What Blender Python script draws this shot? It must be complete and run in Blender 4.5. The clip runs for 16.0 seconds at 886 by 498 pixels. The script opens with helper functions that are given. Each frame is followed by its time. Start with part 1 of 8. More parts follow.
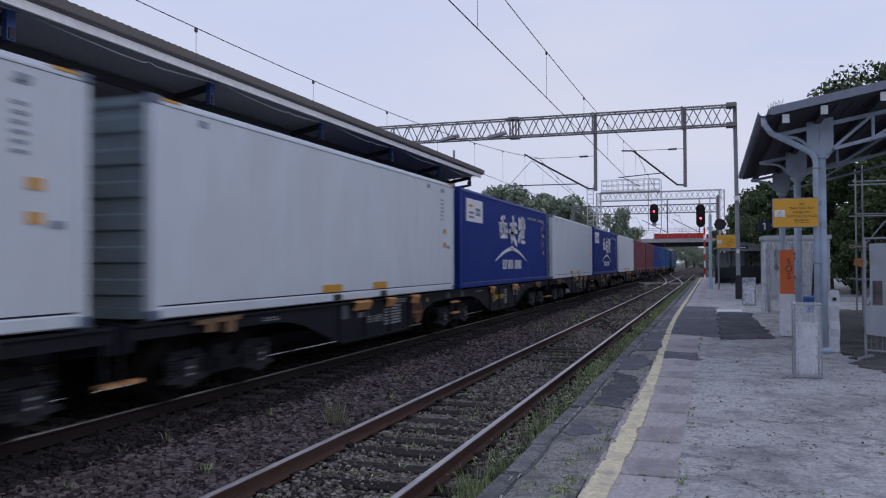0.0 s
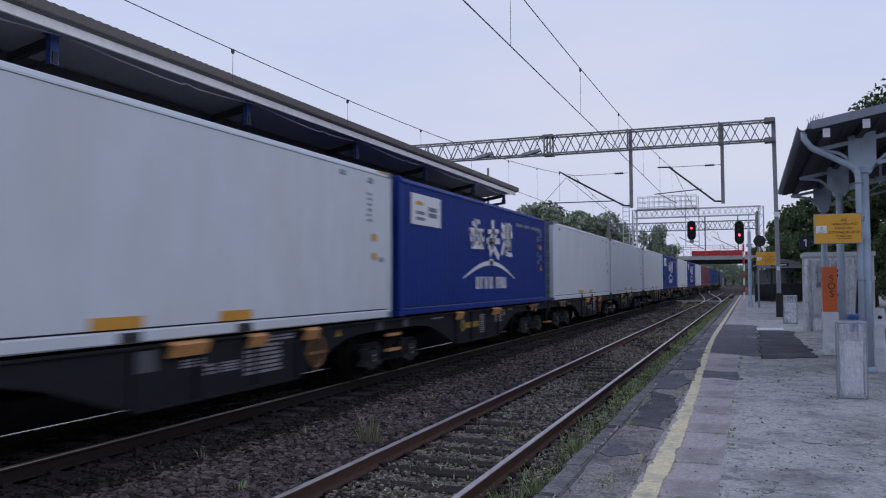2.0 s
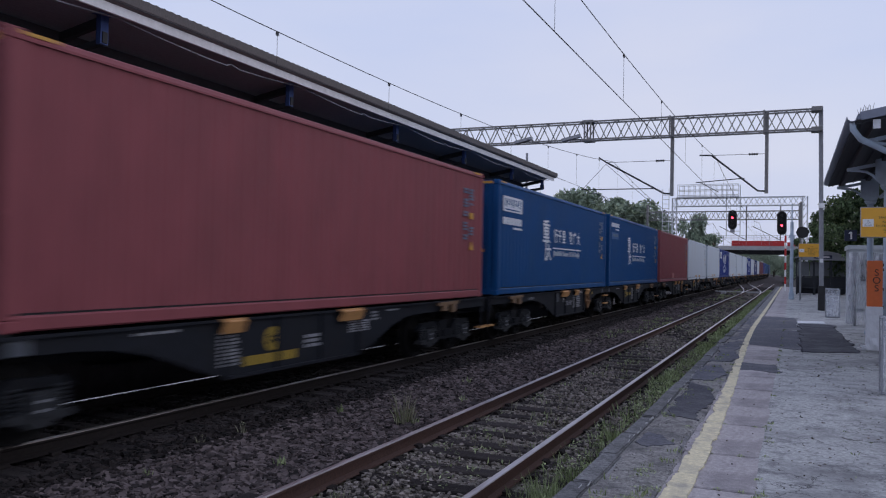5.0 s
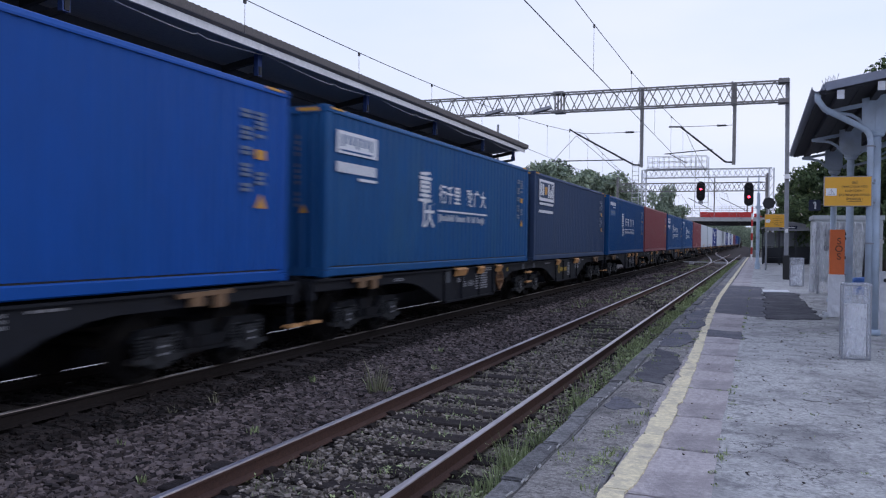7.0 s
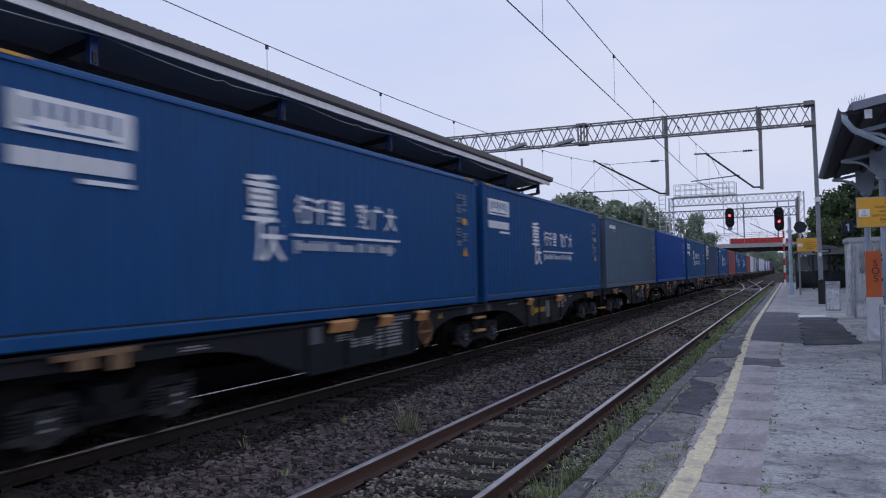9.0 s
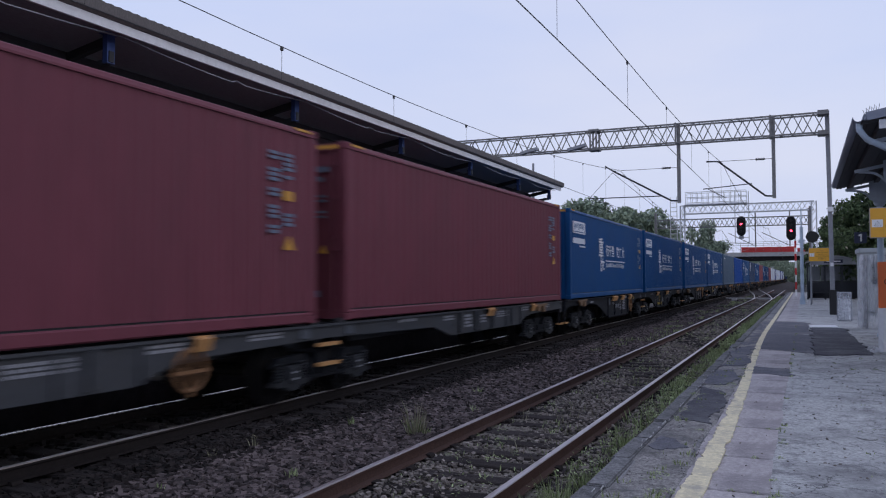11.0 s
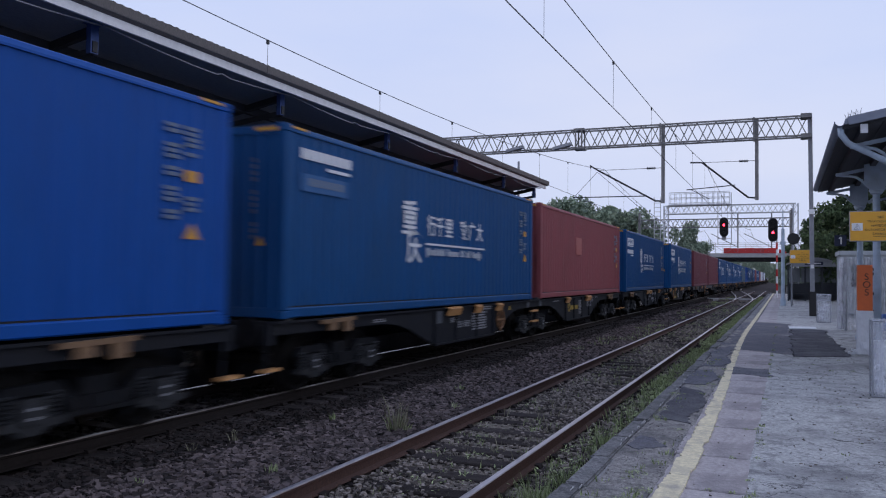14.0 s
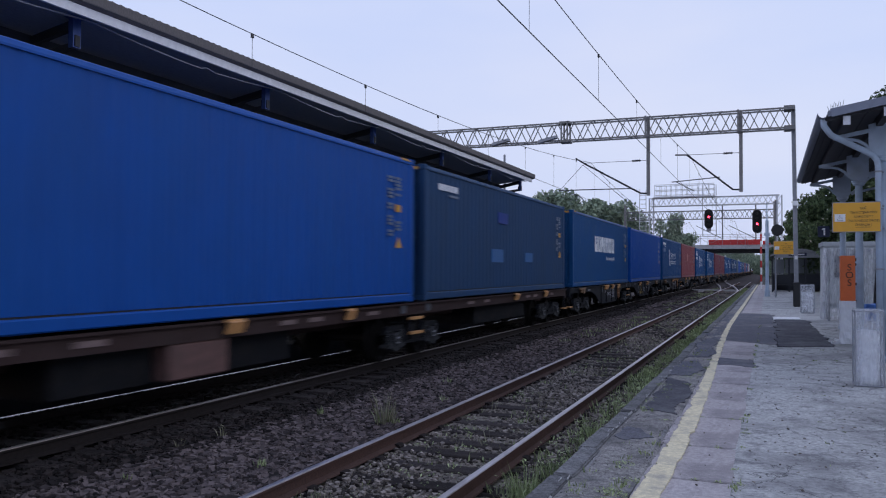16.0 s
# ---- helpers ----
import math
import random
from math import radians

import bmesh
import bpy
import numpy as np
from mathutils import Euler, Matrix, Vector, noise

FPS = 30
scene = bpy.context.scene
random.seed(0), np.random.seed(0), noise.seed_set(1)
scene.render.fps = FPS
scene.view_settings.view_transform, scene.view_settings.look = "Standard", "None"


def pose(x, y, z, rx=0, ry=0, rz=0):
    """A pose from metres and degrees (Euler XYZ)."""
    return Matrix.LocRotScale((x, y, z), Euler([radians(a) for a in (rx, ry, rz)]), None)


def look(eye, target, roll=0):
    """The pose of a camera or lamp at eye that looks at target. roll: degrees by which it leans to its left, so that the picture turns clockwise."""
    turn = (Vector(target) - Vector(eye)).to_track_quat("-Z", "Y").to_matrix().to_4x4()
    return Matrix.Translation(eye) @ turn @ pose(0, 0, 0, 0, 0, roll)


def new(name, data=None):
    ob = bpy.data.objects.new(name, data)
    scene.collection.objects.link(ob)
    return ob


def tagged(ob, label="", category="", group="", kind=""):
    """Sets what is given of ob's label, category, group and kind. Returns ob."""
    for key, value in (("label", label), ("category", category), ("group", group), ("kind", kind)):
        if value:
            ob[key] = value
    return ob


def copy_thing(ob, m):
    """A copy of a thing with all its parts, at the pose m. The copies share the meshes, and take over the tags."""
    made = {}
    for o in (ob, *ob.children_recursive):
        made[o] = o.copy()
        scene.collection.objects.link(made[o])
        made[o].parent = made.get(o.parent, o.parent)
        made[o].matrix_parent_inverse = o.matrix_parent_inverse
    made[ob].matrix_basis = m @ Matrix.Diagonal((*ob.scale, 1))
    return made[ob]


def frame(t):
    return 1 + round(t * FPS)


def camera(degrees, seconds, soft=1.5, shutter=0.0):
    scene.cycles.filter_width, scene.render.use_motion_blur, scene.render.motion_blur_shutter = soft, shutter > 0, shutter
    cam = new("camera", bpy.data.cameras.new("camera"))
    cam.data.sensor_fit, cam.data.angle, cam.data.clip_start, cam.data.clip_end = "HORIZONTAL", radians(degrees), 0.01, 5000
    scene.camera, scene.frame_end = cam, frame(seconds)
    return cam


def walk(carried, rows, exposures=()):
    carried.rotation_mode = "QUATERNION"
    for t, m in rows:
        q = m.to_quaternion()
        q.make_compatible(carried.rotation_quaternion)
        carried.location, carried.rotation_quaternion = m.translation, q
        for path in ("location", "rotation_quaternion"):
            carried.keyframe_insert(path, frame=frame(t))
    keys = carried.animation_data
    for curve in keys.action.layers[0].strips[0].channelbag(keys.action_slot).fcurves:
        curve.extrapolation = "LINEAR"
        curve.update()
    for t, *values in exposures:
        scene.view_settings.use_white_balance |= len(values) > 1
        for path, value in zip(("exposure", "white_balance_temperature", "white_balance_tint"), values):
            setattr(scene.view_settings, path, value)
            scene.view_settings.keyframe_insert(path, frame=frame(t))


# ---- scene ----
# ---- camera ----
cam = camera(58.52, 16.0, 1.15, 0.3)
PATH = [
    (0.0, pose(2.506, 0.011, 1.932, 91.059, 0.207, 18.738)),
    (0.5, pose(2.500, 0.019, 1.951, 91.622, 0.284, 19.087)),
    (1.0, pose(2.497, 0.043, 1.953, 92.048, 0.550, 19.753)),
    (1.5, pose(2.499, 0.043, 1.943, 92.280, 0.760, 20.559)),
    (2.0, pose(2.508, 0.054, 1.927, 92.377, 0.301, 21.259)),
    (2.5, pose(2.502, 0.024, 1.945, 92.305, 0.100, 21.712)),
    (3.0, pose(2.506, 0.046, 1.936, 92.170, -0.060, 22.256)),
    (3.5, pose(2.504, 0.046, 1.937, 92.114, -0.314, 22.628)),
    (4.0, pose(2.500, 0.026, 1.943, 92.132, -0.404, 22.927)),
    (4.2, pose(2.495, 0.015, 1.948, 92.000, -0.457, 23.012)),
    (6.3, pose(2.487, -0.063, 1.923, 89.992, -1.974, 24.937)),
    (6.5, pose(2.500, -0.081, 1.919, 89.944, -1.571, 24.279)),
    (7.0, pose(2.511, -0.042, 1.902, 89.225, -0.790, 21.760)),
    (7.5, pose(2.478, -0.020, 1.912, 88.622, -0.419, 21.354)),
    (8.0, pose(2.484, 0.006, 1.897, 88.637, 0.040, 22.072)),
    (8.5, pose(2.482, 0.025, 1.901, 90.139, 0.633, 22.869)),
    (9.0, pose(2.507, 0.023, 1.892, 91.862, 1.149, 23.795)),
    (11.5, pose(2.502, -0.010, 1.883, 92.092, -0.091, 24.500)),
    (12.0, pose(2.503, -0.013, 1.887, 91.984, -0.286, 24.351)),
    (12.5, pose(2.508, -0.012, 1.889, 91.953, -0.423, 24.114)),
    (13.0, pose(2.508, -0.015, 1.895, 91.937, -0.585, 23.838)),
    (13.5, pose(2.506, -0.000, 1.886, 91.886, -0.600, 23.566)),
    (14.0, pose(2.514, -0.004, 1.892, 91.888, -0.651, 23.314)),
    (14.5, pose(2.514, -0.029, 1.899, 91.786, -0.622, 23.045)),
    (15.0, pose(2.516, -0.028, 1.894, 91.723, -0.297, 22.834)),
    (15.5, pose(2.512, -0.037, 1.896, 91.551, -0.254, 22.575)),
    (16.0, pose(2.513, -0.018, 1.892, 91.428, -0.236, 22.346)),
]
EXPOSURES = [(0.0, 0.0, 6600, 10), (4.2, 0.0, 6500, 10), (6.3, 0.20, 6500, 10), (6.6, 0.31, 6480, 10), (7.0, 0.42, 6450, 10), (7.5, 0.45, 6450, 10), (8.0, 0.42, 6450, 10), (8.5, 0.24, 6450, 10), (9.0, 0.08, 6450, 10), (11.3, 0.08, 6400, 10), (16.0, 0.12, 6250, 10)]
walk(cam, PATH, EXPOSURES)


# ---- light ----
world = bpy.data.worlds.new("dusk_sky")
scene.world = world
world.use_nodes = True
wn, wl = world.node_tree.nodes, world.node_tree.links
wn.clear()
w_out = wn.new("ShaderNodeOutputWorld")
w_bg = wn.new("ShaderNodeBackground")
w_sky = wn.new("ShaderNodeTexSky")
w_sky.sky_type, w_sky.sun_disc = "NISHITA", False
w_sky.sun_elevation, w_sky.sun_rotation = radians(7), radians(250)
w_sky.air_density, w_sky.dust_density, w_sky.ozone_density = 1.0, 2.5, 1.5
w_scale = wn.new("ShaderNodeVectorMath")
w_scale.operation = "SCALE"
w_scale.inputs[3].default_value = 0.22
wl.new(w_sky.outputs[0], w_scale.inputs[0])
# a thin, even evening overcast over the clear sky, with faint soft cloud
w_tc = wn.new("ShaderNodeTexCoord")
w_map = wn.new("ShaderNodeMapping")
w_map.inputs[3].default_value = (1.0, 1.0, 3.2)
w_noise = wn.new("ShaderNodeTexNoise")
w_noise.inputs["Scale"].default_value, w_noise.inputs["Detail"].default_value = 1.6, 5.0
w_ramp = wn.new("ShaderNodeValToRGB")
w_ramp.color_ramp.elements[0].position, w_ramp.color_ramp.elements[1].position = 0.32, 0.72
w_ramp.color_ramp.elements[0].color = (0.540, 0.632, 0.935, 1)
w_ramp.color_ramp.elements[1].color = (0.680, 0.722, 0.925, 1)
w_mix = wn.new("ShaderNodeMix")
w_mix.data_type = "RGBA"
w_mix.inputs[0].default_value = 0.88
wl.new(w_tc.outputs["Generated"], w_map.inputs[0])
wl.new(w_map.outputs[0], w_noise.inputs["Vector"])
wl.new(w_noise.outputs[0], w_ramp.inputs[0])
wl.new(w_scale.outputs[0], w_mix.inputs[6])
wl.new(w_ramp.outputs[0], w_mix.inputs[7])
# paler low over the horizon, deeper blue overhead
w_sep = wn.new("ShaderNodeSeparateXYZ")
w_high = wn.new("ShaderNodeMapRange")
w_high.inputs[1].default_value, w_high.inputs[2].default_value = 0.02, 0.75
w_tint = wn.new("ShaderNodeMix")
w_tint.data_type = "RGBA"
w_tint.inputs[6].default_value, w_tint.inputs[7].default_value = (1.03, 1.0, 0.965, 1), (0.97, 0.985, 1.01, 1)
w_mul = wn.new("ShaderNodeMix")
w_mul.data_type, w_mul.blend_type = "RGBA", "MULTIPLY"
w_mul.inputs[0].default_value = 1.0
wl.new(w_tc.outputs["Generated"], w_sep.inputs[0])
wl.new(w_sep.outputs[2], w_high.inputs[0])
wl.new(w_high.outputs[0], w_tint.inputs[0])
wl.new(w_mix.outputs[2], w_mul.inputs[6])
wl.new(w_tint.outputs[2], w_mul.inputs[7])
wl.new(w_mul.outputs[2], w_bg.inputs[0])
w_bg.inputs[1].default_value = 1.0
wl.new(w_bg.outputs[0], w_out.inputs[0])
sun = new("evening_sun", bpy.data.lights.new("evening_sun", "SUN"))
sun.data.energy, sun.data.angle, sun.data.color = 0.35, radians(25), (1.0, 0.93, 0.88)
sun.matrix_world = look((34, 26, 20), (0, 12, 0))


# ---- materials ----
def mat(name, color, rough=0.6, metal=0.0, grain=18.0, vary=0.18, stain=None, stain_scale=1.3, stain_amount=0.35,
        bump=0.0, bump_scale=60.0, piece=0.0, emit=None, stretch=(1, 1, 1), coat=0.0, spec=0.5, fleck=None, fleck_scale=9.0, crack=None, crack_scale=2.0):
    """A procedural surface: base colour with fine grain, larger stains and relief."""
    m = bpy.data.materials.new(name)
    m.use_nodes = True
    n, l = m.node_tree.nodes, m.node_tree.links
    b = n["Principled BSDF"]
    b.inputs["Roughness"].default_value, b.inputs["Metallic"].default_value = rough, metal
    b.inputs["Specular IOR Level"].default_value = spec
    if coat:
        b.inputs["Coat Weight"].default_value, b.inputs["Coat Roughness"].default_value = coat, 0.25
    tc = n.new("ShaderNodeTexCoord")
    mp = n.new("ShaderNodeMapping")
    mp.inputs[3].default_value = stretch
    l.new(tc.outputs["Object"], mp.inputs[0])

    def noise_tex(scale, detail, rough_n=0.6):
        t = n.new("ShaderNodeTexNoise")
        t.inputs["Scale"].default_value, t.inputs["Detail"].default_value, t.inputs["Roughness"].default_value = scale, detail, rough_n
        l.new(mp.outputs[0], t.inputs["Vector"])
        return t

    def ramp(src, lo, hi, a, c):
        r = n.new("ShaderNodeMapRange")
        r.inputs[1].default_value, r.inputs[2].default_value, r.inputs[3].default_value, r.inputs[4].default_value = lo, hi, a, c
        l.new(src, r.inputs[0])
        return r.outputs[0]

    def mix(kind, fac, a, c):
        x = n.new("ShaderNodeMix")
        x.data_type, x.blend_type = "RGBA", kind
        for sock, v in ((x.inputs[0], fac), (x.inputs[6], a), (x.inputs[7], c)):
            if isinstance(v, (float, int)):
                sock.default_value = v
            elif isinstance(v, tuple):
                sock.default_value = (*v, 1)
            else:
                l.new(v, sock)
        return x.outputs[2]

    fine = noise_tex(grain, 6)
    g = ramp(fine.outputs[0], 0.3, 0.7, 1 - vary, 1 + vary)
    cg = n.new("ShaderNodeCombineColor")
    for i in range(3):
        l.new(g, cg.inputs[i])
    col = mix("MULTIPLY", 1.0, tuple(color), cg.outputs[0])
    if stain is not None:
        big = noise_tex(stain_scale, 7, 0.68)
        col = mix("MIX", ramp(big.outputs[0], 0.48, 0.68, 0.0, stain_amount), col, tuple(stain))
    if fleck is not None:
        mid = noise_tex(fleck_scale, 8, 0.72)
        col = mix("MIX", ramp(mid.outputs[0], 0.52, 0.64, 0.0, 0.75), col, tuple(fleck))
    if crack is not None:
        vo = n.new("ShaderNodeTexVoronoi")
        vo.feature = "DISTANCE_TO_EDGE"
        vo.inputs["Scale"].default_value = crack_scale
        wob = noise_tex(5.0, 4)
        vm = n.new("ShaderNodeVectorMath")
        vm.operation = "MULTIPLY_ADD"
        vm.inputs[1].default_value = (0.30, 0.30, 0.30)
        l.new(wob.outputs[1], vm.inputs[0])
        l.new(mp.outputs[0], vm.inputs[2])
        l.new(vm.outputs[0], vo.inputs["Vector"])
        line = ramp(vo.outputs["Distance"], 0.004, 0.020, 0.85, 0.0)
        here = ramp(noise_tex(0.8, 3).outputs[0], 0.46, 0.58, 0.0, 1.0)
        mm = n.new("ShaderNodeMath")
        mm.operation = "MULTIPLY"
        l.new(line, mm.inputs[0])
        l.new(here, mm.inputs[1])
        col = mix("MIX", mm.outputs[0], col, tuple(crack))
    if piece:
        oi = n.new("ShaderNodeObjectInfo")
        pr = ramp(oi.outputs["Random"], 0, 1, 1 - piece, 1 + piece)
        cp = n.new("ShaderNodeCombineColor")
        for i in range(3):
            l.new(pr, cp.inputs[i])
        col = mix("MULTIPLY", 1.0, col, cp.outputs[0])
    l.new(col, b.inputs["Base Color"])
    l.new(ramp(fine.outputs[0], 0.3, 0.7, max(rough - 0.08, 0.02), min(rough + 0.08, 1)), b.inputs["Roughness"])
    if bump:
        bt = noise_tex(bump_scale, 5)
        bn = n.new("ShaderNodeBump")
        bn.inputs["Strength"].default_value, bn.inputs["Distance"].default_value = bump, 0.02
        l.new(bt.outputs[0], bn.inputs["Height"])
        l.new(bn.outputs[0], b.inputs["Normal"])
    if emit:
        b.inputs["Emission Color"].default_value, b.inputs["Emission Strength"].default_value = (*emit[0], 1), emit[1]
    return m


def island_mat(name, dark, light, rough=0.9, bump=0.3):
    """Loose pieces joined into one mesh, each with a tone of its own."""
    m = bpy.data.materials.new(name)
    m.use_nodes = True
    n, l = m.node_tree.nodes, m.node_tree.links
    b = n["Principled BSDF"]
    b.inputs["Roughness"].default_value = rough
    b.inputs["Specular IOR Level"].default_value = 0.25
    ge = n.new("ShaderNodeNewGeometry")
    r = n.new("ShaderNodeValToRGB")
    r.color_ramp.elements[0].color, r.color_ramp.elements[1].color = (*dark, 1), (*light, 1)
    l.new(ge.outputs["Random Per Island"], r.inputs[0])
    l.new(r.outputs[0], b.inputs["Base Color"])
    return m


def clear_film(name, tint, alpha, rough=0.2):
    """Thin cloudy plastic film: part of the light goes through it."""
    m = bpy.data.materials.new(name)
    m.use_nodes = True
    n, l = m.node_tree.nodes, m.node_tree.links
    b = n["Principled BSDF"]
    b.inputs["Base Color"].default_value, b.inputs["Roughness"].default_value = (*tint, 1), rough
    tr = n.new("ShaderNodeBsdfTransparent")
    mx = n.new("ShaderNodeMixShader")
    t = n.new("ShaderNodeTexNoise")
    t.inputs["Scale"].default_value, t.inputs["Detail"].default_value = 7.0, 6.0
    mr = n.new("ShaderNodeMapRange")
    mr.inputs[1].default_value, mr.inputs[2].default_value = 0.3, 0.7
    mr.inputs[3].default_value, mr.inputs[4].default_value = alpha - 0.2, alpha + 0.2
    l.new(t.outputs[0], mr.inputs[0])
    l.new(mr.outputs[0], mx.inputs[0])
    l.new(tr.outputs[0], mx.inputs[1])
    l.new(b.outputs[0], mx.inputs[2])
    bn = n.new("ShaderNodeBump")
    bn.inputs["Strength"].default_value, bn.inputs["Distance"].default_value = 0.6, 0.03
    l.new(t.outputs[0], bn.inputs["Height"])
    l.new(bn.outputs[0], b.inputs["Normal"])
    l.new(mx.outputs[0], n["Material Output"].inputs[0])
    return m


M_SOIL = mat("soil", (0.060, 0.052, 0.045), 0.95, grain=9, vary=0.3, stain=(0.05, 0.07, 0.03), stain_scale=0.25, bump=0.6, bump_scale=25)
M_BED = mat("ballast_bed", (0.058, 0.048, 0.047), 0.95, spec=0.1, grain=26, vary=0.5, stain=(0.034, 0.028, 0.027), stain_scale=0.7, bump=1.0, bump_scale=24)
M_STONE = island_mat("ballast_stone", (0.008, 0.0065, 0.0065), (0.162, 0.128, 0.124))
# dust and oil tones, taken further down to paint in the train's shadow
M_STONE_DUSTY_SHADED = island_mat("dusty_shaded_ballast_stone", (0.005, 0.004, 0.004), (0.038, 0.029, 0.027))
M_STONE_OILY_SHADED = island_mat("oily_shaded_ballast_stone", (0.005, 0.004, 0.004), (0.022, 0.018, 0.018))
M_STONE_OLD = island_mat("old_ballast_stone", (0.024, 0.020, 0.018), (0.30, 0.258, 0.228))
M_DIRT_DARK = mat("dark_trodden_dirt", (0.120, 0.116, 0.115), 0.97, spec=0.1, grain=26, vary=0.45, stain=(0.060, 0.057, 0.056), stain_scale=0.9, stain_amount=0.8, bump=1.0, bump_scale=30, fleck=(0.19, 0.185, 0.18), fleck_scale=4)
M_GRIT_STONE = island_mat("edge_grit_stone", (0.06, 0.057, 0.055), (0.30, 0.285, 0.28))
M_DIRT = mat("fouled_ballast_dirt", (0.185, 0.167, 0.140), 0.95, spec=0.1, grain=30, vary=0.6, stain=(0.024, 0.020, 0.020), stain_scale=2.6, stain_amount=0.8, bump=0.9, bump_scale=35)
M_SLEEPER = mat("weathered_sleeper_wood", (0.040, 0.034, 0.034), 0.95, spec=0.08, grain=30, vary=0.45, stain=(0.052, 0.044, 0.040), stain_scale=2.2, stain_amount=0.9, bump=0.7, bump_scale=40, piece=0.35, stretch=(0.25, 3, 1))
M_RAIL = mat("rusty_rail", (0.074, 0.042, 0.034), 0.85, 0.1, spec=0.2, grain=40, vary=0.3, stain=(0.05, 0.03, 0.027), stain_scale=4, bump=0.3)
M_RAIL_TOP = mat("polished_rail_head", (0.52, 0.48, 0.49), 0.38, 0.85, grain=30, vary=0.15, stain=(0.15, 0.09, 0.07), stain_scale=3, stain_amount=0.5, stretch=(1, 0.1, 1))
M_RAIL_SHINE = mat("shining_rail_head", (0.50, 0.46, 0.43), 0.26, 1.0, vary=0.05)
# near running rail: worn head, darkened to paint the wagon's dark reflection
M_RAIL_SHADED = mat("shaded_rail_head", (0.24, 0.21, 0.20), 0.42, 0.8, grain=30, vary=0.3, stain=(0.08, 0.06, 0.05), stain_scale=2, stain_amount=0.7, stretch=(1, 0.15, 1))
M_RAIL_DARK = mat("dark_rail_web", (0.018, 0.014, 0.013), 0.9, 0.0, vary=0.3, spec=0.15)
M_PLATFORM = mat("worn_platform_asphalt", (0.410, 0.406, 0.396), 0.95, spec=0.2, grain=24, vary=0.42, stain=(0.15, 0.147, 0.152), stain_scale=0.75, stain_amount=0.8, bump=1.0, bump_scale=26, fleck=(0.150, 0.147, 0.155), fleck_scale=4.2, crack=(0.07, 0.068, 0.07), crack_scale=2.6)
M_SLAB = mat("pinkish_concrete_slab", (0.405, 0.368, 0.368), 0.95, spec=0.2, grain=26, vary=0.22, stain=(0.150, 0.138, 0.148), stain_scale=1.3, stain_amount=0.7, bump=0.6, bump_scale=50, piece=0.12, fleck=(0.280, 0.252, 0.255), fleck_scale=5)
M_GRIT = mat("dirty_crumbled_edge", (0.270, 0.255, 0.242), 0.97, spec=0.15, grain=34, vary=0.5, stain=(0.085, 0.082, 0.090), stain_scale=1.5, stain_amount=0.95, bump=1.0, bump_scale=40, fleck=(0.105, 0.098, 0.095), fleck_scale=7)
M_GREY_SLAB = mat("grey_cracked_slab", (0.205, 0.200, 0.205), 0.92, grain=26, vary=0.38, stain=(0.10, 0.096, 0.105), stain_scale=1.5, stain_amount=0.8, bump=0.6, bump_scale=40, piece=0.12, fleck=(0.11, 0.105, 0.10), fleck_scale=6, crack=(0.05, 0.05, 0.05), crack_scale=3.5)
M_CURB = mat("platform_edge_concrete", (0.165, 0.163, 0.166), 0.95, spec=0.2, grain=30, vary=0.5, stain=(0.070, 0.069, 0.070), stain_scale=3.2, stain_amount=0.85, bump=0.9, fleck=(0.225, 0.222, 0.22), fleck_scale=8, piece=0.2)
M_CHIP = mat("fresh_concrete_chip", (0.36, 0.355, 0.35), 0.95, spec=0.2, grain=40, vary=0.3)
M_PATCH = mat("dark_asphalt_patch", (0.118, 0.117, 0.138), 0.95, spec=0.2, grain=30, vary=0.5, stain=(0.22, 0.215, 0.22), stain_scale=1.1, stain_amount=0.85, bump=0.8, bump_scale=60, fleck=(0.150, 0.147, 0.158), fleck_scale=5)
M_PATCH_NEW = mat("new_dark_asphalt_patch", (0.074, 0.073, 0.086), 0.95, spec=0.2, grain=30, vary=0.5, stain=(0.16, 0.157, 0.165), stain_scale=1.2, stain_amount=0.8, bump=0.8, bump_scale=60)
M_YELLOW_LINE = mat("worn_yellow_paint", (0.70, 0.62, 0.425), 0.92, spec=0.2, grain=25, vary=0.2, stain=(0.40, 0.36, 0.30), stain_scale=5, stain_amount=0.95, bump=0.5, fleck=(0.56, 0.50, 0.36), fleck_scale=11)
M_WHITE_LINE = mat("worn_white_paint", (0.68, 0.68, 0.69), 0.85, grain=25, vary=0.12)
M_GRASS = island_mat("grass_blade", (0.10, 0.128, 0.052), (0.43, 0.50, 0.25), 0.9)
M_WEED = island_mat("weed_leaf", (0.13, 0.155, 0.070), (0.44, 0.51, 0.26), 0.85)
M_STRAW = island_mat("dry_grass", (0.14, 0.13, 0.08), (0.30, 0.29, 0.20), 0.85)
M_LEAF = island_mat("tree_leaf", (0.022, 0.042, 0.020), (0.125, 0.175, 0.078), 0.7)
# paler than near leaves: the haze of distance is mixed into this colour
M_LEAF_HAZED = island_mat("haze_paled_far_leaf", (0.13, 0.17, 0.13), (0.40, 0.47, 0.33), 0.8)
M_BLOSSOM = island_mat("pale_blossom", (0.22, 0.22, 0.17), (0.38, 0.37, 0.30), 0.8)
M_BARK = mat("bark", (0.07, 0.055, 0.045), 0.95, grain=20, vary=0.35, bump=0.8, bump_scale=20)
M_STEEL_GREY = mat("galvanised_steel", (0.30, 0.31, 0.34), 0.55, 0.35, grain=12, vary=0.15, stain=(0.2, 0.2, 0.22), stain_scale=3)
M_STEEL_PALE = mat("pale_galvanised_steel", (0.55, 0.56, 0.58), 0.6, 0.1, grain=12, vary=0.1)
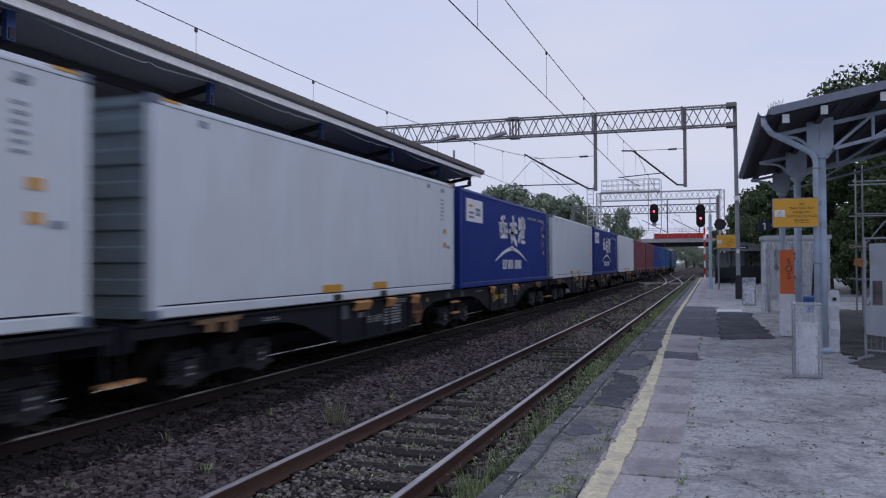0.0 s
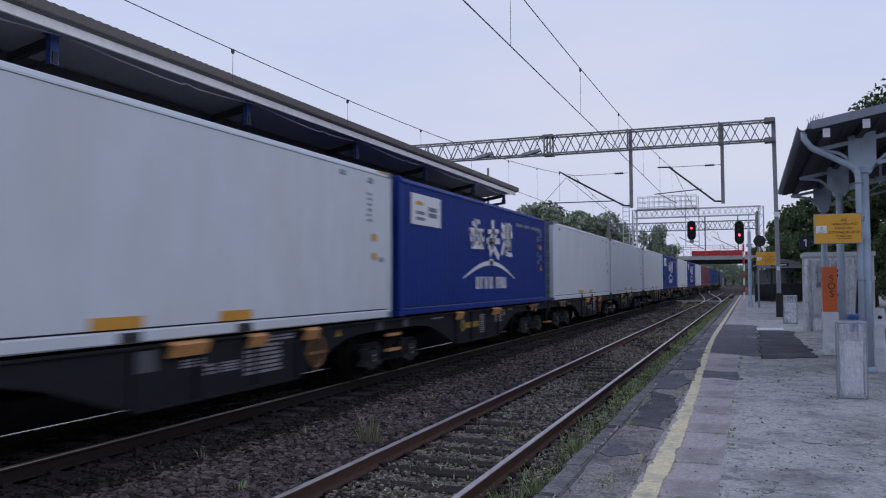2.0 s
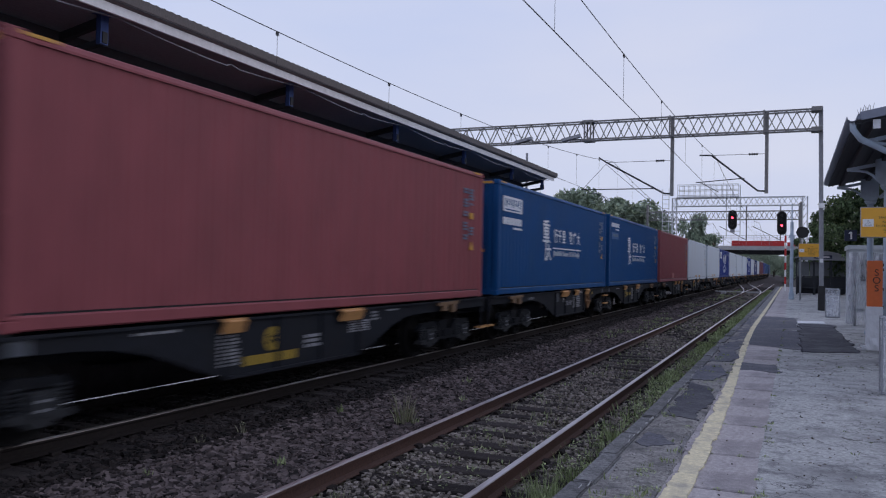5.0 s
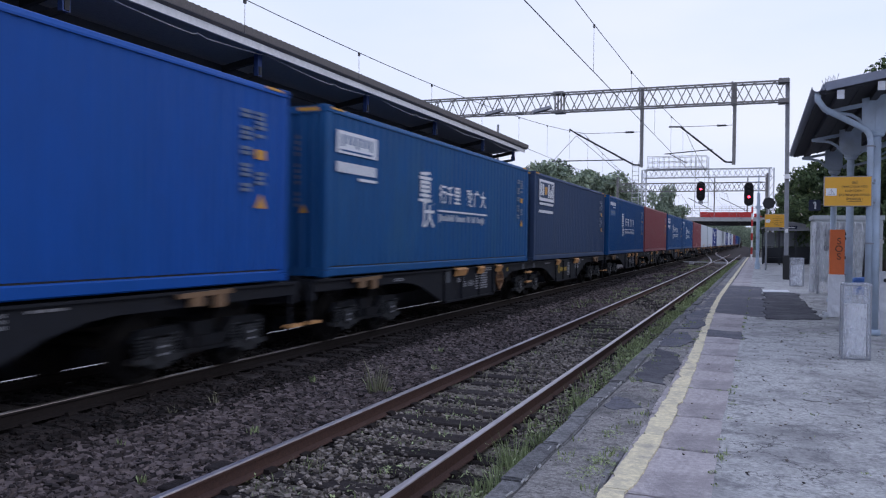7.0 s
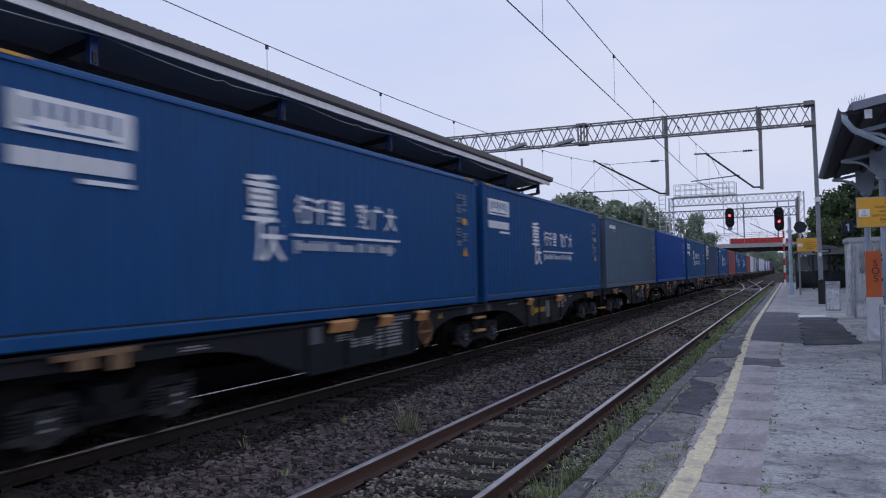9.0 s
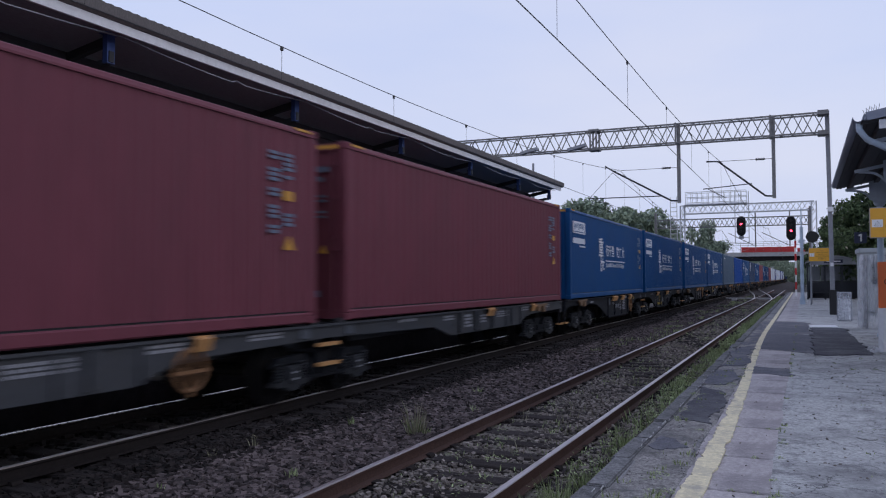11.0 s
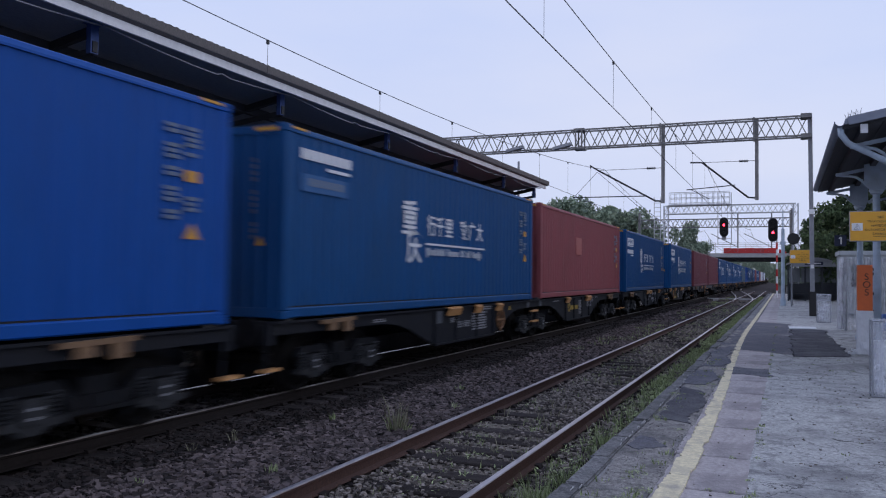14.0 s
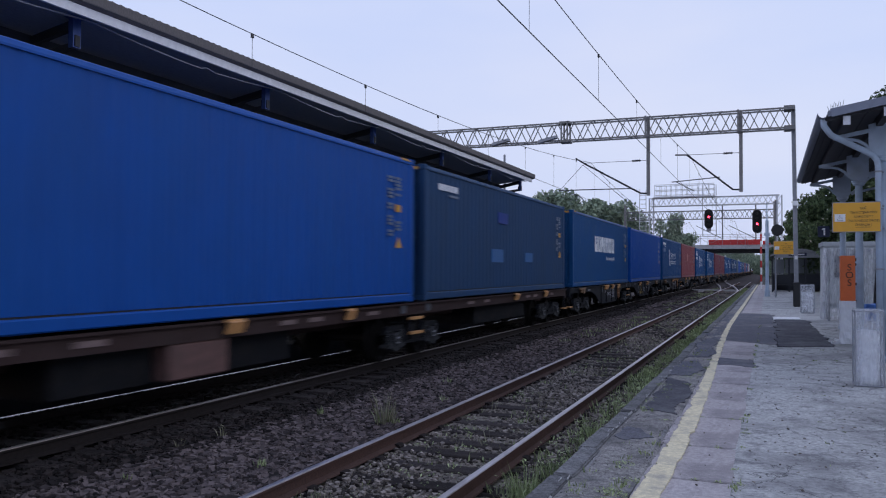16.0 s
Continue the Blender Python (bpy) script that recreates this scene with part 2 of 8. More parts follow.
M_STEEL_OLD = mat("weathered_gantry_steel", (0.215, 0.212, 0.210), 0.75, 0.1, grain=16, vary=0.25, stain=(0.09, 0.07, 0.055), stain_scale=2.5)
M_MAST = mat("grey_mast_paint", (0.33, 0.335, 0.355), 0.75, 0.0, grain=16, vary=0.15, stain=(0.15, 0.135, 0.125), stain_scale=2.5, stretch=(1, 1, 0.4))
M_STEEL_DARK = mat("dark_steel", (0.032, 0.032, 0.036), 0.7, 0.2, grain=14, vary=0.3)
M_STEEL_BLUE = mat("blue_painted_steel", (0.040, 0.075, 0.22), 0.55, 0.1, grain=14, vary=0.2)
M_POST = mat("pale_blue_grey_post_paint", (0.43, 0.52, 0.63), 0.6, 0.0, grain=10, vary=0.1, stain=(0.22, 0.23, 0.26), stain_scale=2.5, stain_amount=0.5)
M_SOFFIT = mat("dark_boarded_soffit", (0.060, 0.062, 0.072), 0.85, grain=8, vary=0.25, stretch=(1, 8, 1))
M_SOFFIT_LEFT = mat("dark_profiled_sheet", (0.33, 0.335, 0.37), 0.75, 0.1, grain=8, vary=0.2, stretch=(6, 1, 1))
M_ROOF_EDGE = mat("weathered_roof_edge", (0.135, 0.118, 0.110), 0.85, grain=18, vary=0.3, stain=(0.09, 0.085, 0.082), stain_scale=3, stretch=(1, 3, 1))
M_FASCIA = mat("pale_fascia", (0.74, 0.73, 0.72), 0.7, grain=8, vary=0.08, stain=(0.45, 0.43, 0.42), stain_scale=1.4)
M_FASCIA_R = mat("slate_blue_roof_trim", (0.20, 0.22, 0.275), 0.6, 0.2, grain=10, vary=0.12)
M_RAFTER_END = mat("white_rafter_end", (0.60, 0.61, 0.64), 0.7, grain=20, vary=0.1)
M_WIRE = mat("catenary_wire", (0.06, 0.058, 0.06), 0.6, 0.5, vary=0.1)
M_SIGN_Y = mat("amber_sign_face", (0.72, 0.36, 0.025), 0.45, grain=5, vary=0.05)
M_SIGN_EDGE = mat("grey_sign_frame", (0.33, 0.33, 0.34), 0.5, 0.3)
M_INK = mat("sign_ink", (0.035, 0.025, 0.012), 0.6, vary=0.05)
M_NAVY = mat("navy_sign_face", (0.012, 0.020, 0.060), 0.45, vary=0.05)
M_WHITE = mat("white_paint", (0.78, 0.78, 0.78), 0.5, grain=10, vary=0.04)
M_ORANGE = mat("orange_help_point", (0.72, 0.150, 0.035), 0.45, grain=6, vary=0.05, stain=(0.55, 0.12, 0.03), stain_scale=2)
M_BLACK = mat("black_paint", (0.013, 0.013, 0.014), 0.55, vary=0.2)
M_BLACK_MATT = mat("matt_black", (0.008, 0.008, 0.009), 0.9, vary=0.2)
M_RED_LIGHT = mat("red_signal_lens", (0.5, 0.01, 0.02), 0.3, emit=((1.0, 0.035, 0.07), 9.0))
M_RED = mat("red_bridge_panel", (0.50, 0.030, 0.028), 0.65, grain=3, vary=0.18, stain=(0.36, 0.03, 0.03), stain_scale=0.5)
M_BEAM = mat("concrete_bridge_beam", (0.42, 0.42, 0.42), 0.8, grain=2, vary=0.12, stain=(0.3, 0.29, 0.28), stain_scale=0.6)
# near-black: the shade under canopy and bridge deck is in the colour
M_CONC_SHADED = mat("shade_black_concrete", (0.022, 0.021, 0.022), 0.95, spec=0.1, grain=4, vary=0.3)
M_CONC_DARK = mat("dark_concrete", (0.12, 0.115, 0.11), 0.9, grain=3, vary=0.25)
M_STRIPE_RED = mat("red_band", (0.50, 0.03, 0.03), 0.6, vary=0.1)
M_FILM = clear_film("cloudy_plastic_film", (0.72, 0.73, 0.75), 0.42)
M_FILM_THIN = clear_film("thin_clear_film", (0.70, 0.72, 0.76), 0.20)
M_SACK = mat("white_plastic_bag", (0.70, 0.71, 0.74), 0.45, grain=7, vary=0.08, bump=0.9, bump_scale=7)
M_HUT = mat("pale_site_cabin", (0.35, 0.37, 0.38), 0.7, grain=3, vary=0.07, stain=(0.36, 0.38, 0.37), stain_scale=1)
M_SHELTER = mat("dark_shelter_panel", (0.030, 0.034, 0.045), 0.5, vary=0.15)
M_PALE_GLASS = mat("pale_hazy_pane", (0.19, 0.21, 0.23), 0.2, vary=0.1)
M_TARP = mat("blue_tarpaulin", (0.05, 0.14, 0.42), 0.6, grain=4, vary=0.2, bump=0.6, bump_scale=9)
M_WOOD = mat("raw_timber", (0.26, 0.19, 0.12), 0.85, grain=20, vary=0.25)
M_BANNER = mat("printed_banner", (0.55, 0.58, 0.63), 0.5, grain=4, vary=0.06)
M_BANNER_PIC = mat("banner_picture", (0.20, 0.16, 0.17), 0.5, grain=4, vary=0.5, stain=(0.3, 0.12, 0.09), stain_scale=3)


# ---- mesh helpers ----
def box(bm, cx, cy, cz, sx, sy, sz, turn=None):
    """A box by its centre and size; turn: a matrix about its centre."""
    m = Matrix.Translation((cx, cy, cz))
    if turn is not None:
        m = m @ turn
    return bmesh.ops.create_cube(bm, size=1.0, matrix=m @ Matrix.Diagonal((sx, sy, sz, 1)))["verts"]


def span(bm, x0, x1, y0, y1, z0, z1):
    return box(bm, (x0 + x1) / 2, (y0 + y1) / 2, (z0 + z1) / 2, abs(x1 - x0), abs(y1 - y0), abs(z1 - z0))


def bar(bm, a, b, w, h=None, seg=0):
    """A straight bar from a to b: w x h in section, or round with seg sides."""
    a, b = Vector(a), Vector(b)
    d = b - a
    turn = d.to_track_quat("Z", "Y").to_matrix().to_4x4()
    m = Matrix.Translation((a + b) / 2) @ turn
    if seg:
        bmesh.ops.create_cone(bm, cap_ends=True, segments=seg, radius1=w / 2, radius2=(h or w) / 2, depth=d.length, matrix=m)
    else:
        bmesh.ops.create_cube(bm, size=1.0, matrix=m @ Matrix.Diagonal((w, h or w, d.length, 1)))


def tube(bm, pts, w, seg=8):
    """A bent round bar, one closed skin along the points."""
    pts = [Vector(p) for p in pts]
    ring, side = [], None
    for i, p in enumerate(pts):
        d = (pts[min(i + 1, len(pts) - 1)] - pts[max(i - 1, 0)]).normalized()
        if side is None:
            side = d.orthogonal().normalized()
        side = (side - d * side.dot(d)).normalized()
        up = d.cross(side)
        ring.append([bm.verts.new(p + (side * math.cos(a) + up * math.sin(a)) * (w / 2)) for a in [2 * math.pi * k / seg for k in range(seg)]])
    for a, b in zip(ring, ring[1:]):
        for k in range(seg):
            bm.faces.new((a[k], a[(k + 1) % seg], b[(k + 1) % seg], b[k]))
    bm.faces.new(ring[0][::-1])
    bm.faces.new(ring[-1])


def prism(bm, outline, axis, a, b):
    """Extrudes an outline of (u, v) along axis 'x', 'y' or 'z' from a to b."""
    def at(u, v, w):
        return {"x": (w, u, v), "y": (u, w, v), "z": (u, v, w)}[axis]
    lo = [bm.verts.new(at(u, v, a)) for u, v in outline]
    hi = [bm.verts.new(at(u, v, b)) for u, v in outline]
    n = len(outline)
    fs = [bm.faces.new(lo), bm.faces.new(hi)]
    fs += [bm.faces.new((lo[i], lo[(i + 1) % n], hi[(i + 1) % n], hi[i])) for i in range(n)]
    bmesh.ops.recalc_face_normals(bm, faces=fs)


def bevel(bm, width, seg=1):
    bmesh.ops.bevel(bm, geom=bm.edges[:], offset=width, segments=seg, affect="EDGES", clamp_overlap=True)


def mesh_of(name, bm, material, smooth=False):
    me = bpy.data.meshes.new(name)
    bm.to_mesh(me)
    bm.free()
    me.materials.append(material)
    if smooth:
        me.polygons.foreach_set("use_smooth", [True] * len(me.polygons))
    return me


def part(name, bm, material, parent=None, label="", smooth=False, at=None):
    """Links a bmesh as one mesh object under a thing or under a part."""
    ob = new(name, mesh_of(name, bm, material, smooth))
    if parent is not None:
        ob.parent = parent
    if at is not None:
        ob.matrix_basis = at
    return tagged(ob, label)


def thing(name, m, label, category, group="", kind=""):
    ob = new(name)
    ob.matrix_basis = m
    return tagged(ob, label, category, group, kind)


def solid(name, bm, material, label, category, kind="", m=None, smooth=False):
    ob = new(name, mesh_of(name, bm, material, smooth))
    if m is not None:
        ob.matrix_basis = m
    return tagged(ob, label, category, "", kind)


def share(name, me, parent, m):
    """One more piece on a mesh that other pieces use too."""
    ob = new(name, me)
    ob.parent = parent
    ob.matrix_basis = m
    return ob


def from_arrays(name, verts, faces, material):
    me = bpy.data.meshes.new(name)
    me.from_pydata(verts.tolist() if hasattr(verts, "tolist") else verts, [], faces.tolist() if hasattr(faces, "tolist") else faces)
    me.materials.append(material)
    return new(name, me)


def lettering(name, body, size, material, parent, m, label="", bold=0.0):
    """Words as thin raised letters, centred on their place, read along x with z up."""
    cu = bpy.data.curves.new(name, "FONT")
    cu.body, cu.size, cu.align_x, cu.align_y, cu.extrude = body, size, "CENTER", "CENTER", 0.002
    cu.offset = bold
    tmp = bpy.data.objects.new(name, cu)
    me = bpy.data.meshes.new_from_object(tmp)
    bpy.data.objects.remove(tmp)
    bpy.data.curves.remove(cu)
    me.name = name
    me.materials.clear()
    me.materials.append(material)
    ob = new(name, me)
    ob.parent = parent
    ob.matrix_basis = m @ pose(0, 0, 0, 90, 0, 0)
    return tagged(ob, label)


# ---- ground and tracks ----
NEAR_L, NEAR_R = -1.507, 0.0          # rail heads of the siding beside the platform
FAR_C, FAR_Z = -5.40, 0.05            # centre of the running line, and its rail level
FAR_L, FAR_R = FAR_C - 0.7535, FAR_C + 0.7535
PLAT = 0.30                           # platform level above the siding's rails
EDGE = 0.95                           # platform edge


def ground():
    bm = bmesh.new()
    bmesh.ops.create_grid(bm, x_segments=60, y_segments=60, size=2500, matrix=Matrix.Translation((0, 400, -0.50)))
    solid("ground", bm, M_SOIL, "dark bare soil with patches of grass", "ground", "structure")


def track_bed():
    """Rounded bed of small stones under both tracks, slightly uneven."""
    xs = [-9.2, -8.4, -7.4, -6.9, -5.4, -4.1, -3.7, -3.0, -2.4, -1.9, -1.5, -0.75, 0.0, 0.35, 0.94]
    zs = [-0.50, -0.44, -0.32, -0.20, -0.19, -0.19, -0.21, -0.24, -0.25, -0.23, -0.22, -0.215, -0.215, -0.22, -0.22]
    ys = [-20 + 0.5 * i for i in range(140)] + [50 + 5 * i for i in range(71)]
    v, f = [], []
    for y in ys:
        for x, z in zip(xs, zs):
            v.append((x, y, z + 0.02 * noise.noise((x * 1.7, y * 0.9, 3))))
    k = len(xs)
    for j in range(len(ys) - 1):
        for i in range(k - 1):
            a = j * k + i
            f.append((a, a + 1, a + k + 1, a + k))
    ob = from_arrays("track_bed", v, f, M_BED)
    tagged(ob, "dark brown ballast bed under the tracks", "track bed", "", "structure")


def rail_profile(h):
    return [(-0.070, -h), (0.070, -h), (0.066, -h + 0.014), (0.014, -h + 0.032), (0.011, -0.046), (0.034, -0.034), (0.036, -0.012),
            (0.027, -0.001), (-0.027, -0.001), (-0.036, -0.012), (-0.034, -0.034), (-0.011, -0.046), (-0.014, -h + 0.032), (-0.066, -h + 0.014)]


def rail(track, x, z, y0, y1, web, head, label):
    bm = bmesh.new()
    prism(bm, rail_profile(0.155), "y", y0, y1)
    r = part("rail", bm, web, track, label, at=pose(x, 0, z))
    bm = bmesh.new()
    prism(bm, [(-0.034, -0.010), (0.034, -0.010), (0.030, -0.001), (0.024, 0.001), (-0.024, 0.001), (-0.030, -0.001)], "y", y0, y1)
    part("rail_head", bm, head, r, "worn bright running surface")


def sleepers(track, x, z, y0, y1, step, material, size):
    bm = bmesh.new()
    box(bm, 0, 0, 0, *size)
    bevel(bm, 0.012)
    me = mesh_of("sleeper", bm, material)
    bm = bmesh.new()
    for s in (-0.7535, 0.7535):
        if s < 0:
            prism(bm, [(-0.15, 0.0), (0.15, 0.0), (0.15, 0.014), (0.13, 0.04), (0.08, 0.04), (0.075, 0.014), (-0.075, 0.014), (-0.08, 0.04), (-0.13, 0.04), (-0.15, 0.014)], "y", -0.06, 0.06)
    plate = mesh_of("fastening", bm, M_RAIL_DARK)
    y, rnd = y0, random.Random(7)
    while y < y1:
        m = pose(x + rnd.uniform(-0.04, 0.04), y + rnd.uniform(-0.03, 0.03), z - 0.167 - size[2] / 2 + rnd.uniform(-0.014, 0.004), 0, rnd.uniform(-0.5, 0.5), rnd.uniform(-1.8, 1.8))
        s = share("sleeper", me, track, m)
        if y < 45:
            for o in (-0.7535, 0.7535):
                share("fastening", plate, s, pose(o, 0, size[2] / 2))
        y += step


def tracks():
    siding = thing("siding_track", pose(0, 0, 0), "rusty little-used siding rails on weathered wooden sleepers", "railway track")
    for x in (NEAR_L, NEAR_R):
        rail(siding, x, 0, -20, 130, M_RAIL, M_RAIL_TOP, "rusty rail")
    v, f = [], []
    for j in range(400):
        y = -8 + 0.3 * j
        for i, x in enumerate((-2.1, -1.6, -1.4, -1.0, -0.5, -0.1, 0.1, 0.5, 0.93)):
            v.append((x, y, -0.203 + 0.026 * noise.noise((x * 1.3, y * 0.9, 7)) + 0.012 * noise.noise((x * 4, y * 3, 2)) - (0.04 if i == 0 else 0)))
    for j in range(399):
        for i in range(8):
            a = j * 9 + i
            f.append((a, a + 1, a + 10, a + 9))
    d = from_arrays("dirt_fill", v, f, M_DIRT)
    d.parent = siding
    tagged(d, "fouled grey-brown dirt between the sleepers")
    sleepers(siding, -0.7535, 0, -6, 110, 0.62, M_SLEEPER, (2.55, 0.25, 0.16))
    line = thing("running_track", pose(0, 0, 0), "busy running line with dark rails and bright heads", "railway track")
    for x in (FAR_L, FAR_R):
        rail(line, x, FAR_Z, -60, 420, M_RAIL_DARK, M_RAIL_SHINE if x == FAR_L else M_RAIL_SHADED, "dark rail with bright head")
    sleepers(line, FAR_C, FAR_Z, -6, 110, 0.60, M_SLEEPER, (2.55, 0.26, 0.18))
    # the turnout far along, where the siding joins the running line
    turnout = thing("turnout", pose(0, 0, 0), "siding turnout curving across towards the running line", "railway track")
    pts = [(0, 72), (-0.25, 82), (-1.0, 95), (-2.1, 110), (-3.3, 126), (-4.3, 142), (-4.65, 156)]
    for dx in (0, -1.507):
        bm = bmesh.new()
        for (xa, ya), (xb, yb) in zip(pts, pts[1:]):
            bar(bm, (xa + dx, ya, -0.07), (xb + dx, yb, -0.07), 0.07, 0.15)
        part("rail", bm, M_RAIL_TOP, turnout)
    bm = bmesh.new()
    span(bm, -4.35, 0.1, 80.75, 81.05, -0.20, -0.02)
    part("point_rod_cover", bm, M_BEAM, turnout, "pale point rod cover across the track")
    bm = bmesh.new()
    span(bm, -3.3, -2.9, 74.5, 75.1, -0.22, 0.10)
    bevel(bm, 0.02)
    part("point_machine", bm, M_BEAM, turnout, "pale point machine box")
    # timber boards between the tracks
    walkway = thing("track_crossing", pose(0, 0, 0), "low flat boards lying between the tracks", "crossing boards")
    for i in range(3):
        bm = bmesh.new()
        span(bm, -4.0, -2.2, 58 + 1.1 * i, 58.9 + 1.1 * i, -0.22, -0.10)
        part("board", bm, M_SLEEPER, walkway)


# ---- platform ----
def platform():
    p = thing("platform", pose(0, 0, 0), "old low station platform with worn asphalt and concrete slabs", "platform", "", "structure")
    bm = bmesh.new()
    span(bm, EDGE + 0.05, 60, -30, 93.5, -0.55, PLAT - 0.06)
    part("platform_core", bm, M_CONC_DARK, p)
    # worn surface right of the slabs
    v, f = [], []
    xs = [2.19] + [2.268 + 0.3 * i for i in range(14)] + [6.5 + 2.2 * i for i in range(15)]
    ys = [-10 + 0.3 * i for i in range(140)] + [32 + 3 * i for i in range(21)]
    for y in ys:
        for x in xs:
            e = 1.0 if x > 2.3 else 0.4
            v.append((x + (0.02 * noise.noise((y * 2.1, 0, 5)) if 2.2 < x < 2.3 else 0), y, (PLAT - 0.022 if x < 2.2 else PLAT - 0.003) + e * (0.012 * noise.noise((x * 0.8, y * 0.8, 0)) + 0.009 * noise.noise((x * 3, y * 3, 4)))))
    k = len(xs)
    for j in range(len(ys) - 1):
        for i in range(k - 1):
            a = j * k + i
            f.append((a, a + 1, a + k + 1, a + k))
    s = from_arrays("platform_surface", v, f, M_PLATFORM)
    s.parent = p
    # edge stones
    bm = bmesh.new()
    box(bm, 0, 0, 0, 0.17, 0.985, 0.16)
    bevel(bm, 0.014, 2)
    me = mesh_of("edge_stone", bm, M_CURB)
    rnd = random.Random(3)
    for i in range(104):
        y = -10 + i + 0.5
        share("edge_stone", me, p, pose(EDGE + 0.085 + rnd.uniform(-0.016, 0.016), y, PLAT - 0.068 + rnd.uniform(-0.014, 0.008), rnd.uniform(-0.6, 0.6), rnd.uniform(-1.6, 1.6), rnd.uniform(-0.8, 0.8)))
    bm = bmesh.new()
    span(bm, EDGE + 0.02, EDGE + 0.10, -30, 93.4, -0.5, PLAT - 0.15)
    part("platform_wall", bm, M_CURB, p, "dark weathered concrete edge wall")
    # two rows of slabs: grey broken ones at the edge, pinkish ones under the yellow line
    bm = bmesh.new()
    box(bm, 0, 0, 0, 0.45, 1.172, 0.07)
    bevel(bm, 0.008)
    grey = mesh_of("slab", bm, M_GREY_SLAB)
    bm = bmesh.new()
    box(bm, 0, 0, 0, 0.672, 1.0, 0.07)
    bevel(bm, 0.010)
    pink = mesh_of("slab", bm, M_SLAB)
    joints = [6.32 - 1.24 * k for k in range(12, 0, -1)] + [6.32, 7.56, 9.05, 10.32, 11.80, 13.25, 14.55]
    while joints[-1] < 92:
        joints.append(joints[-1] + rnd.uniform(1.22, 1.46))
    for a, b in zip(joints, joints[1:]):
        share("slab", pink, p, pose(1.93 + rnd.uniform(-0.012, 0.012), (a + b) / 2, PLAT - 0.037 + rnd.uniform(-0.007, 0.004), rnd.uniform(-0.35, 0.35), rnd.uniform(-0.3, 0.3), rnd.uniform(-0.5, 0.5)) @ Matrix.Diagonal((1, b - a - 0.030, 1, 1)))
    y = -9.2
    while y < 93:
        share("slab", grey, p, pose(1.36 + rnd.uniform(-0.006, 0.006), y, PLAT - 0.043 + rnd.uniform(-0.007, 0.004), rnd.uniform(-0.4, 0.4), rnd.uniform(-0.6, 0.6), rnd.uniform(-0.5, 0.5)))
        y += 1.2

    def blot(name, pts, material, lift, label, rough_edge=0.05):
        """A flat layer with a ragged outline."""
        ring = []
        for (xa, ya), (xb, yb) in zip(pts, pts[1:] + pts[:1]):
            n = max(1, int(math.hypot(xb - xa, yb - ya) / 0.04))
            for i in range(n):
                t = i / n
                px, py = xa + (xb - xa) * t, ya + (yb - ya) * t
                ring.append((px + rough_edge * (noise.noise((px * 1.1, py * 1.1, 1)) + 0.5 * noise.noise((px * 4, py * 4, 5)) + 0.28 * noise.noise((px * 13, py * 13, 5))), py + rough_edge * (noise.noise((px * 1.3, py * 1.3, 8)) + 0.8 * noise.noise((px * 4, py * 4, 3)) + 0.4 * noise.noise((px * 13, py * 13, 3)))))
        b2 = bmesh.new()
        prism(b2, ring, "z", PLAT - 0.002, PLAT + lift)
        part(name, b2, material, p, label)
    blot("asphalt_patch", [(1.22, 9.15), (1.58, 9.05), (1.56, 10.2), (1.50, 11.5), (1.17, 11.95), (1.15, 10.6)], M_PATCH_NEW, 0.013, "dark asphalt repair patch", 0.10)
    blot("asphalt_patch", [(1.15, 7.65), (1.30, 7.45), (1.50, 7.70), (1.32, 8.05), (1.16, 8.10)], M_PATCH, 0.013, "small dark asphalt repair patch", 0.09)
    blot("asphalt_patch", [(1.16, 12.3), (1.45, 12.4), (1.60, 13.3), (1.40, 14.4), (1.17, 14.2)], M_PATCH, 0.014, "dark asphalt repair patch", 0.12)
    blot("asphalt_patch", [(1.17, 14.9), (1.55, 15.2), (1.50, 17.0), (1.46, 19.0), (1.17, 19.2)], M_PATCH, 0.017, "dark asphalt repair patch", 0.14)
    blot("asphalt_patch", [(1.17, 19.3), (2.66, 18.3), (2.70, 24), (2.62, 30.5), (1.17, 31.5)], M_PATCH, 0.005, "dark asphalt repair patch", 0.16)
    blot("asphalt_patch", [(2.68, 17.9), (3.76, 18.2), (3.70, 22), (3.62, 27.4), (2.72, 27.6)], M_PATCH_NEW, 0.018, "newest, darkest asphalt repair patch", 0.14)
    blot("asphalt_patch", [(1.62, 14.1), (2.26, 14.0), (2.28, 15.0), (1.64, 15.2)], M_PATCH, 0.008, "dark asphalt repair patch", 0.14)
    blot("white_marking", [(2.66, 27.35), (3.46, 27.6), (3.46, 28.75), (2.66, 28.5)], M_WHITE_LINE, 0.034, "short white painted line", 0.02)
    # crumbled dirt over the outer slabs, with a wandering inner edge
    v, f = [], []
    rows = [-9 + 0.16 * i for i in range(260)]
    for y in rows:
        inner = 1.60 + 0.07 * noise.noise((3, y * 0.8, 0)) + 0.04 * noise.noise((1, y * 3.1, 0))
        outer = 1.108 + 0.012 * noise.noise((7, y * 2.2, 0))
        for i in range(8):
            x = outer + (inner - outer) * i / 7
            lift = 0.004 if 0 < i < 7 else -0.012
            v.append((x, y, PLAT + lift + 0.007 * noise.noise((x * 3, y * 3, 1)) + 0.003 * noise.noise((x * 11, y * 11, 1))))
    for j in range(len(rows) - 1):
        for i in range(7):
            a = j * 8 + i
            f.append((a, a + 1, a + 9, a + 8))
    e = from_arrays("edge_dirt", v, f, M_GRIT)
    e.parent = p
    tagged(e, "crumbled dirt over the outer slabs")
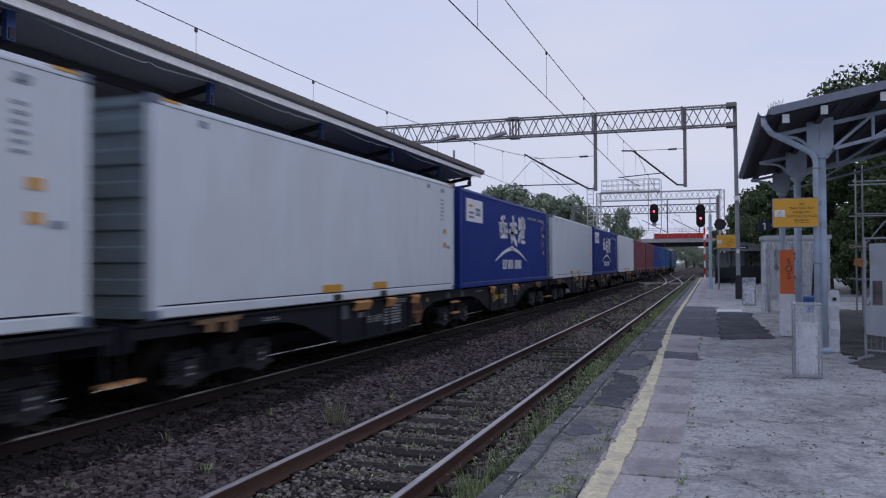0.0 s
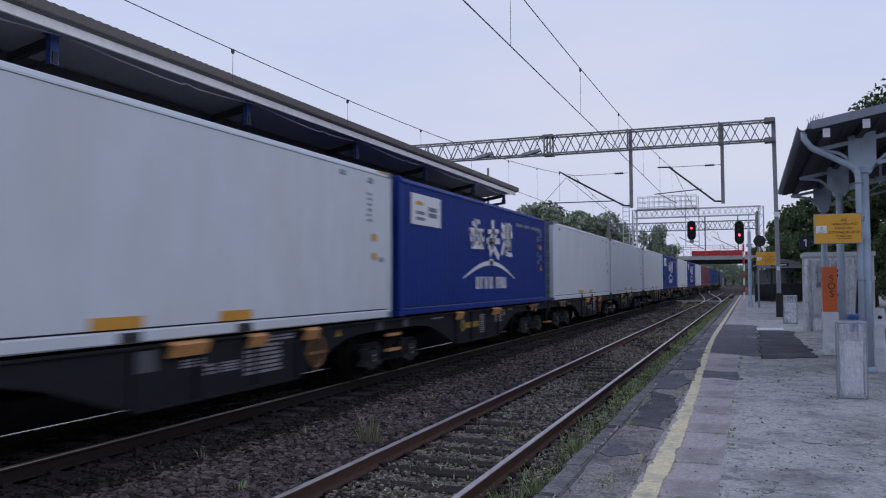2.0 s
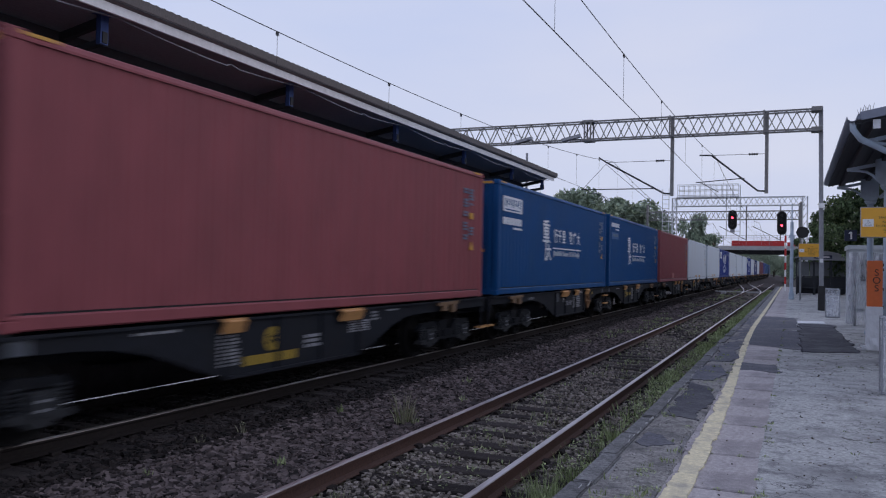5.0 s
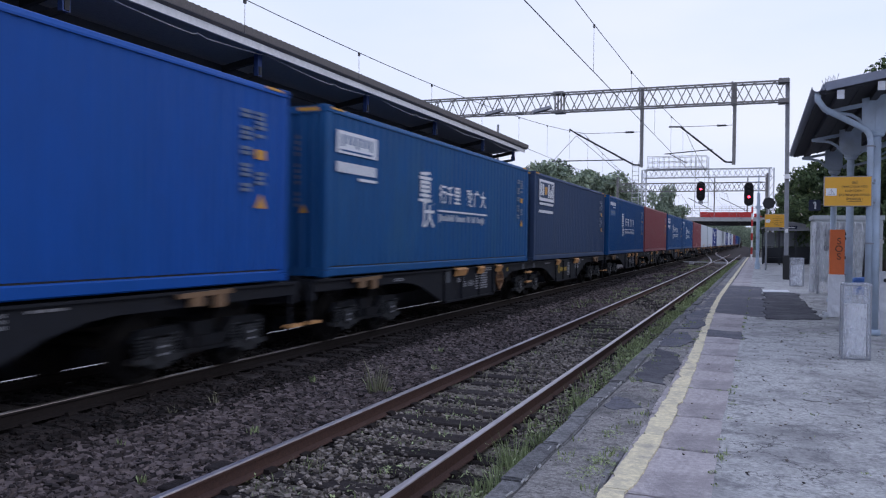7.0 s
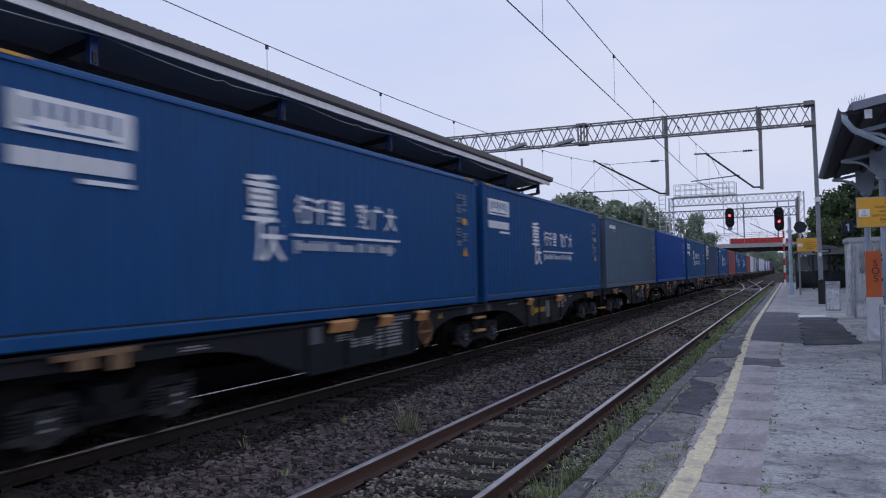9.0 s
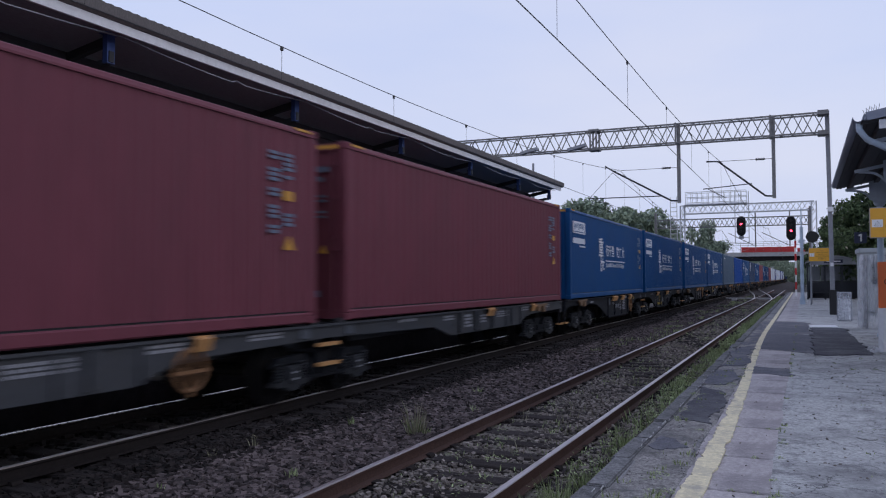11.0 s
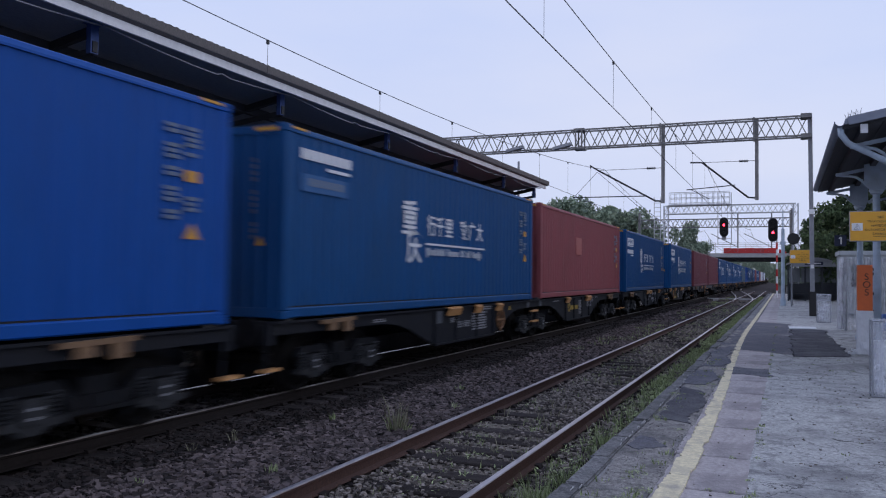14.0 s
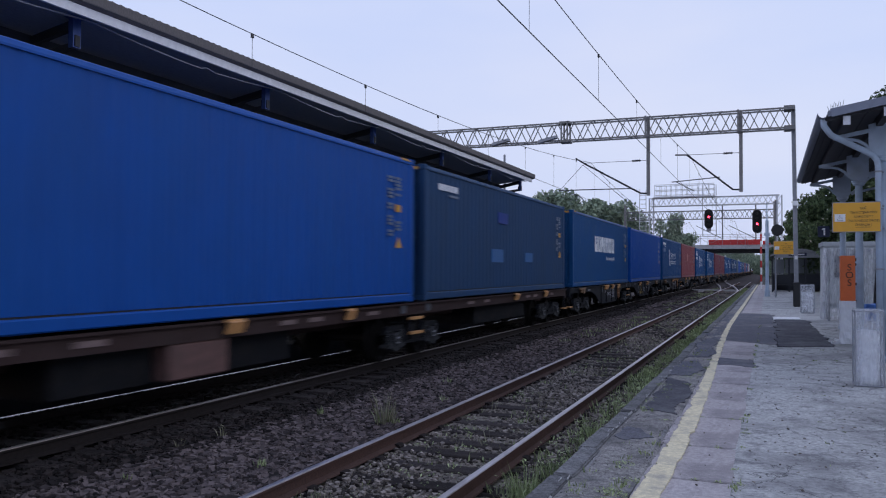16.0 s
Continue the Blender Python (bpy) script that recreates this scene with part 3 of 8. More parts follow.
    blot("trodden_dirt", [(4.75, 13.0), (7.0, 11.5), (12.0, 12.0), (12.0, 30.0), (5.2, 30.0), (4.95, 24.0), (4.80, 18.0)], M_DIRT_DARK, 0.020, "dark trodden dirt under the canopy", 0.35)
    # worn yellow safety line, ragged lengths that break at the slab joints
    rnd = random.Random(11)
    for a, b in zip(joints, joints[1:]):
        if a < -8:
            continue
        y, end = a + rnd.uniform(0.0, 0.015), b - rnd.uniform(0.0, 0.015 if a < 12 else 0.08)
        n = max(8, int((end - y) / (0.025 if y < 16 else 0.10)))
        left, right = [], []
        for i in range(n + 1):
            u = y + (end - y) * i / n
            xl = float(np.interp(u, (8, 14), (0.0, 0.025))) + float(np.interp(u, (3, 5, 6.5, 8.5, 12, 15.5, 20, 24, 92), (1.60, 1.630, 1.675, 1.685, 1.64, 1.56, 1.47, 1.42, 1.42))) - 0.03
            w = float(np.interp(u, (8, 14), (0.178, 0.125)))
            bite = max(0.0, noise.noise((4, u * 1.4, 3)) - 0.2) * 0.10 + max(0.0, noise.noise((6, u * 7, 3)) - 0.2) * 0.07
            left.append((xl + bite + 0.020 * noise.noise((0, u * 2.3, 0)) + 0.016 * noise.noise((5, u * 9.0, 0)) + 0.010 * noise.noise((5, u * 31, 0)), u))
            bite = max(0.0, noise.noise((8, u * 1.7, 6)) - 0.22) * 0.10
            right.append((xl + w - bite + 0.016 * noise.noise((2, u * 1.9, 0)) + 0.014 * noise.noise((9, u * 8.0, 0)) + 0.008 * noise.noise((9, u * 29, 0)), u))
        for q in (left, right):
            ends = ((0, 0.02), (-1, -0.02))
            for k, d in ends:
                q[k] = (q[k][0], q[k][1] + d * noise.noise((a * 3, k, 1)))
        b2 = bmesh.new()
        prism(b2, right + left[::-1], "z", PLAT - 0.006, PLAT + 0.009)
        part("yellow_line", b2, M_YELLOW_LINE, p, "worn pale yellow safety line")
    # pale fresh chips along the inner arris of the edge stones
    bm = bmesh.new()
    for _ in range(150):
        y = 3 + 22 * rnd.random() ** 1.4
        if noise.noise((y * 0.5, 2, 2)) < -0.1:
            continue
        x = EDGE + 0.155 + rnd.uniform(-0.02, 0.012) if rnd.random() < 0.75 else EDGE + rnd.uniform(0.02, 0.15)
        box(bm, x, y, PLAT + 0.010, rnd.uniform(0.004, 0.013), rnd.uniform(0.02, 0.16), 0.010, pose(0, 0, 0, 0, 0, rnd.uniform(-9, 9)))
    tagged(part("chipped_arris", bm, M_CHIP, p), "pale chips along the worn kerb edge", "", "", "stuff")
    # far slope and the other platform beyond the running line
    # edge and height follow the sight line below the wagons, to keep it dark
    bm = bmesh.new()
    span(bm, -13.5, -8.3, -40, 48, -0.55, 0.48)
    solid("far_platform", bm, M_CONC_SHADED, "dark concrete platform beyond the running line", "platform", "structure")



def scatter(name, count, x0, x1, y0, y1, z, size, material, label, seed, flat=0.7, power=1.0, lumps=True):
    """Loose stones, each an uneven little block, in one mesh."""
    r = np.random.RandomState(seed)
    base = np.array([(x, y, zz) for x in (-1, 1) for y in (-1, 1) for zz in (-1, 1)], float) * 0.5
    quads = np.array([(0, 1, 3, 2), (4, 6, 7, 5), (0, 4, 5, 1), (2, 3, 7, 6), (0, 2, 6, 4), (1, 5, 7, 3)])
    c = np.stack([r.uniform(x0, x1, count), y0 + (y1 - y0) * r.uniform(0, 1, count) ** power, np.full(count, z)], 1)
    s = size * r.uniform(0.55, 1.5, (count, 1, 1))
    v = base[None] * s * np.array([1.0, 1.0, flat]) * r.uniform(0.55, 1.15, (count, 8, 3))
    a, b = r.uniform(0, 6.28, count), r.uniform(-0.6, 0.6, count)
    ca, sa, cb, sb = np.cos(a), np.sin(a), np.cos(b), np.sin(b)
    zero, one = np.zeros(count), np.ones(count)
    rz = np.stack([ca, -sa, zero, sa, ca, zero, zero, zero, one], 1).reshape(-1, 3, 3)
    rx = np.stack([one, zero, zero, zero, cb, -sb, zero, sb, cb], 1).reshape(-1, 3, 3)
    v = np.einsum("nij,nkj->nki", rz @ rx, v)
    if lumps:
        c[:, 2] += np.interp(c[:, 0], (-7.0, -6.9, -4.4, -4.1, -3.7, -3.0, -1.9, -1.5, 0.9), (0.0, 0.02, 0.02, 0.02, 0.0, -0.02, -0.01, 0.0, 0.0))
        c[:, 2] += 0.02 * np.sin(c[:, 0] * 2.3 + c[:, 1] * 0.7) + r.uniform(-0.015, 0.02, count)
    v = (v + c[:, None]).reshape(-1, 3)
    f = (quads[None] + 8 * np.arange(count)[:, None, None]).reshape(-1, 4)
    return tagged(from_arrays(name, v, f, material), label, "ballast", "", "stuff")


def blades(name, spots, material, label, category="grass", seed=1):
    """Upright bent blades; spots: (x, y, z, spread, height, count)."""
    r = random.Random(seed)
    v, f = [], []
    for x, y, z, spread, height, count in spots:
        for _ in range(count):
            a, d = r.uniform(0, 6.283), spread * math.sqrt(r.random())
            px, py = x + d * math.cos(a), y + d * math.sin(a)
            h, w = height * r.uniform(0.45, 1.15), r.uniform(0.0025, 0.006) * (1 + y / 22)
            t, lean = r.uniform(0, 6.283), r.uniform(0.05, 0.55) * h
            wx, wy = w * math.cos(t), w * math.sin(t)
            la = a + r.uniform(-0.7, 0.7)
            lx, ly = lean * math.cos(la), lean * math.sin(la)
            k = len(v)
            v += [(px - wx, py - wy, z), (px + wx, py + wy, z), (px + lx * 0.4 + wx * 0.8, py + ly * 0.4 + wy * 0.8, z + h * 0.6),
                  (px + lx * 0.4 - wx * 0.8, py + ly * 0.4 - wy * 0.8, z + h * 0.6), (px + lx, py + ly, z + h)]
            f += [(k, k + 1, k + 2, k + 3), (k + 3, k + 2, k + 4)]
    return tagged(from_arrays(name, v, f, material), label, category, "", "stuff")


def weed_leaves(name, spots, label, seed, size=1.0):
    """Low mounds of small pointed leaves; spots: (x, y, z, spread, height, count)."""
    r = np.random.RandomState(seed)
    vs = []
    for x, y, z, spread, height, count in spots:
        d = spread * np.sqrt(r.uniform(0, 1, count))
        a = r.uniform(0, 6.283, count)
        c = np.stack([x + d * np.cos(a), y + d * np.sin(a), z + height * r.uniform(0.1, 1, count) * (1.15 - 0.75 * d / spread)], 1)
        t = r.uniform(0, 6.283, count)
        u = np.stack([np.cos(t), np.sin(t), r.uniform(-0.2, 0.9, count)], 1)
        w = np.stack([-np.sin(t), np.cos(t), r.uniform(-0.5, 0.5, count)], 1)
        k = (size * r.uniform(0.010, 0.030, count) * (1 + y / 40))[:, None]
        vs.append(np.stack([c - u * k, c + w * k * 0.4, c + u * k, c - w * k * 0.4], 1))
    v = np.concatenate(vs).reshape(-1, 3)
    f = np.arange(len(v)).reshape(-1, 4)
    return tagged(from_arrays(name, v, f, M_WEED), label, "weed", "", "stuff")


def loose_ground():
    scatter("ballast", 22000, -3.68, -1.60, 2.5, 14, -0.195, 0.058, M_STONE, "dark brown broken ballast stones between the tracks", 1)
    scatter("ballast", 24000, -3.68, -1.60, 14, 42, -0.195, 0.066, M_STONE, "dark brown broken ballast stones between the tracks", 2)
    scatter("ballast", 7000, -3.95, -1.60, 42, 100, -0.20, 0.13, M_STONE, "dark brown broken ballast stones between the tracks", 3)
    scatter("ballast", 27000, -4.58, -3.50, 2.5, 42, -0.190, 0.056, M_STONE_DUSTY_SHADED, "brake-dusted ballast beside the running line, darkened for the train's shade", 14, 0.6)
    scatter("ballast", 3000, -4.55, -3.70, 42, 100, -0.195, 0.12, M_STONE_DUSTY_SHADED, "brake-dusted ballast beside the running line, darkened for the train's shade", 15)
    scatter("ballast", 14000, -1.42, -0.08, 2.5, 26, -0.190, 0.036, M_STONE_OLD, "old dirty ballast between the siding rails", 4, 0.6)
    scatter("ballast", 6000, -1.42, -0.08, 26, 90, -0.188, 0.06, M_STONE_OLD, "old dirty ballast between the siding rails", 5, 0.6)
    scatter("ballast", 6500, 0.08, 0.93, 2.5, 26, -0.185, 0.034, M_STONE_OLD, "old dirty ballast beside the platform edge", 6, 0.6)
    scatter("ballast", 9000, -7.0, -4.72, 4, 60, -0.17, 0.085, M_STONE_OILY_SHADED, "oily ballast under the running line, darkened for the train's shade", 7)
    scatter("edge_grit", 2200, 1.14, 1.62, 2.5, 22, PLAT + 0.003, 0.009, M_GRIT_STONE, "dark grit lying along the platform edge", 12, 0.6, 1.3, False)
    scatter("moss_clump", 520, 2.3, 6.5, 3, 24, PLAT + 0.001, 0.020, M_STONE_OLD, "small dark moss and dirt clumps on the platform", 13, 0.35, 1.2, False)
    scatter("gravel_bits", 420, 1.2, 5.5, 3, 26, PLAT + 0.004, 0.012, M_STONE_OLD, "small loose grit lying on the platform", 8, 0.6, 1.5, False)
    r = random.Random(5)
    edge = []
    y = 3.0
    while y < 92:
        thick = 0.5 + 0.5 * noise.noise((0, y * 0.33, 2))
        for _ in range(4 if y < 40 else 6):
            x = r.uniform(0.18, 0.90)
            edge.append((x, y + r.uniform(0, 0.4), -0.20, r.uniform(0.05, 0.16) * (1 if y < 40 else 2), r.uniform(0.05, 0.17) * (0.5 + thick), int((10 if y < 14 else 24) * (0.4 + thick))))
        y += 0.22 if y < 40 else 0.5
    for x, y, h in ((0.62, 6.0, 0.34), (0.70, 6.5, 0.38), (0.45, 6.9, 0.32), (0.55, 7.7, 0.26), (0.75, 5.2, 0.32), (0.40, 4.6, 0.34), (0.66, 8.8, 0.24), (0.5, 9.7, 0.24)):
        edge.append((x, y, -0.21, 0.13, h, 60))
        edge.append((x + 0.06, y + 0.12, -0.21, 0.20, h * 0.55, 60))
    blades("grass", edge, M_GRASS, "green weeds and grass along the platform edge", seed=2)
    low = []
    y = 3.0
    while y < 70:
        thick = max(0.0, 0.55 + 0.75 * noise.noise((0, y * 0.45, 2)))
        for _ in range(5):
            low.append((float(np.clip(r.gauss(0.55, 0.24), 0.10, 0.93)), y + r.uniform(0, 0.3), -0.21, r.uniform(0.05, 0.15), r.uniform(0.05, 0.15) * (0.5 + thick), 1 + int((16 if y < 9 else 70) * thick)))
        y += 0.20 if y < 40 else 0.4
    for x, yy, k in ((0.75, 5.4, 1.3), (0.68, 6.2, 1.2), (0.8, 7.0, 1.0), (0.55, 7.9, 1.2), (0.6, 4.5, 1.3), (0.3, 3.8, 1.0)):
        low.append((x, yy, -0.21, 0.20 * k, 0.28 * k, int(170 * k)))
    for _ in range(300):
        yy = 4.5 + 60 * r.random() ** 1.2
        if noise.noise((yy * 0.25, 6, 1)) > -0.1:
            low.append((r.uniform(-1.45, 0.0), yy, -0.19, r.uniform(0.03, 0.11), r.uniform(0.03, 0.12), r.randint(4, 18)))
    weed_leaves("low_weeds", low, "low leafy green weeds along the platform edge", 21, 0.72)
    tufts = [(2.28 + r.uniform(-0.03, 0.03), yy, PLAT - 0.015, 0.045, 0.030, 40) for yy in (6.3, 5.75, 6.75, 7.60, 8.3, 4.9, 9.1)]
    tufts += [(1.46 + r.uniform(-0.06, 0.06), 5.5 + r.uniform(-0.25, 0.25), PLAT - 0.004, 0.10, 0.035, 60) for _ in range(7)]
    tufts += [(1.47 + r.uniform(-0.08, 0.08), 6.3 + r.uniform(-0.3, 0.3), PLAT - 0.004, 0.08, 0.03, 40) for _ in range(5)]
    tufts += [(1.50, 8.6, PLAT - 0.004, 0.07, 0.03, 40), (1.42, 12.2, PLAT - 0.004, 0.16, 0.03, 60), (1.5, 12.6, PLAT - 0.004, 0.12, 0.03, 30), (1.2, 9.8, PLAT - 0.004, 0.1, 0.03, 50), (1.17, 11.2, PLAT - 0.004, 0.12, 0.05, 80)]
    tufts += [(r.uniform(1.66, 2.2), yy + r.uniform(-0.01, 0.01), PLAT - 0.02, 0.035, 0.03, 22) for yy in (6.32, 7.56, 9.05, 5.08) for _ in range(2)]
    weed_leaves("joint_weeds", tufts, "small weeds growing out of the platform joints", 22, 0.5)
    mid = []
    for _ in range(260):
        y = 3.5 + 66 * r.random() ** 1.6
        mid.append((r.uniform(-1.4, 0.0), y, -0.2, r.uniform(0.04, 0.2), r.uniform(0.04, 0.12), r.randint(3, 9)))
    for _ in range(90):
        mid.append((r.uniform(-3.0, -1.7), r.uniform(22, 95), -0.2, r.uniform(0.1, 0.4), r.uniform(0.08, 0.2), r.randint(10, 26)))
    blades("grass", mid, M_GRASS, "sparse green weeds between the siding rails", seed=3)
    dry = [(r.uniform(-1.4, 0.9), r.uniform(3.5, 40), -0.2, 0.15, r.uniform(0.1, 0.22), r.randint(3, 8)) for _ in range(110)]
    blades("dry_grass", dry, M_STRAW, "dry straw-coloured grass in the siding", seed=4)
    blades("weed", [(-2.21, 9.42, -0.2, 0.10, 0.26, 22), (-2.18, 9.5, -0.2, 0.14, 0.12, 60)], M_GRASS, "tall green weed growing in the ballast", "weed", 5)
    blades("weed", [(-2.21, 9.45, -0.2, 0.10, 0.46, 34), (-2.19, 9.42, -0.2, 0.14, 0.30, 30), (-3.72, 7.25, -0.18, 0.05, 0.12, 12), (-3.68, 7.95, -0.18, 0.05, 0.14, 14)], M_STRAW, "pale dry stalks of the weed in the ballast", "weed", 6)
    small = [(-2.45, 7.0, -0.2, 0.07, 0.10, 20), (-3.4, 9.8, -0.2, 0.06, 0.12, 18), (-2.2, 11.5, -0.2, 0.06, 0.1, 16), (-3.3, 6.0, -0.2, 0.05, 0.08, 14),
             (-2.3, 5.2, -0.2, 0.05, 0.09, 18), (-2.9, 13.4, -0.2, 0.08, 0.12, 20)]
    blades("weed", small, M_GRASS, "small green weeds growing in the ballast", "weed", 7)
    heads = [(-2.21, 9.43, 0.08, 0.16, 0.16, 46), (-3.72, 7.25, -0.09, 0.04, 0.05, 14), (-3.68, 7.95, -0.07, 0.04, 0.05, 14)]
    weed_leaves("seed_heads", heads, "pale feathery seed heads of the weeds", 23, 0.45).data.materials[0] = M_STRAW
    joints = []
    for i in range(40):
        y = r.uniform(4, 30)
        joints.append((2.28 + r.uniform(-0.02, 0.02), y, PLAT - 0.01, 0.03, r.uniform(0.02, 0.05), r.randint(4, 14)))
    for i in range(44):
        joints.append((r.uniform(1.2, 1.6), r.uniform(4, 18), PLAT - 0.01, 0.07, r.uniform(0.02, 0.06), r.randint(6, 26)))
    for i in range(46):
        joints.append((r.uniform(2.6, 5.5), r.uniform(5, 22), PLAT - 0.01, 0.035, r.uniform(0.012, 0.03), r.randint(4, 12)))
    blades("moss", joints, M_GRASS, "small weeds growing out of the platform joints", "weed", 8)
    # dark crumbling cracks in the worn surface
    bm = bmesh.new()
    for _ in range(22):
        x, y = r.uniform(2.5, 5.4), r.uniform(4.5, 24)
        d = r.uniform(-1.2, 1.2)
        for _ in range(r.randint(2, 6)):
            L = r.uniform(0.03, 0.10)
            x2, y2 = x + L * math.cos(d), y + L * math.sin(d)
            bar(bm, (x, y, PLAT + 0.0035), (x2, y2, PLAT + 0.0035), r.uniform(0.004, 0.012), 0.004)
            x, y, d = x2, y2, d + r.uniform(-0.9, 0.9)
    ob = solid("platform_cracks", bm, M_CONC_DARK, "dark cracks in the worn platform surface", "cracks", "stuff")


# ---- canopies ----
def canopy_left():
    c = thing("platform_canopy", pose(0, 0, 0), "long dark canopy roof with pale fascia beyond the train", "canopy")
    y0, y1 = -30.0, 34.6
    x = -7.4
    bm = bmesh.new()
    span(bm, x - 0.03, x + 0.02, y0, y1, 5.83, 5.98)
    part("fascia", bm, M_FASCIA, c, "pale weathered fascia board")
    bm = bmesh.new()
    n = int((y1 + 0.25 - y0) / 0.09)
    prof = []
    for i in range(n + 1):
        prof.append((y0 + i * 0.09, 6.185 + (0.008 if i % 2 else -0.008)))
    v, f = [], []
    for u, z in prof:
        v += [(x + 0.13, u, z), (x - 0.35, u, z + 0.03), (x - 5.2, u, z - 0.75)]
    for i in range(n):
        a = 3 * i
        f += [(a, a + 1, a + 4, a + 3), (a + 1, a + 2, a + 5, a + 4)]
    r = from_arrays("roof_sheet", v, f, M_ROOF_EDGE)
    r.parent = c
    tagged(r, "grey-brown corrugated roof sheet")
    bm = bmesh.new()
    prism(bm, [(x + 0.04, 5.985), (x + 0.12, 6.03), (x + 0.13, 6.18), (x - 0.03, 6.18), (x - 0.03, 5.985)], "y", y0, y1 + 0.2)
    part("gutter", bm, M_ROOF_EDGE, c, "weathered roof edge")
    bm = bmesh.new()
    prism(bm, [(x - 0.03, 5.95), (x - 0.03, 6.05), (x - 6.0, 5.45), (x - 6.0, 5.35)], "y", y0, y1)
    part("soffit", bm, M_SOFFIT_LEFT, c, "dark profiled sheet soffit")
    for i, dx in enumerate((1.4, 3.0, 4.4)):
        bm = bmesh.new()
        span(bm, x - dx - 0.06, x - dx + 0.06, y0, y1 - 0.3, 5.84 - 0.1 * dx - 0.16, 5.86 - 0.1 * dx)
        part("purlin", bm, M_STEEL_DARK, c)
    ys = [9.43 - 5.2 * k for k in range(7, 0, -1)] + [9.43, 14.67, 19.85, 24.95, 30.0, 34.2]
    for y in ys:
        bm = bmesh.new()
        span(bm, x - 0.46, x - 0.36, y - 0.08, y + 0.08, 5.42, 5.95)
        span(bm, x - 0.50, x - 0.32, y - 0.14, y + 0.14, 5.90, 5.95)
        b = part("bracket", bm, M_STEEL_BLUE, c, "blue painted steel bracket")
        bm = bmesh.new()
        bar(bm, (x - 0.42, y, 5.80), (x - 4.2, y, 5.10), 0.10, 0.14)
        bar(bm, (x - 0.42, y, 5.46), (x - 4.2, y, 5.00), 0.08, 0.10)
        bar(bm, (x - 0.42, y, 5.62), (x - 0.42, y, 5.44), 0.16, 0.10)
        part("truss_bar", bm, M_STEEL_DARK, b)
        bm = bmesh.new()
        span(bm, x - 4.3, x - 4.1, y - 0.1, y + 0.1, 0.02, 5.3)
        part("column", bm, M_STEEL_DARK, c)
    # sagging cable under the eave
    for a, b in zip(ys, ys[1:]):
        bm = bmesh.new()
        q = [(x - 0.12, a + (b - a) * t, 5.86 - 0.12 * math.sin(math.pi * t) - 0.03) for t in (0, 0.2, 0.4, 0.52, 0.6, 0.8, 1)]
        q.insert(4, (x - 0.12, a + (b - a) * 0.545, 5.76))
        tube(bm, q, 0.028, 5)
        part("cable", bm, M_STEEL_GREY, c, "sagging grey cable")
    bm = bmesh.new()
    bar(bm, (x - 1.6, 35.6, 0.2), (x - 1.6, 35.6, 7.3), 0.13, 0.11, 8)
    solid("lamp_post", bm, M_STEEL_GREY, "slim grey steel post at the canopy's end", "post")


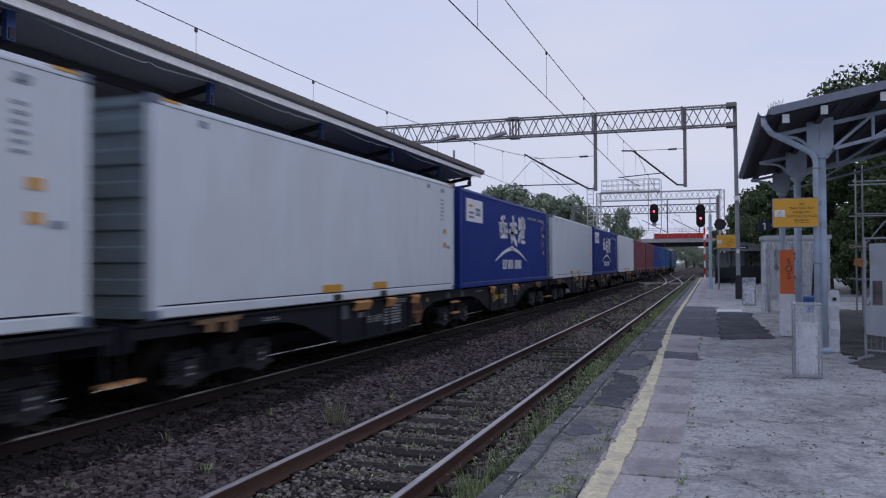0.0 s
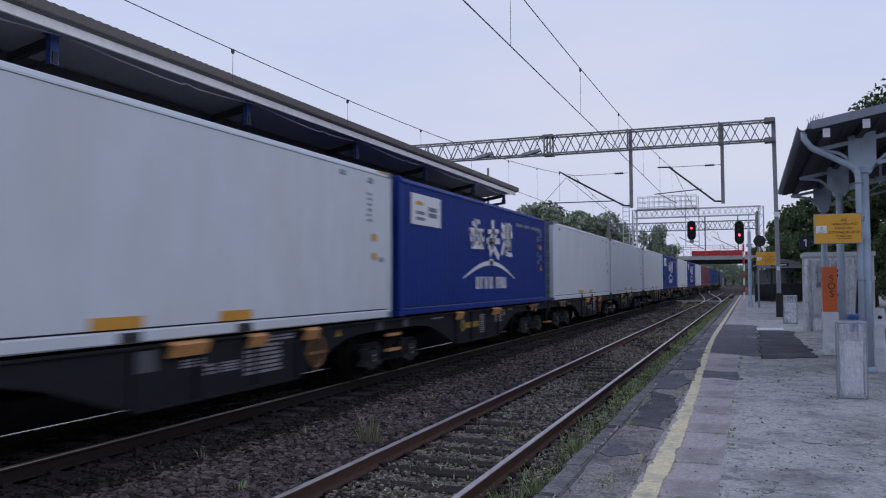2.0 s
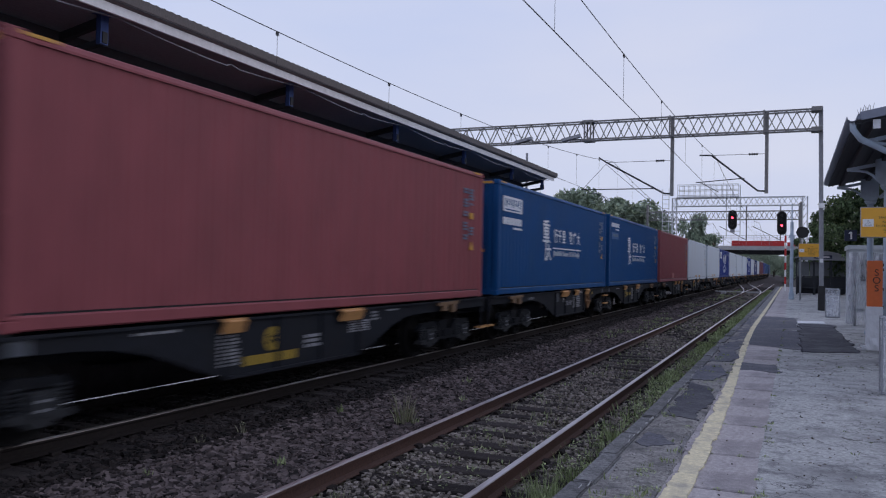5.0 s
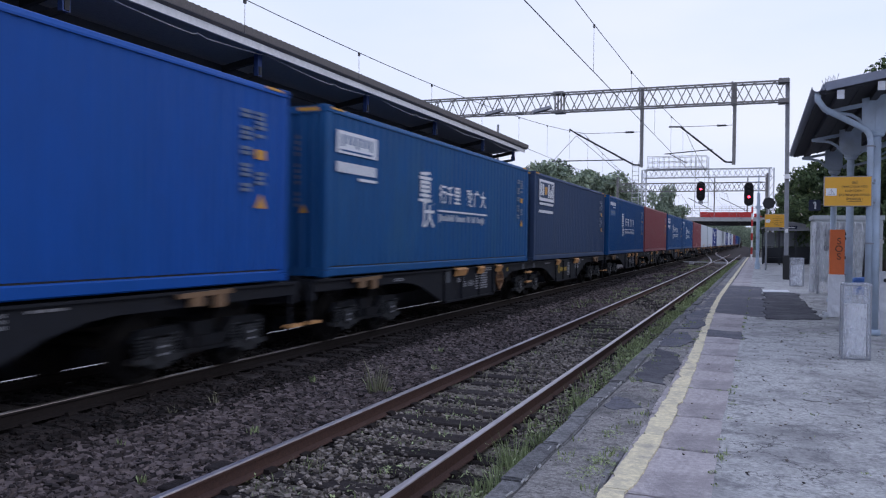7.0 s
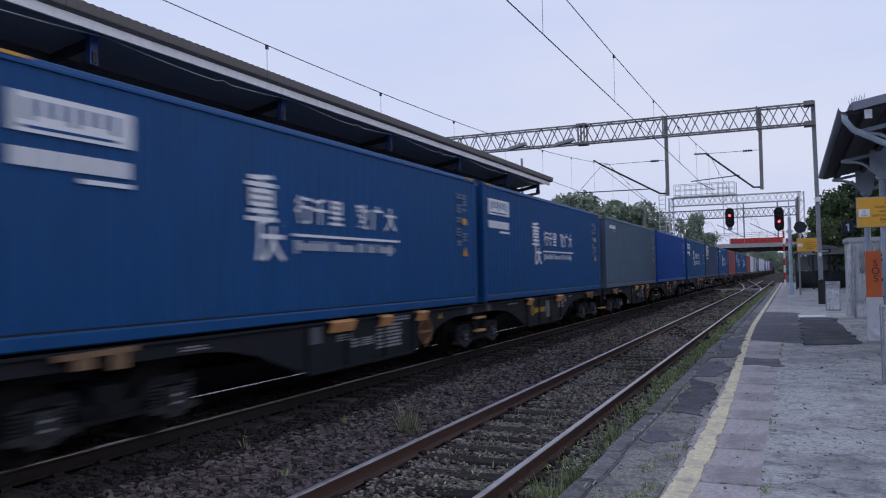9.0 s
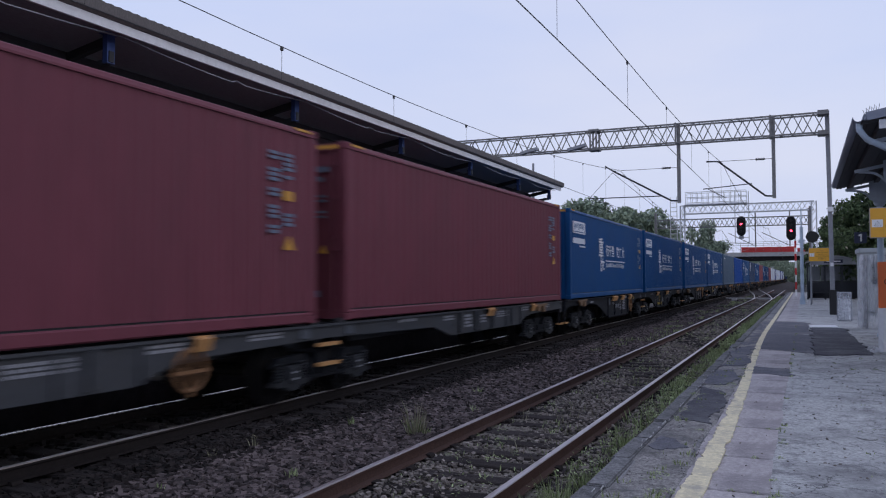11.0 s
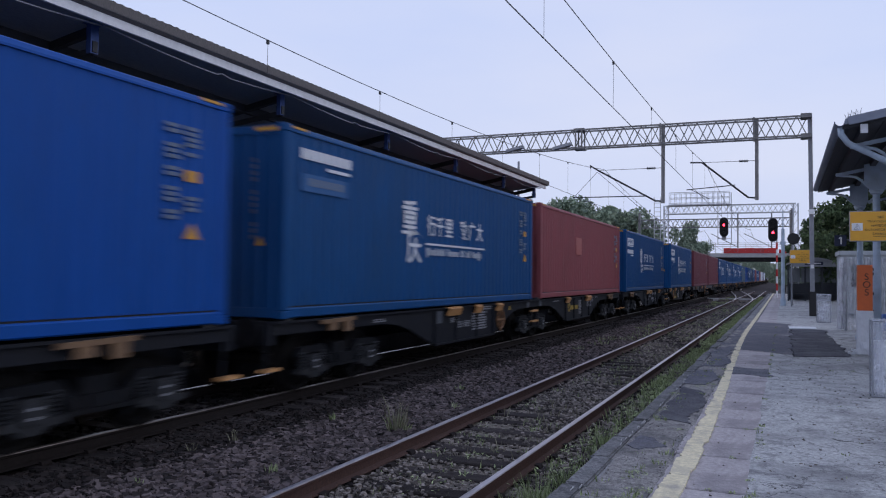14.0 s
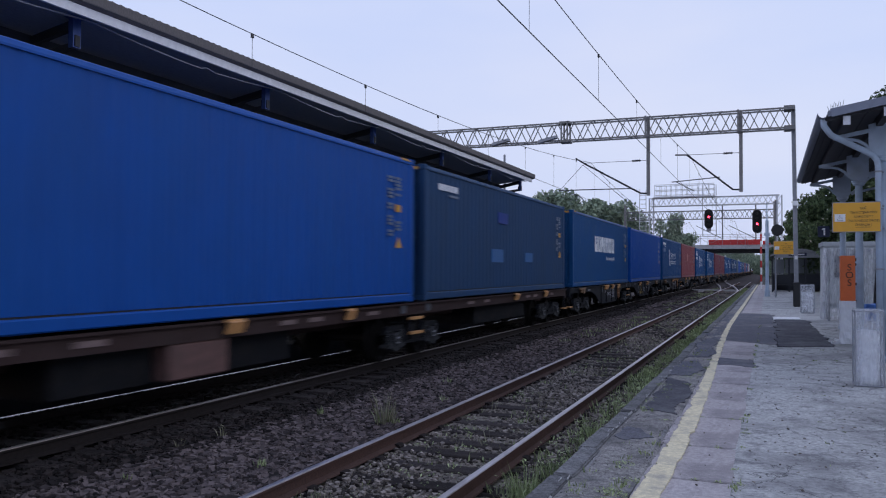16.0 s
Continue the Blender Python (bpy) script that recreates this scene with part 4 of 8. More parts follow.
def canopy_right():
    c = thing("waiting_canopy", pose(0, 0, 0), "old open platform canopy with pale blue-grey steel posts", "canopy")
    ex, ez, y0, y1 = 3.40, 4.41, 14.7, 25.3
    sl = 0.185

    def zr(x):
        return ez + sl * (x - ex)
    bm = bmesh.new()
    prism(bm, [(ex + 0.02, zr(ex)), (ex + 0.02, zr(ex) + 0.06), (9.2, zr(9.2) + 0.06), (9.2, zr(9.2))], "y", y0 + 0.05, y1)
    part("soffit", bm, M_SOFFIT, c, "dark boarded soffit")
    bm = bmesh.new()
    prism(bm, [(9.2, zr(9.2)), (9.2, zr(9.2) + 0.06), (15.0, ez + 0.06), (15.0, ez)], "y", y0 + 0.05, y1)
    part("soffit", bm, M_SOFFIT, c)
    bm = bmesh.new()
    prism(bm, [(ex + 0.06, zr(ex) + 0.065), (ex + 0.06, zr(ex) + 0.16), (9.2, zr(9.2) + 0.16), (9.2, zr(9.2) + 0.065)], "y", y0 - 0.05, y1 + 0.1)
    part("roof", bm, M_FASCIA_R, c, "slate-blue metal roof")
    bm = bmesh.new()
    bar(bm, (ex + 0.1, y0 - 0.06, zr(ex + 0.1) + 0.10), (9.2, y0 - 0.06, zr(9.2) + 0.10), 0.03, 0.14)
    part("barge_board", bm, M_FASCIA_R, c, "slate-blue roof edge trim")
    # gutter, a half pipe along the eave
    bm = bmesh.new()
    ring = [(ex - 0.02 + 0.085 * math.cos(a), zr(ex) + 0.12 + 0.085 * math.sin(a)) for a in [math.pi + math.pi * i / 8 for i in range(9)]]
    ring += [(ex - 0.02 + 0.075 * math.cos(a), zr(ex) + 0.12 + 0.075 * math.sin(a)) for a in [2 * math.pi - math.pi * i / 8 for i in range(9)]]
    prism(bm, ring, "y", y0 - 0.05, y1 + 0.1)
    part("gutter", bm, M_FASCIA_R, c, "dull metal gutter", True)
    bm = bmesh.new()
    y = y0 + 0.05
    tube(bm, [(ex, y + 0.05, zr(ex) + 0.04), (ex, y + 0.05, zr(ex) - 0.07), (ex + 0.12, y + 0.2, zr(ex) - 0.21), (4.20, 15.55, 3.92), (4.28, 15.58, 3.82), (4.30, 15.58, 3.70), (4.30, 15.58, 0.34)], 0.105, 12)
    part("downpipe", bm, M_POST, c, "pale blue-grey downpipe", True)
    for z in (3.6, 2.95, 1.9, 0.9):
        bm = bmesh.new()
        bar(bm, (4.30, 15.58, z), (4.30, 15.58, z + 0.03), 0.125, None, 12)
        bar(bm, (4.30, 15.58, z + 0.015), (4.41, 15.70, z + 0.015), 0.02)
        part("pipe_clamp", bm, M_STEEL_GREY, c)
    # wire bird spikes on the corner of the eave
    for i in range(9):
        bm = bmesh.new()
        a = ex + 0.08 + 0.024 * i
        bar(bm, (a, y0 - 0.02, zr(a) + 0.14), (a + 0.03 * ((i % 3) - 1), y0 - 0.02 + 0.02 * (i % 2), zr(a) + 0.22 + 0.03 * (i % 3)), 0.010, None, 5)
        part("bird_spike", bm, M_STEEL_GREY, c, "thin wire bird spike")
    for i in range(22):
        x = ex + 0.12 + 0.26 * i
        bm = bmesh.new()
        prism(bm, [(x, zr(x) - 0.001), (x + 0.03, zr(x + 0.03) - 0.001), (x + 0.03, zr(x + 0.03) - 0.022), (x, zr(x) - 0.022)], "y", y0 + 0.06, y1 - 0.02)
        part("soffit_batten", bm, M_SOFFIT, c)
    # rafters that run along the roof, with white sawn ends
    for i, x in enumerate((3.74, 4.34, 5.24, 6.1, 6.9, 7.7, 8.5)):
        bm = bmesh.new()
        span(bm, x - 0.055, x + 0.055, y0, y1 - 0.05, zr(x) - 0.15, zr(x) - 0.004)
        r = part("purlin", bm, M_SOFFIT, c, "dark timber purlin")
        bm = bmesh.new()
        span(bm, x - 0.056, x + 0.056, y0 - 0.018, y0 - 0.001, zr(x) - 0.151, zr(x) - 0.003)
        part("purlin_end", bm, M_RAFTER_END, r, "white painted purlin end")
    for k, y in enumerate((15.74, 19.95, 24.15)):
        bm = bmesh.new()
        bar(bm, (4.41, y, PLAT), (4.41, y, 3.80), 0.17, 0.15, 16)
        bar(bm, (4.41, y, PLAT), (4.41, y, PLAT + 0.10), 0.26, 0.24, 16)
        bar(bm, (4.41, y, 3.80), (4.41, y, 3.86), 0.22, 0.28, 16)
        bar(bm, (4.41, y, 3.86), (4.41, y, 3.90), 0.30, None, 16)
        p = part("post", bm, M_POST, c, "round pale blue-grey cast post", True)
        bm = bmesh.new()
        prism(bm, [(4.17, 4.02), (4.29, 3.90), (4.55, 3.90), (4.61, 4.00), (4.61, zr(4.61) - 0.08), (4.17, zr(4.17) - 0.08)], "y", y - 0.037, y + 0.037)
        for dz in range(9):
            bar(bm, (4.41, y - 0.035, 3.95 + 0.05 * dz), (4.41, y + 0.035, 3.95 + 0.05 * dz), 0.02, None, 6)
        box(bm, 4.41, y, 4.12, 0.05, 0.10, 0.5)
        part("gusset", bm, M_POST, p, "riveted steel gusset plate")
        # curved bracket to the eave, top boom, and the raking trusses to the far side
        bm = bmesh.new()
        tube(bm, [(4.20, y, 4.00), (4.12, y, 4.12), (4.00, y, 4.20), (3.86, y, 4.23), (3.70, y, 4.24), (3.60, y, 4.28)], 0.06, 8)
        part("curved_brace", bm, M_POST, p, "curved steel brace", True)
        bm = bmesh.new()
        bar(bm, (3.60, y, zr(3.60) - 0.19), (9.0, y, zr(9.0) - 0.19), 0.06, 0.07)
        part("top_boom", bm, M_POST, p)
        bm = bmesh.new()
        bar(bm, (4.62, y, 3.98), (7.6, y, 4.72), 0.06, 0.06)
        bar(bm, (4.62, y, 4.00), (5.25, y, zr(5.25) - 0.2), 0.05, 0.05)
        bar(bm, (5.25, y, zr(5.25) - 0.2), (5.25, y, 4.13), 0.05, 0.07)
        bar(bm, (5.25, y, 4.14), (6.2, y, zr(6.2) - 0.2), 0.05, 0.05)
        part("truss_bar", bm, M_POST, p)
        bm = bmesh.new()
        for s in (1,):
            tube(bm, [(4.41, y + s * 0.09, 3.84), (4.41, y + s * 0.22, 4.02), (4.41, y + s * 0.48, 4.22), (4.41, y + s * 0.85, 4.38), (4.41, y + s * 1.2, 4.44)], 0.05, 8)
        part("curved_brace", bm, M_POST, p, "", True)
        bm = bmesh.new()
        bar(bm, (10.6, y, PLAT), (10.6, y, 4.9), 0.17, 0.15, 12)
        part("post", bm, M_POST, c, "", True)


# ---- the goods train ----
SPEED = 23.1355
M_CONT = {
    "white": mat("white_container_paint", (0.545, 0.59, 0.645), 0.5, grain=3, vary=0.05, stain=(0.50, 0.50, 0.51), stain_scale=0.7, stain_amount=0.35, bump=0.04, bump_scale=4, stretch=(1, 1, 0.35), spec=0.2),
    "navy": mat("deep_blue_container_paint", (0.008, 0.030, 0.200), 0.5, grain=3, vary=0.10, stain=(0.012, 0.035, 0.16), stain_scale=0.8, stretch=(1, 1, 0.35), spec=0.2),
    "blue": mat("mid_blue_container_paint", (0.004, 0.058, 0.182), 0.5, grain=3, vary=0.12, stain=(0.010, 0.056, 0.145), stain_scale=0.8, stretch=(1, 1, 0.35), spec=0.2),
    "bright": mat("bright_blue_container_paint", (0.003, 0.062, 0.290), 0.5, grain=3, vary=0.10, stain=(0.004, 0.064, 0.255), stain_scale=0.8, stretch=(1, 1, 0.35), spec=0.2),
    "teal": mat("dusty_blue_container_paint", (0.007, 0.068, 0.200), 0.55, grain=3, vary=0.12, stain=(0.03, 0.10, 0.18), stain_scale=0.8, stretch=(1, 1, 0.35), spec=0.2),
    "red": mat("oxide_red_container_paint", (0.238, 0.066, 0.074), 0.55, grain=3, vary=0.12, stain=(0.195, 0.062, 0.066), stain_scale=0.8, stretch=(1, 1, 0.35), spec=0.2),
    "maroon": mat("maroon_container_paint", (0.152, 0.041, 0.056), 0.55, grain=3, vary=0.12, stain=(0.125, 0.040, 0.052), stain_scale=0.8, stretch=(1, 1, 0.35), spec=0.2),
    "slate": mat("slate_container_paint", (0.030, 0.054, 0.112), 0.6, grain=3, vary=0.12, stain=(0.040, 0.058, 0.10), stain_scale=0.8, stretch=(1, 1, 0.35), spec=0.2),
    "dusk": mat("dark_slate_blue_container_paint", (0.015, 0.048, 0.116), 0.6, grain=3, vary=0.14, stain=(0.020, 0.044, 0.085), stain_scale=0.9, stretch=(1, 1, 0.35), spec=0.2),
    "grey": mat("grey_container_paint", (0.078, 0.118, 0.170), 0.6, grain=3, vary=0.16, stain=(0.098, 0.120, 0.144), stain_scale=0.9, stretch=(1, 1, 0.35), spec=0.2),
}
# ends of the white boxes: shade between containers put into a darker paint
M_END_SHADED = mat("shaded_teal_grey_end_paint", (0.150, 0.205, 0.235), 0.6, grain=4, vary=0.15, stain=(0.09, 0.11, 0.12), stain_scale=1.2)
M_LOGO = mat("white_vinyl_lettering", (0.66, 0.67, 0.70), 0.5, grain=8, vary=0.05)
M_TAGLINE = mat("thin_white_lettering", (0.36, 0.39, 0.45), 0.5, grain=30, vary=0.3)
M_PLACARD = mat("pale_placard", (0.115, 0.150, 0.215), 0.5, grain=8, vary=0.1)
M_END_MARK = mat("faded_white_stencil", (0.09, 0.105, 0.14), 0.6, grain=20, vary=0.4)
M_AMBER = mat("amber_warning_label", (0.54, 0.265, 0.03), 0.5, grain=8, vary=0.1)
M_NEAR_BLACK = mat("near_black_backing", (0.02, 0.02, 0.024), 0.7)
M_PATCH_BLUE = mat("blue_paint_patch", (0.012, 0.085, 0.24), 0.55, vary=0.1)
M_PATCH_RED = mat("brighter_red_paint_patch", (0.35, 0.092, 0.080), 0.55, vary=0.1)
M_WAGON = mat("sooty_wagon_paint", (0.0128, 0.0142, 0.0190), 0.65, 0.0, grain=8, vary=0.3, stain=(0.018, 0.016, 0.016), stain_scale=1.5, spec=0.15)
M_WAGON_GREY = mat("grey_wagon_paint", (0.040, 0.042, 0.048), 0.65, 0.1, grain=8, vary=0.25, stain=(0.05, 0.045, 0.04), stain_scale=1.5)
M_WAGON_RUST = mat("rusty_brown_wagon_paint", (0.036, 0.022, 0.021), 0.8, 0.0, spec=0.15, grain=8, vary=0.3, stain=(0.045, 0.035, 0.032), stain_scale=1.5)
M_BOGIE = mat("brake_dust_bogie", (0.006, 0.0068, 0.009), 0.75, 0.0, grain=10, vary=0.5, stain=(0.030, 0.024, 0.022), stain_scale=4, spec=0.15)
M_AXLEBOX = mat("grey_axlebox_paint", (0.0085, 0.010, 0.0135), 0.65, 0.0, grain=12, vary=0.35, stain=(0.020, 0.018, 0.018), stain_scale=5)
M_PLATE_GREY = mat("pale_grey_end_plate", (0.065, 0.072, 0.086), 0.65, grain=10, vary=0.3)
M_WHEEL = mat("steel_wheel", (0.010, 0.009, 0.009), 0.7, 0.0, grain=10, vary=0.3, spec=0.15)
M_HANDWHEEL = mat("rust_orange_paint", (0.20, 0.098, 0.042), 0.75, grain=10, vary=0.35)
M_FLAP = mat("tan_orange_wagon_fitting", (0.50, 0.255, 0.095), 0.6, grain=8, vary=0.2)
M_FLAP_BROWN = mat("dirty_tan_handle", (0.17, 0.098, 0.050), 0.7, grain=8, vary=0.35)
M_WORN_PLATE = mat("worn_pinkish_plate", (0.15, 0.105, 0.10), 0.8, grain=14, vary=0.4)
M_RUST_BOX = mat("rusty_red_box", (0.105, 0.055, 0.048), 0.85, grain=9, vary=0.35, stain=(0.05, 0.035, 0.032), stain_scale=3)
M_STENCIL = mat("white_stencil", (0.25, 0.25, 0.27), 0.6, vary=0.1)
M_GOLD = mat("yellow_stencil", (0.29, 0.19, 0.022), 0.6, vary=0.1)
CL, CW, CH = 12.36, 2.438, 2.896      # a forty-foot high-cube container


def corrugated(bm, y0, y1, z0, z1, x, depth, out, pitch=0.278):
    """A side wall of upright trapezoid ribs; out: +1 faces +x."""
    n = max(2, round((y1 - y0) / pitch))
    p = (y1 - y0) / n
    pts = []
    for i in range(n):
        a = y0 + i * p
        pts += [(a, 0), (a + 0.25 * p, 0), (a + 0.5 * p, depth), (a + 0.75 * p, depth)]
    pts.append((y1, 0))
    lo = [bm.verts.new((x - out * d, y, z0)) for y, d in pts]
    hi = [bm.verts.new((x - out * d, y, z1)) for y, d in pts]
    for i in range(len(pts) - 1):
        q = (lo[i], lo[i + 1], hi[i + 1], hi[i])
        bm.faces.new(q if out > 0 else q[::-1])


def container(kind, decor, label, ribs=True, rear="doors"):
    """A forty-foot box; its front end is at y = 0 and its floor at z = 0. Returns a thing to be copied or used."""
    paint = M_CONT[kind]
    end_paint = M_END_SHADED if kind == "white" else paint
    c = thing("shipping_container", pose(0, 0, 0), label, "shipping container", "containers on the train")
    h = CW / 2
    # frame: corner posts, top and bottom rails
    for y in (-0.08, -CL + 0.08):
        for s in (-1, 1):
            bm = bmesh.new()
            box(bm, s * (h - 0.075), y, CH / 2, 0.15, 0.16, CH - 0.24)
            bevel(bm, 0.012)
            part("corner_post", bm, paint, c)
            for z in (0.06, CH - 0.06):
                bm = bmesh.new()
                box(bm, s * (h - 0.081), y, z, 0.166, 0.18, 0.118)
                bevel(bm, 0.012)
                part("corner_casting", bm, paint if kind != "white" else M_PLACARD, c)
    for s in (-1, 1):
        bm = bmesh.new()
        prism(bm, [(s * (h - 0.006), 0.030), (s * (h - 0.006), 0.146), (s * (h - 0.024), 0.166), (s * (h - 0.07), 0.166), (s * (h - 0.07), 0.012), (s * (h - 0.024), 0.012)], "y", -CL + 0.16, -0.16)
        part("bottom_rail", bm, paint, c)
        bm = bmesh.new()
        prism(bm, [(s * (h - 0.002), CH - 0.112), (s * (h - 0.002), CH - 0.086), (s * (h - 0.026), CH - 0.030), (s * (h - 0.040), CH - 0.018), (s * (h - 0.08), CH - 0.018), (s * (h - 0.08), CH - 0.112)], "y", -CL + 0.16, -0.16)
        part("top_rail", bm, paint, c)
        bm = bmesh.new()
        if ribs:
            corrugated(bm, -CL + 0.16, -0.16, 0.190, CH - 0.118, s * (h - 0.012), 0.036, s)
        else:
            n = 11
            for i in range(n):
                a = -CL + 0.16 + (CL - 0.32) * i / n
                span(bm, s * (h - 0.014), s * (h - 0.05), a + 0.002, a + (CL - 0.32) / n - 0.002, 0.190, CH - 0.118)
                part("side_panel", bm, paint, c)
                bm = bmesh.new()
            span(bm, s * (h - 0.03), s * (h - 0.052), -CL + 0.17, -0.17, 0.191, CH - 0.119)
        part("side_panel", bm, paint, c)
        # near-black plate behind the panel paints the shadow line over the bottom rail
        bm = bmesh.new()
        span(bm, s * (h - 0.052), s * (h - 0.075), -CL + 0.16, -0.16, 0.165, CH - 0.10)
        part("gasket", bm, M_NEAR_BLACK, c)
    bm = bmesh.new()
    span(bm, -h + 0.05, h - 0.05, -CL + 0.1, -0.1, CH - 0.06, CH - 0.02)
    part("roof", bm, paint, c)
    bm = bmesh.new()
    span(bm, -h + 0.05, h - 0.05, -CL + 0.1, -0.1, 0.05, 0.15)
    part("floor", bm, M_NEAR_BLACK, c)
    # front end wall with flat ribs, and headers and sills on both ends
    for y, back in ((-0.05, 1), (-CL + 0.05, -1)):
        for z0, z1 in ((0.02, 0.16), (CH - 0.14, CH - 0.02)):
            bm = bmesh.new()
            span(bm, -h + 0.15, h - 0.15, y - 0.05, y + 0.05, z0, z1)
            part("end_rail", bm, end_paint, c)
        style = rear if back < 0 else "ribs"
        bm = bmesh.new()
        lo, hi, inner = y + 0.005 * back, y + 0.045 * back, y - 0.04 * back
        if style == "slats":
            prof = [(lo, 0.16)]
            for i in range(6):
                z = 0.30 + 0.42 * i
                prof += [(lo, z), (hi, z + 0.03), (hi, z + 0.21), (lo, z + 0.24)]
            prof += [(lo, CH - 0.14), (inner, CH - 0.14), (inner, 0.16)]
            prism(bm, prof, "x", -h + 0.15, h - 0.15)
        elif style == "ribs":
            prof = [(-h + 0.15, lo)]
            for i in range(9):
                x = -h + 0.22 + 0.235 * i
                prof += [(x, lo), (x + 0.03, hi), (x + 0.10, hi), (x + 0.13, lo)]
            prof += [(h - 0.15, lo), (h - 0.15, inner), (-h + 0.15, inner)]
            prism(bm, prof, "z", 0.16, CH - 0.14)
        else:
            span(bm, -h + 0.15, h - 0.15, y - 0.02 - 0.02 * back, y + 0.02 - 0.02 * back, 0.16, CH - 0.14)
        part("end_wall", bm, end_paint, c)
        if back < 0 and style != "slats":
            ink = M_END_MARK
            ye = y - 0.055
            rows = [(0.66, 2.36 - 0.096 * i, 0.075, 0.060) for i in range(13) if i not in (4, 9)] if style == "ribs" else \
                [(0.72, 2.46, 0.34, 0.09), (0.72, 2.30, 0.14, 0.08), (0.72, 2.02, 0.24, 0.035), (0.72, 1.94, 0.24, 0.035), (0.72, 1.76, 0.24, 0.035), (0.72, 1.68, 0.24, 0.035)]
            bm = bmesh.new()
            for xx, zz, ww, hh in rows:
                box(bm, xx, ye, zz, ww, 0.006, hh)
            tagged(part("code_mark", bm, ink, c), "small stencilled codes on the end", "", "", "stuff")
            bm = bmesh.new()
            prism(bm, [(0.70, 1.08), (0.86, 1.08), (0.78, 1.22)], "y", ye - 0.004, ye + 0.004)
            part("warning_label", bm, M_AMBER, c, "amber warning triangle")
            for xx in (-0.86, 0.86):
                bm = bmesh.new()
                box(bm, xx, ye, CH - 0.075, 0.40, 0.008, 0.06)
                part("corner_label", bm, M_AMBER, c, "amber height label")
        if style == "doors":
            for x in (-0.95, -0.35, 0.35, 0.95):
                bm = bmesh.new()
                bar(bm, (x, y - 0.05, 0.12), (x, y - 0.05, CH - 0.12), 0.04, None, 8)
                for z in (0.35, 0.9, 1.35, 2.0, 2.55):
                    box(bm, x, y - 0.045, z, 0.12, 0.05, 0.07)
                box(bm, x + 0.12, y - 0.055, 1.15, 0.30, 0.03, 0.05)
                part("lock_rod", bm, paint, c, "painted door lock rod")
            for x, z, w, t in ((0.52, 0.95, 0.20, 0.26), (0.62, 0.42, 0.16, 0.11), (-0.6, 2.3, 0.3, 0.08)):
                bm = bmesh.new()
                box(bm, x, y - 0.032, z, w, 0.008, t)
                part("placard", bm, M_PLACARD, c, "small pale placard")
    decor(c)
    return c


def flat(c, name, material, d0, d1, z0, z1, label="", side=1):
    """A thin plate on the side that faces the platform, from d0 to d1 behind the front end."""
    bm = bmesh.new()
    span(bm, side * (CW / 2 - 0.011), side * (CW / 2 + 0.001), -d0, -d1, z0, z1)
    return part(name, bm, material, c, label)


def stroke_bars(c, name, lines, label, w):
    """Marks laid flat on the side panel, w wide."""
    bm = bmesh.new()
    for d0, z0, d1, z1 in lines:
        L = math.hypot(d1 - d0, z1 - z0)
        a = math.degrees(math.atan2(z1 - z0, -(d1 - d0)))
        box(bm, CW / 2 - 0.005, -(d0 + d1) / 2, (z0 + z1) / 2, 0.012, L + w * 0.6, w, pose(0, 0, 0, a, 0, 0))
    return part(name, bm, M_LOGO, c, label)


def code_marks(c, z0=1.15, big=True):
    """Two columns of small unreadable codes in blocks, with amber labels, near the front end."""
    rnd = random.Random(17)
    blocks = ((2.46, 2), (2.22, 3), (1.94, 2), (1.70, 3), (1.42, 2)) if big else ((2.46, 2), (2.20, 2))
    for z, rows in blocks:
        for i in range(rows):
            zz = z - 0.068 * i
            if zz > z0:
                flat(c, "code_mark", M_PLACARD, 1.16, 1.16 - rnd.uniform(0.20, 0.25), zz - 0.046, zz, "pale stencilled code")
    if big:
        for z, rows in ((2.46, 4), (2.14, 1), (1.60, 3)):
            for i in range(rows):
                zz = z - 0.068 * i
                flat(c, "code_mark", M_PLACARD, 0.82, 0.82 - rnd.uniform(0.18, 0.24), zz - 0.046, zz, "pale stencilled code")
    flat(c, "warning_label", M_AMBER, 0.82, 0.60, 1.78, 1.92, "amber warning label")
    bm = bmesh.new()
    prism(bm, [(-0.82, 1.08), (-0.56, 1.08), (-0.69, 1.28)], "x", CW / 2 - 0.011, CW / 2 + 0.001)
    part("warning_label", bm, M_AMBER, c, "amber warning triangle")


def decor_white(c):
    for d, w in ((7.32, 0.80), (5.10, 0.72)):
        flat(c, "fork_pocket_label", M_AMBER, d + w / 2, d - w / 2, 0.19, 0.33, "amber strip above the fork pocket")
        bm = bmesh.new()
        span(bm, CW / 2 - 0.02, CW / 2 - 0.003, -d + 0.9 - 0.18 - 0.7, -d + 0.9 + 0.18 - 0.7, 0.02, 0.14)
        part("fork_pocket", bm, M_NEAR_BLACK, c, "dark fork pocket")
    for d, z in ((0.9, 2.6), (2.0, 2.62), (11.3, 2.62), (0.45, 1.1)):
        flat(c, "vent", M_PLACARD, d + 0.07, d - 0.07, z, z + 0.09, "small grey vent")
    for z, w in ((2.62, 0.16), (2.40, 0.12), (2.30, 0.14), (2.20, 0.12), (2.10, 0.14), (2.00, 0.12), (1.90, 0.14)):
        flat(c, "code_mark", M_PLACARD, 1.02, 1.02 - w, z - 0.04, z, "small grey stencilled code")
    for z in (1.50, 1.14):
        flat(c, "warning_label", M_AMBER, 0.85, 0.66, z, z + 0.13, "amber warning label")
    flat(c, "corner_label", M_AMBER, 0.55, 0.05, CH - 0.06, CH - 0.025, "amber height label")
    flat(c, "corner_label", M_AMBER, CL - 0.05, CL - 0.55, CH - 0.06, CH - 0.025, "amber height label")


